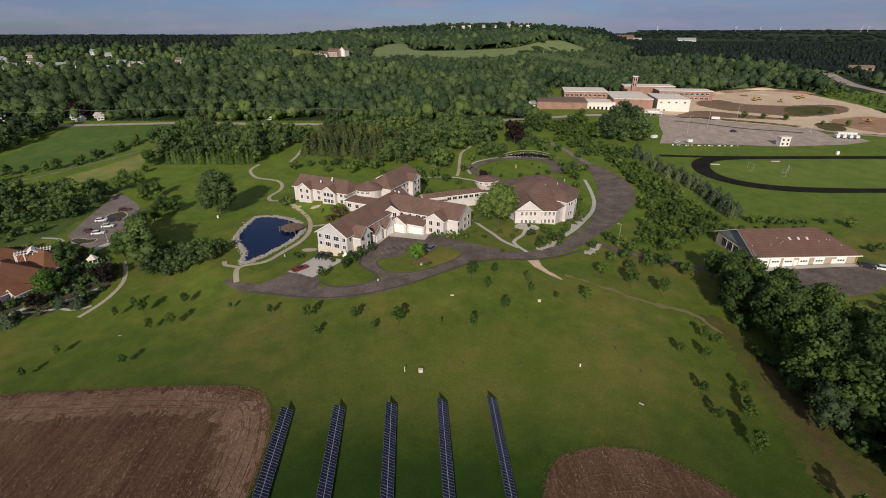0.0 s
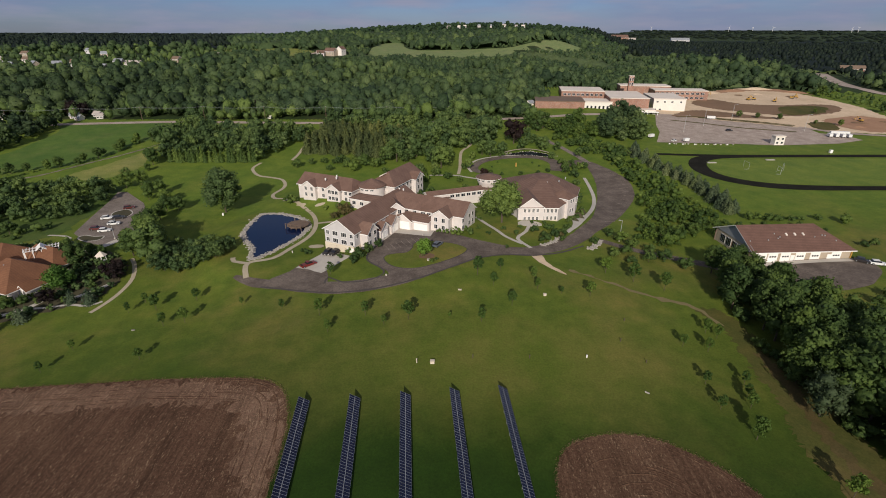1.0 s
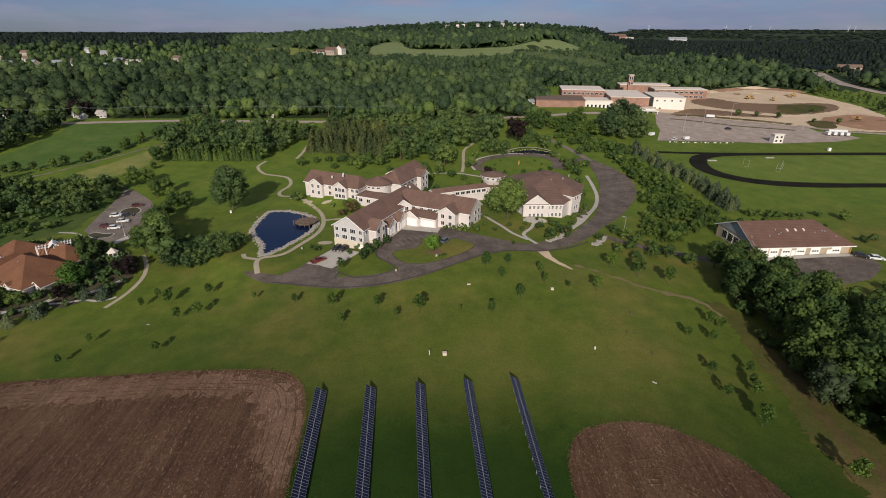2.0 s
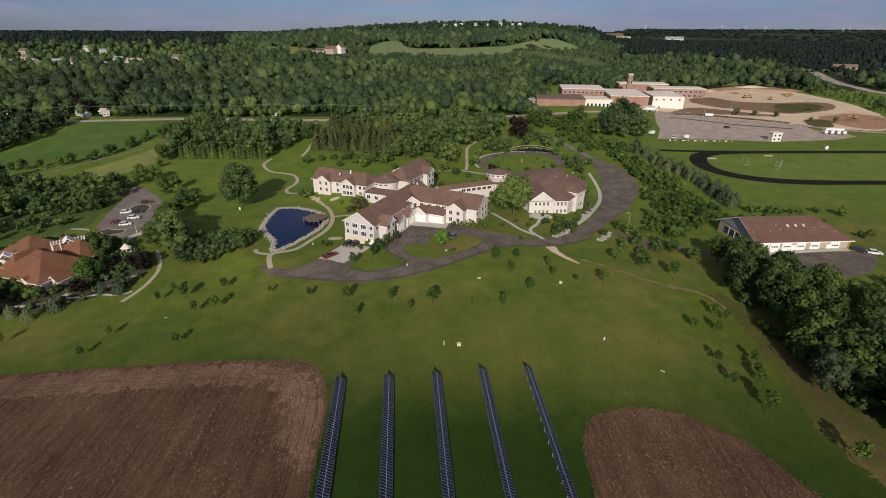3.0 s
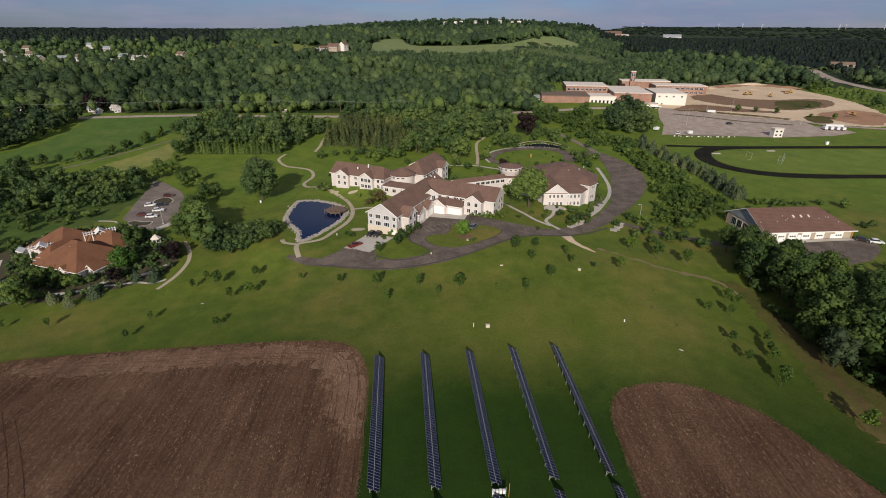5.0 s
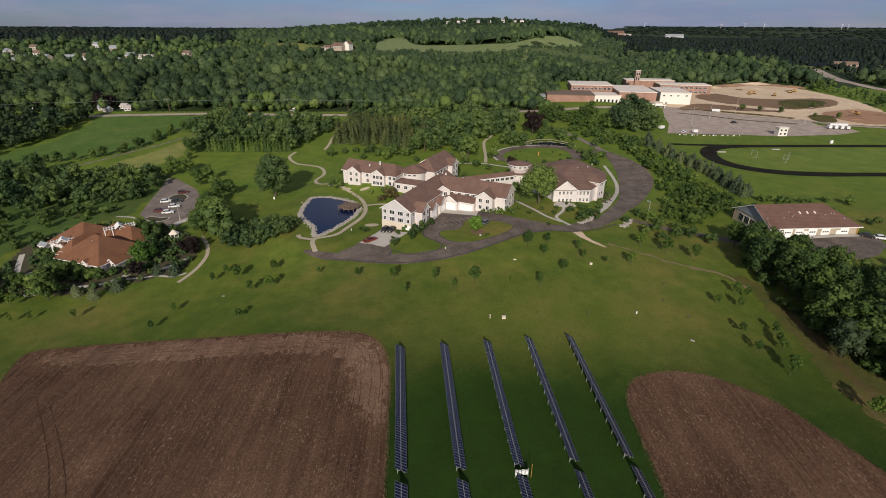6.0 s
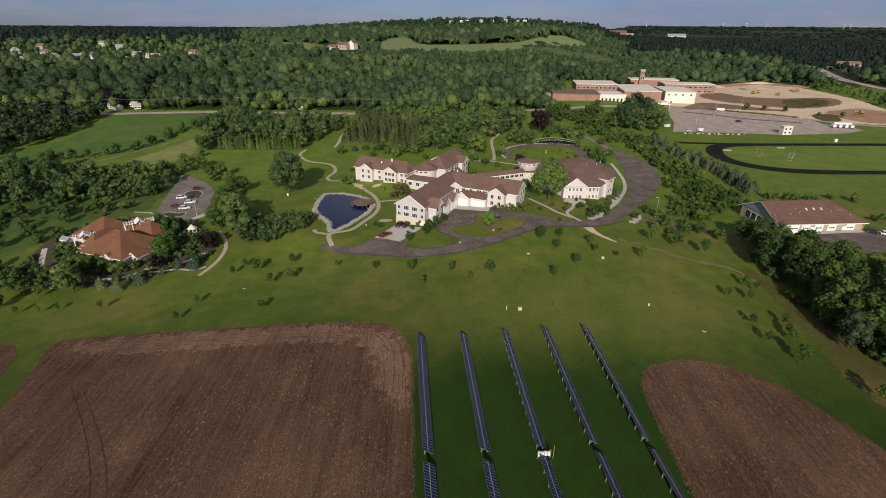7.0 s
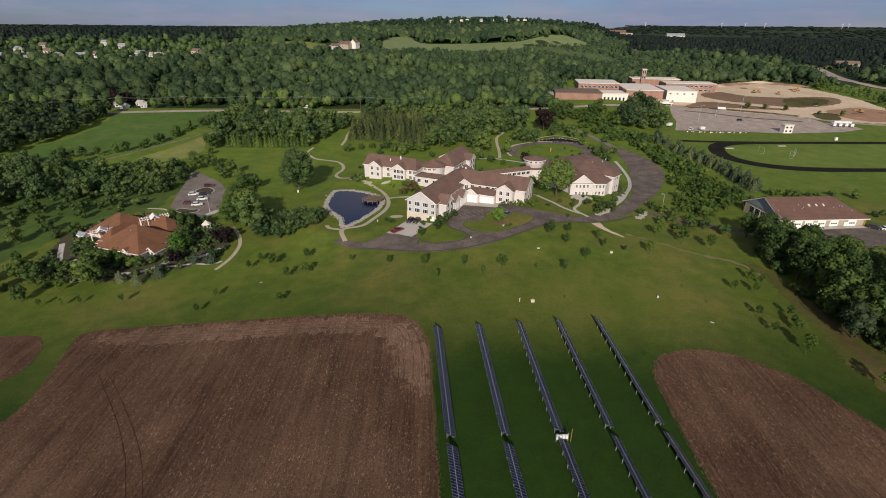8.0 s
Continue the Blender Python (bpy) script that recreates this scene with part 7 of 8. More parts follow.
SAPLING = tree_kind("sapling", "young staked tree on the lawn", "young tree", [crown(s, 1.12, 4.4, 0.9, 12, 44, 0.16, 0.36, 0.50, 1, 0.35) for s in range(50, 56)], [trunk_mesh(0.055, 3.4, 4, s, 0.6) for s in (8, 9)], LEAF_YOUNG)
BRIGHT = tree_kind("tree", "bright green young tree", "tree", [crown(s, 3.2, 7.0, 1.0, 12, 120, 0.25, 0.40, 0.70, 1, 0.35) for s in range(60, 63)], [trunk_mesh(0.14, 6, 4, 5, 1.4)], LEAF_BRIGHT)
PLUM = tree_kind("tree", "dark plum-leaved ornamental tree", "tree", [crown(s, 3.4, 7.5, 0.6, 9, 70, 0.30, 0.45, 0.8, 1, 0.35) for s in range(64, 66)], [trunk_mesh(0.18, 6, 4, 5, 1.4)], LEAF_PLUM)
RUST = tree_kind("shrub", "russet brown ornamental shrub", "shrub", [crown(s, 2.2, 3.0, 0.1, 6, 60, 0.22, 0.45, 0.75, 1, 0.35) for s in range(67, 69)], [trunk_mesh(0.08, 2.2, 3, 5, 0.9)], LEAF_RUST)
SPRUCE = tree_kind("spruce", "blue-grey spruce with tiered branches", "spruce", [conifer(s, 3.0, 6.4, 0.2, 18, 44, 0.36, 0.58) for s in range(70, 73)], [trunk_mesh(0.16, 7, 0, 3, 1)], NEEDLE_BLUE)
FIR = tree_kind("spruce", "broad low blue-grey spruce by the lodge path", "spruce", [conifer(s, 2.9, 5.4, 0.1, 16, 52, 0.30, 0.55) for s in range(73, 75)], [trunk_mesh(0.14, 4.5, 0, 3, 1)], NEEDLE_BLUE)
PINE = tree_kind("pine", "tall dark green plantation pine", "pine", [conifer(s, 4.3, 11.5, 0.1, 14, 44, 0.62, 0.72) for s in range(75, 79)], [trunk_mesh(0.2, 13, 0, 3, 1)], NEEDLE_DARK)

NEAR_COPSE = [crown(s, 3.9, 9.5, 0.3, 11, 50, 0.42, 0.41, 0.74, 1, 0.4) for s in range(180, 184)]
COPSE = [crown(s, 3.9, 9.5, 0.3, 7, 46, 0.55, 0.47, 0.74, 1, 0.4) for s in range(100, 106)]


def mass(poly, gap, seed, lo, hi):
    r = random.Random(seed)
    return [(x, y, lo + (hi - lo) * r.random()) for x, y in scatter(poly, gap, seed, 0.45)]


# saplings on the lawn
LAWN_YOUNG_WEST = [(-99.3, 104, 0.85), (-95, 121.7, 0.77), (-92.8, 127, 0.94), (-87.1, 122.4, 1.27), (-79.8, 112.6, 1.02), (-76.1, 125.2, 1.02), (-73.9, 113.1, 1.19), (-77.9, 97.5, 1.02), (-60, 119.1, 0.68), (-47.2, 114.6, 0.81),
                   (-101.3, 95.2, 0.81), (-126.1, 101.4, 0.77), (-149.1, 99.1, 0.77), (-142.9, 99.6, 0.68), (-138.5, 101.2, 0.59), (-149.4, 108.5, 0.94)]
LAWN_YOUNG_MID = [(-35.8, 110.3, 1.2), (-31.9, 102.4, 0.9), (-23.2, 108.7, 1.0), (-17.8, 104.1, 0.8), (-11.7, 106.3, 1.45), (-1, 106.4, 0.5), (7.2, 104.8, 1.0), (7.8, 128.1, 1.3), (15, 131.3, 1.0), (12.1, 122.3, 1.0), (24.3, 126.6, 1.1),
                  (24.6, 121.1, 0.9), (16.1, 112.3, 1.2), (31.2, 119.6, 0.6), (39.4, 119.3, 1.2), (48.6, 134.6, 1.5), (55.9, 130.2, 1.6), (63.8, 125.9, 1.5), (-37.2, 132.6, 1.1)]
LAWN_YOUNG_EAST = [(56.8, 98.1, 0.9), (62.3, 96.4, 1.05), (65.6, 104.4, 1.05), (55.8, 84.6, 1.0), (55.2, 76.9, 0.95), (64.5, 84.6, 0.85), (63.0, 80.7, 0.85), (61.8, 77.3, 1.0), (58.1, 68.8, 1.35), (67, 55.9, 1.4), (67.6, 102.4, 0.9)]
plant(SAPLING, LAWN_YOUNG_WEST + LAWN_YOUNG_MID + LAWN_YOUNG_EAST, "lawn saplings")
plant(BRIGHT, [(-8.4, 141.2, 0.85), (-124.0, 135.5, 1.3)], "lawn trees")


def tufts(name, outline, count, spread, size, mat, label, seed):
    """Loose tufts strewn along an edge, thinning out to both sides."""
    rng = np.random.default_rng(seed)
    pts = np.array(curve_pts(outline, False, 0.5))
    c = pts[rng.integers(len(pts), size=count)] + rng.normal(0, spread, (count, 2))
    c = np.column_stack([c, land(c[:, 0], c[:, 1]) + 0.05 + rng.uniform(0, 0.12, count)])
    v, t = leaf_quads(rng, c, np.tile([0.0, -0.3, 1.0], (count, 1)), size)
    return tagged(new(name, tri_mesh(name, v, t, mat)), label, "grass", kind="stuff")


for side, outline, k in (("west", FIELD_W[:14], 1.0), ("east", FIELD_E[1:16], 0.6)):
    tufts("edge_grass_" + side, outline, int(6000 * k), 0.20, 0.11, LAWN, "grass tufts growing into the ploughed edge", 81)
    tufts("edge_straw_" + side, outline, int(3200 * k), 0.26, 0.085, STRAW, "pale straw strewn along the field edge", 82)

# the wood on the east side
WOOD = [(82, 147), (83, 134), (79, 116), (77.5, 97), (77, 80), (78.5, 64), (82, 44), (88, 20), (94, -5), (150, -5), (150, 84), (120, 91), (104, 97), (100, 106), (102, 116), (99, 129), (91, 143)]
for x, y in [q for q in scatter(WOOD, 6.7, 4) if q[0] < 113] + [q for q in scatter(WOOD, 8.4, 5) if q[0] >= 113]:
    k = np.interp(y, [60, 100, 118, 150], [1.12, 0.98, 0.80, 0.55]) * np.interp(x, [104, 114], [1.0, 0.8])
    plant(BIG if x < 113 else MID, [(x, y, k if x < 113 else k * 1.45)], "wood trees")
plant(SILVER, [(75.2, 75.6, 0.95), (84, 56, 0.8)], "wood trees")
plant(SHRUB, scatter([(77.5, 112), (80, 130), (83, 130), (81, 112), (79, 98), (78.5, 82), (83, 62), (79, 62), (76, 80), (76, 96)], 4.0, 6), "wood edge shrubs", (0.6, 1.1))
# scrub belt between parking bay and sports ground
BELT = [(99, 320), (110, 300), (108, 262), (111, 240), (113, 200), (111, 178), (96, 170), (80, 158), (70, 165), (76, 178), (87, 200), (94, 228), (96, 262), (92, 290), (88, 330)]
BELT_SPOTS = scatter(BELT, 5.0, 7)
plant(SCRUB, [q for q in BELT_SPOTS if q[1] < 215], "scrub belt", (0.35, 1.15), 0.3)
LOW = [crown(s, 2.7, 4.2, 0.0, 4, 14, 0.32, 0.55, 0.90, 1, 0.3) for s in range(110, 116)]
woods("belt_scrub", [(x, y, 0.3 + 0.6 * abs(math.sin(7 * x + y))) for x, y in BELT_SPOTS if y >= 215], LOW, LEAF_SCRUB, "light green scrub in long grass beside the spruces")
woods("belt_thicket", [(x, y, 0.2 + 0.3 * abs(math.sin(3 * x + 5 * y))) for x, y in scatter(BELT, 4.6, 47, 0.48)], LOW, LEAF_SCRUB, "small leafy bushes crowding a scrub belt")
plant(MID, scatter(BELT, 10.5, 27, 0.45), "belt trees", (0.22, 0.44), 0.25)
woods("belt_wood", mass(BELT, 11, 8, 0.22, 0.42), COPSE, LEAF_SCRUB, "young trees scattered in a scrub belt")
SPRUCE_LINE = curve_pts([(113.5, 292), (115.7, 263), (120.6, 238), (121.6, 213), (119.2, 192)], False, 4.2)
plant(SPRUCE, [(x + 1.2 * math.sin(i * 2.7) + s, y + s * 0.7, 0.86 + 0.15 * math.sin(i * 2.3 + s)) for s in (-1.2, 1.5) for i, (x, y) in enumerate(SPRUCE_LINE)], "spruce row", stretch=0.15)
plant(SHRUB, [(122.3, 184, 0.9), (126, 184, 0.8), (129, 182, 1.1), (132, 181.5, 0.9), (150, 183.6, 0.8), (158, 179, 1.0), (148, 156.5, 0.7), (152, 157.5, 0.8), (138, 182, 0.7), (143, 183, 0.6)], "barn shrubs")
plant(MID, [(94, 171, 0.5), (101, 168, 0.45), (108, 171, 0.4), (112, 173, 0.35), (121, 172, 0.4), (128, 171, 0.3), (136, 173, 0.4), (142, 168, 0.3)], "hedge trees")
plant(SHRUB, [(60, 168, 1.0), (63, 163, 1.2), (66, 158, 1.1), (70, 154, 1.0), (61, 152, 0.9), (73, 148, 1.2), (67, 146, 1.0), (60, 144, 0.8), (78, 142, 1.2), (52, 158, 0.8), (56, 149, 0.9)], "lane shrubs")
plant(SHRUB, [(120 + 6 * i, 116 - 1.5 * i + 5 * math.sin(i * 2), 0.9 + 0.3 * math.sin(i * 3)) for i in range(8)], "yard shrubs")
# round the residence
plant(SHRUB, [(33.5, 155.5, 1.15), (-24.5, 151.3, 0.75), (-27.2, 147.2, 0.9), (-30, 143.5, 1.0), (-31.5, 140, 0.8), (41, 162, 0.8), (44.5, 168, 0.7), (24, 160, 0.5), (8, 190, 0.9), (14, 195, 1.0), (16, 203, 0.9), (4, 196, 0.7), (58, 205, 0.9), (60, 214, 1.3), (61, 224, 1.2), (55, 228, 0.9), (66, 238, 0.9), (9, 226, 1.0), (5, 220, 0.9),
              (-12, 214, 0.9), (-8, 222, 0.8), (-68, 203, 1.1), (-71, 206, 0.8), (-46, 192, 0.8), (-84, 268, 1.2), (-77, 274, 1.0), (-64, 262, 1.0), (-51, 262, 1.6), (-40, 268, 1.3), (-47, 274, 1.6), (-33, 258, 0.9)], "garden shrubs")
plant(RUST, [(-42, 187, 1.4), (-46, 185, 1.0), (-38.5, 182, 0.9), (40, 160, 0.6)], "russet shrubs")
plant(BUSH, [(-26.6, 153, 1.1), (-25.3, 156, 1.0), (-24, 159, 0.9), (-3.6, 162.6, 1.0), (-1.2, 161.4, 1.1), (1.4, 160.4, 1.2), (3.6, 159.2, 1.3), (7.4, 160, 1.5), (-52, 194, 1.2), (-9.5, 165.8, 0.9), (-8, 165.2, 0.8), (-49, 150.5, 1.2), (-51, 152.5, 1.0), (-6, 136.8, 0.8), (-4.6, 137.6, 0.7), (20, 165, 1.0), (36, 166, 1.3), (38.5, 167.5, 1.2)], "house bushes")
plant(SHRUB, scatter([(86, 296), (92, 296), (90, 330), (79, 342), (74, 330), (80, 312)], 6.2, 41) + scatter([(92, 298), (99, 322), (91, 346), (88.5, 318)], 5.0, 42) + scatter([(-30, 250), (-4, 238), (4, 252), (-14, 262), (-26, 264)], 8.0, 43), "lane scrub", (0.6, 1.3))
plant(PLUM, [(45, 318, 1.85), (20, 247, 0.7), (-109.5, 141.5, 0.75), (-113.5, 143.0, 0.65), (-122.5, 127, 0.65), (-111.5, 145, 0.7), (-293, 396, 1.7), (-286, 399, 1.3), (-147, 399, 1.7)], "plum trees")
GARDEN_E = [(45, 300), (60, 300), (68, 294), (73, 298), (70, 312), (64, 324), (62, 345), (52, 345)]
woods("garden_wood", mass(GARDEN_E, 10, 12, 0.5, 0.7), COPSE, LEAF_GROVE_LIFTED, "small trees behind the garden pond")
plant(SHRUB, scatter([(62, 285), (80, 270), (76, 256), (68, 250), (64, 262)], 5.5, 13), "garden shrubs", (0.6, 1.2))
GARDEN = tree_kind("tree", "leafy garden tree standing on mown grass", "tree", [crown(s, 4.0, 9.0, 0.3, 10, 64, 0.37, 0.42, 0.78, 1, 0.35) for s in range(130, 134)], [trunk_mesh(0.22, 8, 4, 2, 2.0)], LEAF_GROVE_LIFTED)
HALLTREE = tree_kind("tree", "broad green tree with a pale forked trunk before the hall", "tree", [crown(171, 4.4, 10.0, 1.6, 22, 130, 0.27, 0.36, 0.72, 1, 0.3)], [trunk_mesh(0.26, 9, 6, 4, 2.6)], LEAF_GROVE_LIFTED)
plant(HALLTREE, [(20.2, 172.4, 1.62)], "garden trees")
plant(GARDEN, [(-49.4, 274, 0.5), (-56, 274, 0.45), (-61.5, 275, 0.55), (-28.5, 279, 1.5), (-36, 285, 0.9), (-17.6, 289, 1.15), (-2.7, 267, 1.7), (-8.5, 277, 1.1), (16, 284, 0.6), (12.6, 266, 0.75), (22.3, 293, 1.05), (27, 289.6, 1.1), (34, 293, 0.9), (-24, 279, 0.7), (2, 284, 0.9), (-10, 286, 1.0), (62, 306, 1.0), (80, 290, 0.6), (63, 284, 0.55), (-22, 280, 0.9)], "garden trees")
plant(SHRUB, [(-64, 275, 1.0), (-56.6, 268.4, 1.1), (-52.3, 277.4, 1.3), (-44.3, 271, 1.0), (-38, 273, 1.2), (-60, 279, 1.1), (-70, 277, 1.0), (-6.4, 271, 1.1), (10.6, 265, 0.9), (68.4, 274.5, 0.9), (6.8, 241, 0.8), (-72.5, 234.7, 0.5), (33.7, 290, 0.9), (-48, 281, 1.2), (-34, 282, 1.2)], "garden shrubs")
plant(BUSH, [(48.4, 179.0, 1.3), (50.4, 181.4, 1.2), (52.2, 184.2, 1.3), (54.2, 187.4, 1.2), (55.6, 190.6, 1.3), (57.0, 194.6, 1.2), (58.2, 198.2, 1.2)], "bank bushes")
plant(SHRUB, [(30.7, 162.9, 0.75), (36.7, 166, 0.7), (37.9, 160, 0.8), (41.2, 161, 0.6), (19.3, 148, 0.35)], "hall shrubs")
plant(BUSH, [(3.1, 163.8, 1.2), (6.4, 163.2, 1.2), (0.7, 164.6, 1.0), (-35.4, 155.4, 1.2), (-34.2, 148.4, 1.3), (-33.2, 151.2, 1.2), (-36.6, 144.6, 1.2), (-32.0, 153.6, 1.1)], "house bushes")
plant(SHRUB, [(24, 257, 0.6), (30, 254, 0.5), (40, 254, 0.6), (50, 256, 0.7), (56, 260, 0.6), (26, 268, 0.3), (30, 277, 0.3), (50, 276, 0.3), (53, 270, 0.3), (8, 206, 0.55), (3, 202, 0.5), (12, 209, 0.6), (-3, 200, 0.45), (22, 204, 0.6), (26, 166, 0.45), (31.5, 170.5, 0.35), (36, 171, 0.4), (46.5, 176, 0.5), (50, 180.5, 0.5), (54.5, 187, 0.45), (14, 160, 0.4), (11, 166, 0.4), (8.5, 172, 0.45), (12, 177, 0.5), (40, 157, 0.55), (34, 160, 0.5)], "garden shrubs")
# west side: tall trees, bushes by the pond, lodge garden
MEADOWOAK = tree_kind("tree", "broad rounded oak standing alone on the lawn", "tree", [crown(172, 7.9, 20.5, 0.6, 46, 110, 0.42, 0.28, 0.80, 1, 0.3)], [trunk_mesh(0.4, 13, 6, 4, 3.6)], LEAF_HEDGE)
plant(MEADOWOAK, [(-97, 200, 1.0)], "lodge trees")
plant(GARDEN, [(-104, 155, 1.55), (-108, 160, 1.4)], "lodge trees")
plant(MID, [(-119.2, 203.7, 0.8), (-137.5, 224.3, 0.75), (-139.9, 217.5, 0.6), (-130.8, 214.5, 0.7), (-144, 226, 0.7), (-160.2, 234.4, 0.9), (-155, 239, 0.8), (-167, 273, 0.9), (-172, 280, 0.8), (-164, 262, 0.5), (-169, 250, 0.6), (-113, 157, 1.0), (-117, 163, 0.8), (-112, 168, 1.1), (-118, 174, 1.0), (-120, 182, 0.85), (-109, 165, 0.9), (-128, 150, 1.0)], "lodge trees")
WILLOW = tree_kind("shrub", "grey-green upright willow shrub near the pond", "shrub", [crown(s, 2.2, 4.0, 0.1, 10, 40, 0.20, 0.38, 0.72, 1, 0.35) for s in range(190, 193)], [trunk_mesh(0.08, 2.6, 4, 5, 0.9)], LEAF_HEDGE)
plant(WILLOW, scatter([(-103, 147), (-92, 144), (-78, 147), (-75.5, 155), (-84, 161), (-102, 163)], 3.6, 15), "pond bushes", (0.9, 1.4))
plant(FIR, [(-134.4, 114.9, 0.72), (-128.2, 113.2, 0.78), (-124, 118.4, 0.85), (-116.2, 128.2, 0.78), (-110.4, 128, 0.88)], "lodge spruces", stretch=0.05)
plant(MID, [(-146.0, 116.2, 0.95), (-141.4, 112.4, 0.95), (-139, 125, 0.5), (-134, 126, 0.42), (-150, 122, 0.6), (-152, 126, 0.5), (-145.5, 124.5, 0.55), (-161, 124, 0.45), (-171, 151, 0.5), (-181, 150, 0.6), (-187, 141, 0.8), (-193, 130, 0.9), (-177, 128, 0.45), (-157, 102.5, 0.6), (-169, 105, 0.7), (-176, 112, 0.8), (-160, 113, 0.8), (-168, 117, 0.9), (-154, 118.6, 0.7)], "lodge garden trees")
plant(BUSH, [(-150, 127, 1.3), (-147, 125.8, 1.2), (-139, 127, 1.4), (-132, 127.6, 1.3), (-124, 131, 1.2), (-158, 134, 1.3), (-120, 136, 1.3), (-117, 140, 1.4), (-112, 134, 1.2), (-119, 129, 1.2), (-160, 122, 1.3), (-164, 126, 1.4), (-156, 112, 1.2), (-168, 110, 1.3)], "lodge bushes")
plant(SHRUB, [(-154.5, 133.4, 1.0), (-151.5, 131.6, 1.1), (-148.5, 130.6, 1.0), (-145.5, 129.4, 1.15), (-142.6, 128.2, 1.05), (-139.6, 127.0, 1.1), (-136.6, 126.0, 1.0), (-133.4, 126.0, 0.9), (-130.6, 128.2, 0.7), (-129.4, 134.2, 0.7), (-127.4, 137.4, 0.8), (-126.4, 141.6, 0.9), (-125, 146, 0.9), (-158, 137, 0.8), (-160, 141, 0.9), (-172, 150, 1.0), (-176, 146, 1.0)], "lodge shrubs")
plant(MID, [(-138.9, 161.5, 0.5), (-129.1, 158.7, 0.55), (-123.7, 156.7, 0.45), (-121.5, 192, 0.8), (-124.4, 203, 0.8), (-128.4, 210.7, 0.8), (-112.8, 160.4, 0.9), (-114.4, 169, 0.9)], "lodge trees")
plant(SHRUB, [(-151, 129.5, 0.55), (-143, 128.4, 0.6), (-138, 130, 0.5), (-131, 131, 0.55), (-126, 128, 0.6), (-121, 133, 0.55), (-115, 137, 0.6), (-118, 150, 0.7), (-116, 143, 0.7), (-111, 145, 0.6), (-161, 138, 0.6), (-164, 143, 0.6), (-155, 131, 0.5), (-158, 115, 0.7), (-152, 114, 0.6), (-140, 119, 0.6), (-133, 120, 0.5)], "lodge shrubs")
WEST_WOOD = [(-330, 190), (-300, 236), (-262, 242), (-240, 238), (-218, 230), (-204, 236), (-181, 230), (-163, 230), (-160, 216), (-156, 197), (-159, 189), (-180, 187), (-200, 184), (-230, 178), (-300, 168)]
woods("west_scrub", mass(WEST_WOOD, 6.5, 36, 0.4, 1.0), LOW, LEAF_HEDGE, "dense low scrub among scattered trees")
woods("west_wood", mass(WEST_WOOD, 8.4, 16, 0.45, 1.0), COPSE, LEAF_HEDGE, "scattered leafy trees in rough meadow")
BEDS = [(-172, 138), (-168, 122), (-158, 117), (-146, 115.5), (-136, 115.6), (-126, 119), (-116, 126), (-110, 130), (-108.5, 138), (-110, 148), (-117, 156), (-128, 162), (-146, 168), (-168, 160), (-174, 150)]
LODGE_PLAN = [(-170, 152), (-162, 137), (-152, 133), (-136, 126), (-126, 132), (-128, 146), (-138, 160), (-160, 162)]
WALKS = np.array([q for _, way, _ in PATHS for q in curve_pts(way, False, 0.8)])
woods("lodge_garden_plants", [(x, y, 0.16 + 0.34 * abs(math.sin(x * 5 + 2 * y))) for x, y in scatter(BEDS, 2.4, 63, 0.42, [LODGE_PLAN]) if np.min(np.hypot(WALKS[:, 0] - x, WALKS[:, 1] + 1.5 - y)) > 2.6], LOW, LEAF_HEDGE, "mixed garden plants in mulched beds round the lodge")
SOUTH_MEADOW = [(-330, 160), (-232, 172), (-200, 180), (-160, 186), (-154, 178), (-166, 170), (-190, 158), (-204, 140), (-196, 118), (-230, 100), (-330, 100)]
woods("lodge_meadow_scrub", [(x, y, 0.22 + 0.5 * abs(math.sin(x * 3 + y)) ** 2) for x, y in scatter(SOUTH_MEADOW, 6.2, 61)], LOW, LEAF_OAK, "low scrub in the meadow beside the lodge")
plant(MID, [(-172, 176, 0.62), (-181, 170, 0.55), (-190, 176, 0.75), (-176, 163, 0.5), (-199, 168, 0.8), (-210, 160, 0.9), (-188, 156, 0.5), (-222, 172, 0.9), (-206, 146, 0.7), (-218, 138, 0.9), (-240, 160, 1.0), (-235, 130, 0.9), (-227, 206, 1.2), (-231, 234, 1.25)], "meadow trees")
FAR_WEST = [(-279, 368), (-275, 342), (-273, 300), (-282, 277), (-282, 250), (-300, 238), (-420, 290), (-430, 352)]
woods("far_west_wood", mass(FAR_WEST, 8.6, 26, 0.6, 1.3), [crown(s, 3.9, 9.5, 0.3, 7, 20, 0.62, 0.47, 0.80, 1, 0.4) for s in range(150, 154)], LEAF_VALLEY_CLOUDED, "dense leafy wood bordering a hay meadow")
MEADOW_HEDGE = [(-238, 256), (-217, 268), (-206, 287), (-203, 318), (-197, 334), (-193, 334), (-199, 318), (-202, 288), (-213, 266), (-234, 250)]
plant(MID, [(x + 1.5 * math.sin(3 * i), y, 0.60 + 0.12 * math.sin(i * 2.1)) for i, (x, y) in enumerate(curve_pts([(-240, 254), (-215.8, 268), (-209, 279), (-205.5, 293), (-203, 308), (-201, 322), (-195, 334)], False, 6.6))], "meadow hedge")
woods("hedge_scrub", [(x, y, 0.20 + 0.12 * math.sin(5 * x)) for x, y in scatter(MEADOW_HEDGE, 4.4, 17)], LOW, LEAF_SCRUB, "low scrub strip between two meadows")
COLUMN = tree_kind("arborvitae", "light green columnar evergreen in a windbreak", "evergreen", [conifer(s, 2.0, 7.5, 0.0, 14, 18, 0.5, 0.6) for s in range(120, 122)], [trunk_mesh(0.12, 6, 0, 3, 1)], LEAF_OAK)
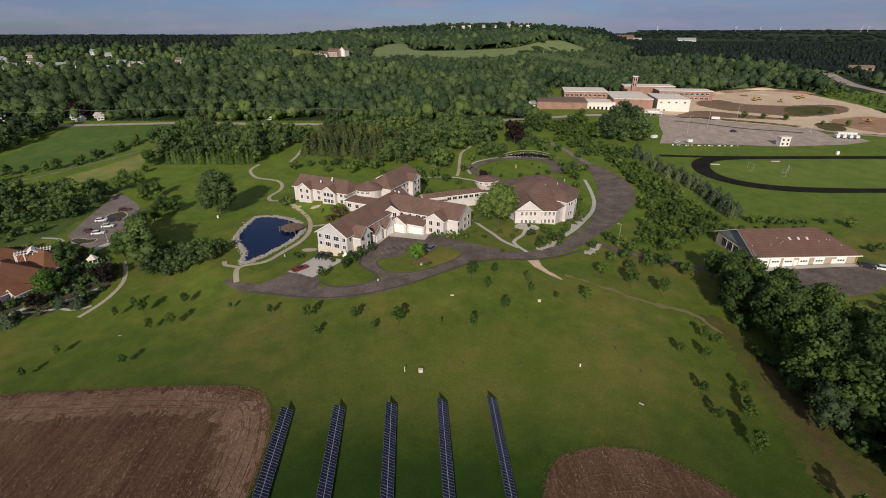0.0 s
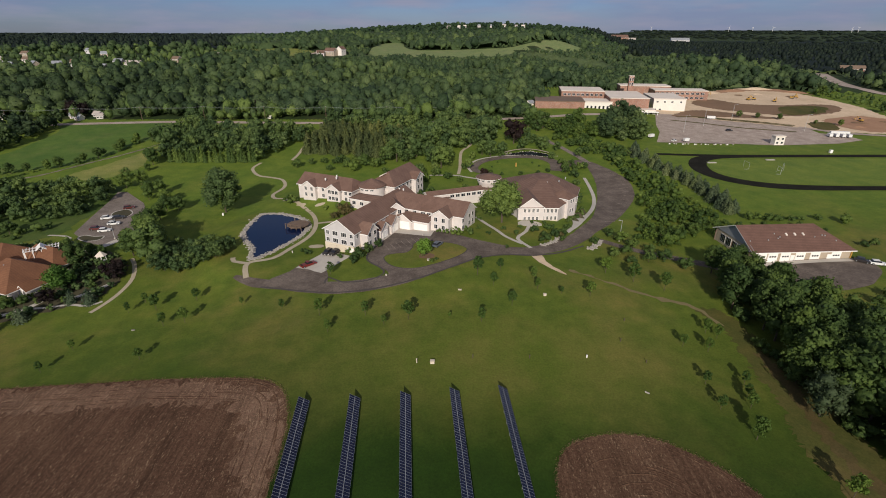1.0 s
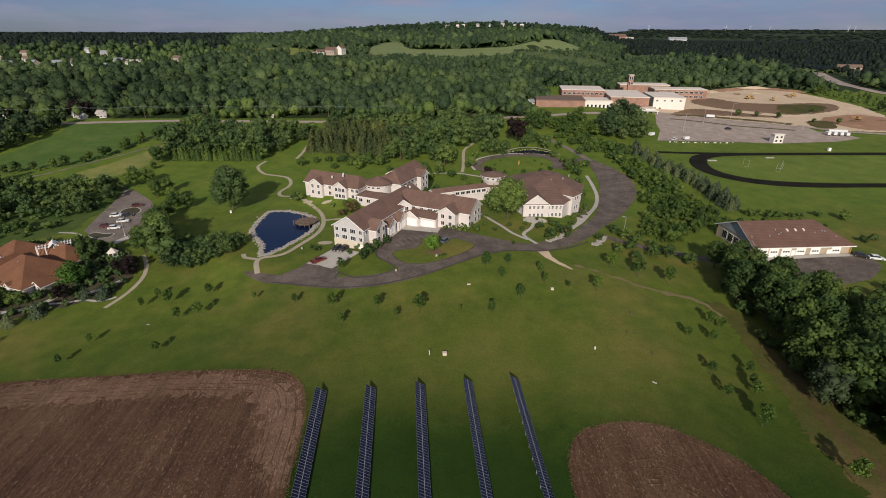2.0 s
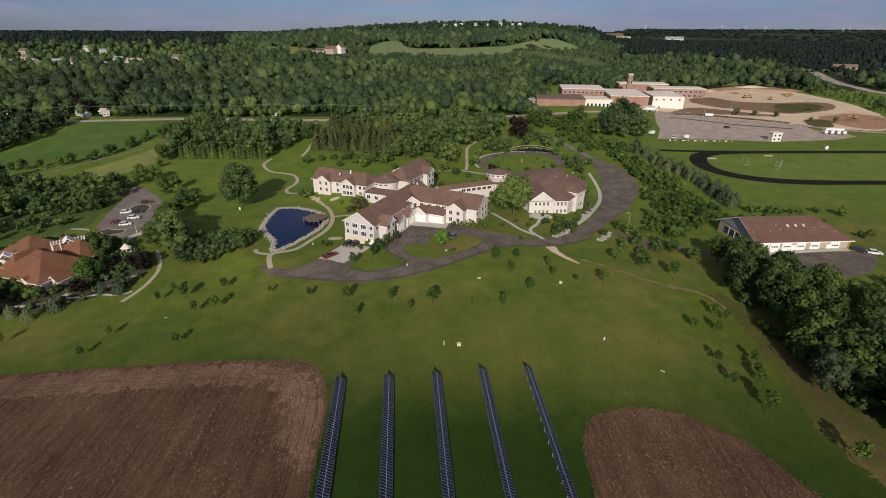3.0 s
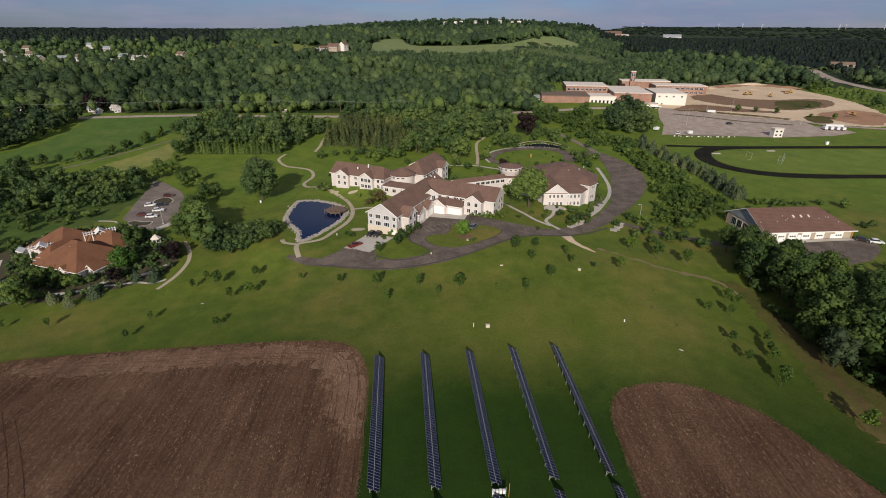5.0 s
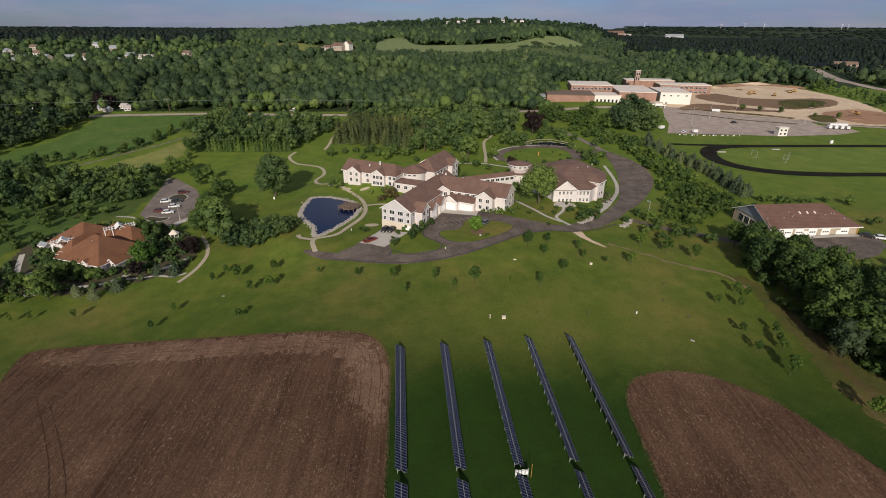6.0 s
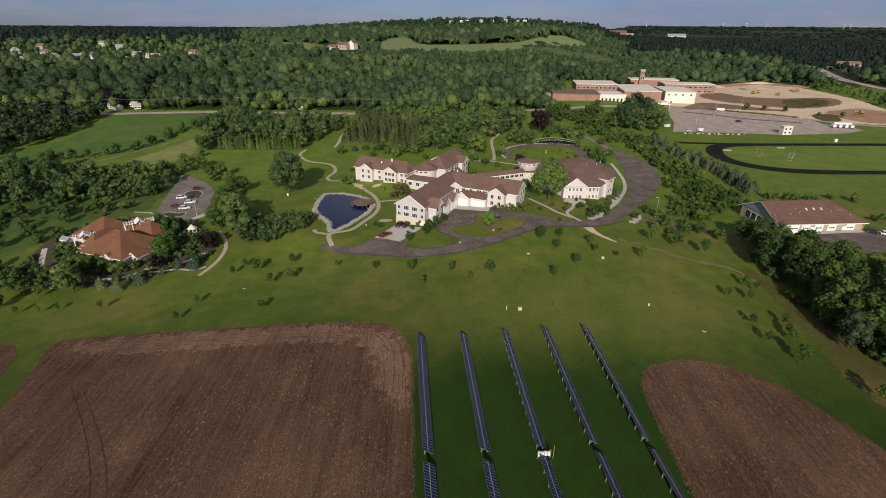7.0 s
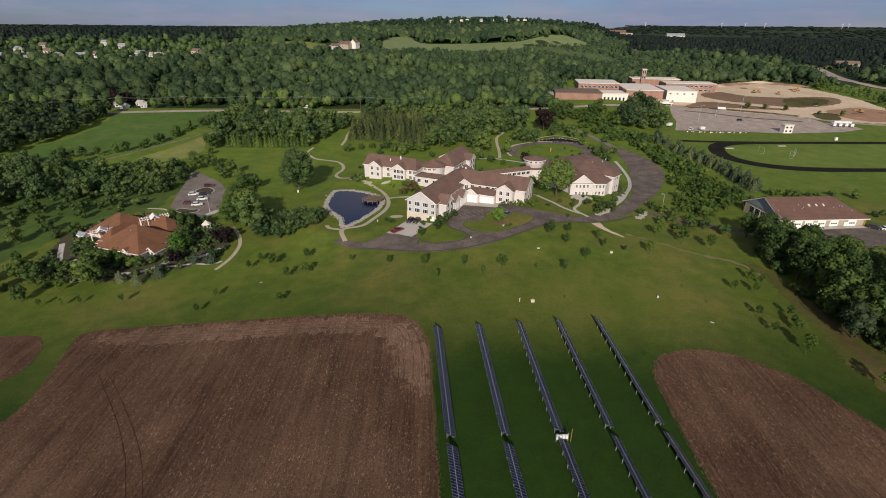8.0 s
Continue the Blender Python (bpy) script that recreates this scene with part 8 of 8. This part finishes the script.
plant(COLUMN, [(-160 + 2.3 * i, 279 + 1.2 * math.sin(i * 1.9), 1.0) for i in range(22)], "evergreen windbreak", stretch=0.15)
# woods behind the house
NORTH_WEST = [(-176, 296), (-165, 280), (-128, 286), (-110, 280), (-104, 292), (-96, 318), (-92, 340), (-112, 346), (-146, 350), (-170, 356), (-186, 364)]
woods("hedgerow_wood", mass(NORTH_WEST, 7.8, 18, 0.5, 1.35), COPSE, LEAF_HEDGE, "dense leafy wood beside the meadow")
plant(PINE, scatter([(-88, 297), (-40, 288), (-27, 292), (-26, 326), (-40, 334), (-82, 342)], 4.7, 19), "pine plantation", (0.80, 1.05), 0.12)
NORTH = [(-36, 296), (-20, 300), (6, 304), (20, 312), (34, 316), (36, 345), (44, 372), (-90, 368), (-86, 348), (-36, 332)]
woods("north_wood", mass(NORTH, 7.8, 20, 0.55, 1.45), COPSE, LEAF_HEDGE, "dense tall wood behind the house")
plant(GARDEN, [(-14, 252, 0.7), (-6, 260, 0.6)], "garden trees")
LANE_WOOD = [(76, 330), (92, 318), (104, 334), (110, 356), (104, 378), (84, 376), (72, 352)]
woods("lane_wood", mass(LANE_WOOD, 7.4, 51, 0.4, 0.85), COPSE, LEAF_SCRUB, "young leafy trees crowding a disused lane")
EAST_WOOD = [(104, 334), (116, 318), (130, 322), (136, 342), (146, 372), (150, 392), (134, 394), (120, 372), (108, 352)]
woods("school_wood", mass(EAST_WOOD, 7.6, 22, 0.8, 1.3), NEAR_COPSE, LEAF_WOOD, "dense dark trees before the school")
plant(MID, [(66, 352, 1.1), (72, 360, 1.2), (62, 364, 1.0), (70, 372, 1.1), (238, 400, 0.6), (266, 392, 0.55), (370, 418, 1.0), (252, 398, 0.45), (285, 378, 0.4), (300, 372, 0.5)], "roadside trees")
plant(BIG, [(374, 497, 0.85), (312, 418, 0.3)], "roadside trees")

# ---- far woods ----
def spread(x0, x1, y0, y1, gap, seed, keep):
    rng = np.random.default_rng(seed)
    xs, ys = np.meshgrid(np.arange(x0, x1, gap), np.arange(y0, y1, gap))
    x = xs.ravel() + rng.uniform(-0.42, 0.42, xs.size) * gap
    y = ys.ravel() + rng.uniform(-0.42, 0.42, xs.size) * gap
    k = keep(x, y)
    return x[k], y[k]


CLEAR = [HILL_FIELD, WEST_CLEARING, [(215, 430), (236, 505), (262, 528), (292, 542), (328, 560), (364, 546), (384, 508), (392, 470), (386, 436), (372, 400), (480, 350), (130, 300), (70, 395), (76, 428), (82, 448), (101, 450), (106, 492), (150, 508), (205, 535), (262, 532)],
         [(-300, 384), (-250, 384), (-250, 400), (-300, 400)], [(-222, 700), (-140, 690), (-138, 800), (-178, 806), (-184, 884), (-216, 880)], [(398, 540), (420, 500), (470, 455), (530, 420), (540, 440), (470, 500), (466, 540), (485, 590), (520, 650), (575, 750), (540, 770), (472, 670), (418, 590)]]


def open_sky(x, y):
    k = np.ones(x.shape, bool)
    for c in CLEAR:
        k &= ~inside(c, x, y)
    return k


NEAR_TREE = [dome(s, 4.5, 11.0, 0.0, 2, 9, 78, 0.62) for s in range(80, 90)]
BACK_TREE = [dome(s, 4.6, 11.0, -0.5, 2, 8, 40, 0.78) for s in range(90, 98)]
SPUR_TREE = [dome(s, 4.2, 11.0, -0.5, 1, 7, 26, 0.72) for s in range(160, 166)]
UPPER_TREE = [dome(s, 5.0, 11.0, -0.5, 2, 7, 18, 1.1) for s in range(140, 146)]
FAR_TREE = [dome(s, 5.4, 11.0, -1.0, 1, 6, 0, 0) for s in range(98, 103)]
DISTANT_TREE = [dome(s, 3.9, 12.0, -1.0, 1, 5, 0, 0) for s in range(166, 171)]
ROOMS = [(h.location.x, h.location.y) for h in scene.objects if h.name.startswith("house") and h.location.y > 600]


def clear_of_houses(x, y):
    k = np.ones(x.shape, bool)
    for hx, hy in ROOMS:
        w, d = (7, 24) if hy < 770 else (17, 95) if hy < 1200 else (12, 120)
        k &= ~((np.abs(x - hx) < w) & (y > hy - d) & (y < hy + 9))
    return k


def view(x, y):
    return (np.abs(x + 10) < y * 0.98) & clear_of_houses(x, y)


def zone_near(x, y):
    return open_sky(x, y) & (y > 384 + 10 * np.sin(x * 0.05)) & view(x, y) & ((x < 70) | (y > 520) | ((x < 99) & (y > 448)))


def sizes(n, seed, lo, hi):
    r = np.random.default_rng(seed)
    return lo + (hi - lo) * r.random(n) ** 1.6


def understorey(name, x0, x1, y0, y1, cell, lo, hi, seed, keep, mat, label):
    """The closed lower leaf layer of a forest: a broken, lumpy sheet of foliage between the crowns."""
    rng = np.random.default_rng(seed)
    xs, ys = np.meshgrid(np.arange(x0, x1, cell), np.arange(y0, y1, cell))
    x = xs + rng.uniform(-0.4, 0.4, xs.shape) * cell
    y = ys + rng.uniform(-0.4, 0.4, xs.shape) * cell
    k = keep(x.ravel(), y.ravel()).reshape(xs.shape)
    z = land(x, y) + rng.uniform(lo, hi, xs.shape)
    edge = np.zeros(k.shape, bool)
    for axis in (0, 1):
        for s in (-1, 1):
            edge |= ~np.roll(k, s, axis)
    z = np.where(edge, land(x, y) - 0.5, z)
    n = xs.shape[1]
    i, j = np.meshgrid(np.arange(n - 1), np.arange(xs.shape[0] - 1))
    a = (j * n + i).ravel()
    kk = k.ravel()
    ok = kk[a] & kk[a + 1] & kk[a + n] & kk[a + n + 1]
    a = a[ok]
    t = np.stack([a, a + 1, a + n + 1, a, a + n + 1, a + n], -1).reshape(-1, 3)
    used, inv = np.unique(t, return_inverse=True)
    v = np.stack([x, y, z], -1).reshape(-1, 3)[used]
    return tagged(new(name, tri_mesh(name, v, inv.reshape(-1, 3), mat)), label, "woods", kind="stuff")


def suburb(x, y):
    return (x < -300) & (y > 604) & (y < 880)


def clouded_side(x, y):
    """Where the woods take the leaf colour darkened for cloud shade: the plain behind the spur, and the ridge beyond
    the suburb.
    """
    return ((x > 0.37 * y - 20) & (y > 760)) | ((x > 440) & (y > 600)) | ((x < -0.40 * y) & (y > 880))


understorey("understorey_near", -600, 640, 398, 545, 3.6, 3.0, 7.0, 71, lambda x, y: zone_near(x, y) & ~suburb(x, y), LEAF_WOOD, "lower foliage filling the valley forest")
understorey("understorey_middle", -900, 900, 540, 865, 5.0, 1.5, 5.5, 72, lambda x, y: zone_near(x, y) & ~suburb(x, y), LEAF_WOOD, "lower foliage filling the hill forest")
understorey("understorey_upper", -1150, 1250, 860, 1260, 9.0, 6.0, 11.0, 73, lambda x, y: open_sky(x, y) & view(x, y) & ~clouded_side(x, y), LEAF_WOOD, "lower foliage of the wooded slopes")
understorey("understorey_far", -1700, 1900, 760, 2400, 20.0, 3.0, 8.0, 74, lambda x, y: view(x, y) & open_sky(x, y) & clouded_side(x, y), LEAF_CLOUDED, "closed canopy of far woods in a cloud-shaded green")
x, y = spread(-440, 72, 384, 400, 7.4, 36, zone_near)
woods("roadside_wood", list(zip(x, y, sizes(len(x), 8, 0.6, 1.3))), NEAR_TREE, LEAF_GROVE_LIFTED, "leafy trees lining the country road")
x, y = spread(-600, 640, 392, 540, 7.6, 31, lambda x, y: zone_near(x, y) & ~suburb(x, y))
oaks = x + 0.25 * (y - 450) + 40 * np.sin(y * 0.06) < -225
big = sizes(len(x), 1, 0.62, 1.5)
woods("woods_near", list(zip(x[~oaks], y[~oaks], big[~oaks])), NEAR_TREE, LEAF_WOOD, "dense summer-green broadleaf forest across a valley")
woods("oak_woods", list(zip(x[oaks], y[oaks], big[oaks])), NEAR_TREE, LEAF_VALLEY_CLOUDED, "dense dark oak forest across a valley, cloud shade in its green")
x, y = spread(-900, 900, 540, 860, 9.4, 32, lambda x, y: zone_near(x, y) & ~suburb(x, y) & ~clouded_side(x, y) & ~((np.abs(x - 60) < 180) & (y > 720) & (y < 770)))
low = (x > -150) & (x < 330) & (y > 625)
x2, y2 = spread(-150, 330, 625, 860, 6.6, 39, lambda x, y: zone_near(x, y) & ~clouded_side(x, y) & ~((np.abs(x - 60) < 180) & (y > 720) & (y < 770)))
woods("woods_middle", list(zip(x[~low], y[~low], sizes(len(x), 2, 0.68, 1.5)[~low])), BACK_TREE, LEAF_WOOD, "dense forest rising to the hills")
woods("woods_spur", list(zip(x2, y2, sizes(len(x2), 11, 0.5, 1.0))), SPUR_TREE, LEAF_WOOD, "close young forest on the slope behind the school")
x, y = spread(-900, -300, 604, 880, 17.0, 37, lambda x, y: suburb(x, y) & view(x, y))
woods("suburb_trees", list(zip(x, y, sizes(len(x), 9, 0.55, 1.25))), BACK_TREE, LEAF_HEDGE, "garden trees scattered between suburban houses")
x, y = spread(-1150, 1250, 860, 1250, 17, 35, lambda x, y: ~clouded_side(x, y) & ((open_sky(x, y) & view(x, y)) | (inside(HILL_FIELD, x, y) & (np.sin(x * 0.043 + 1) * np.sin(y * 0.031) > 0.9))))
woods("woods_upper", list(zip(x, y, sizes(len(x), 6, 0.9, 1.6))), UPPER_TREE, LEAF_WOOD, "wooded slopes round a hill pasture")
x, y = spread(-2000, 2100, 1250, 2150, 19, 33, lambda x, y: view(x, y) & ~clouded_side(x, y) & (np.sin(x * 0.006 + 2) * np.sin(y * 0.007) < 0.75))
woods("woods_hill", list(zip(x, y, sizes(len(x), 4, 0.7, 1.4))), FAR_TREE, LEAF_FAR, "distant wooded hillside")
x, y = spread(-1500, 1700, 620, 2150, 19, 38, lambda x, y: view(x, y) & open_sky(x, y) & clouded_side(x, y))
woods("needle_woods", list(zip(x, y, sizes(len(x), 10, 0.8, 1.6))), DISTANT_TREE, LEAF_CLOUDED, "distant woods on low ground, darkened for cloud shade")
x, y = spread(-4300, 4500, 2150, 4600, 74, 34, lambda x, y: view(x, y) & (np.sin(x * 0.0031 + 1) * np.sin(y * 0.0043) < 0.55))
woods("woods_horizon", list(zip(x, y, sizes(len(x), 5, 1.8, 3.0))), [(v * [2.0, 1.9, 0.40], t) for v, t in FAR_TREE], LEAF_CLOUDED, "horizon woods in a cloud-darkened green")
SITE_SCRUB = [(374, 500), (378, 465), (376, 432), (366, 402), (352, 374), (336, 352), (400, 338), (452, 350), (480, 400), (440, 450), (425, 480), (420, 510), (408, 530), (375, 530)]
woods("site_scrub", mass(SITE_SCRUB, 9.0, 62, 0.18, 0.48), BACK_TREE, LEAF_OAK, "scrub trees between the building site and the highway")
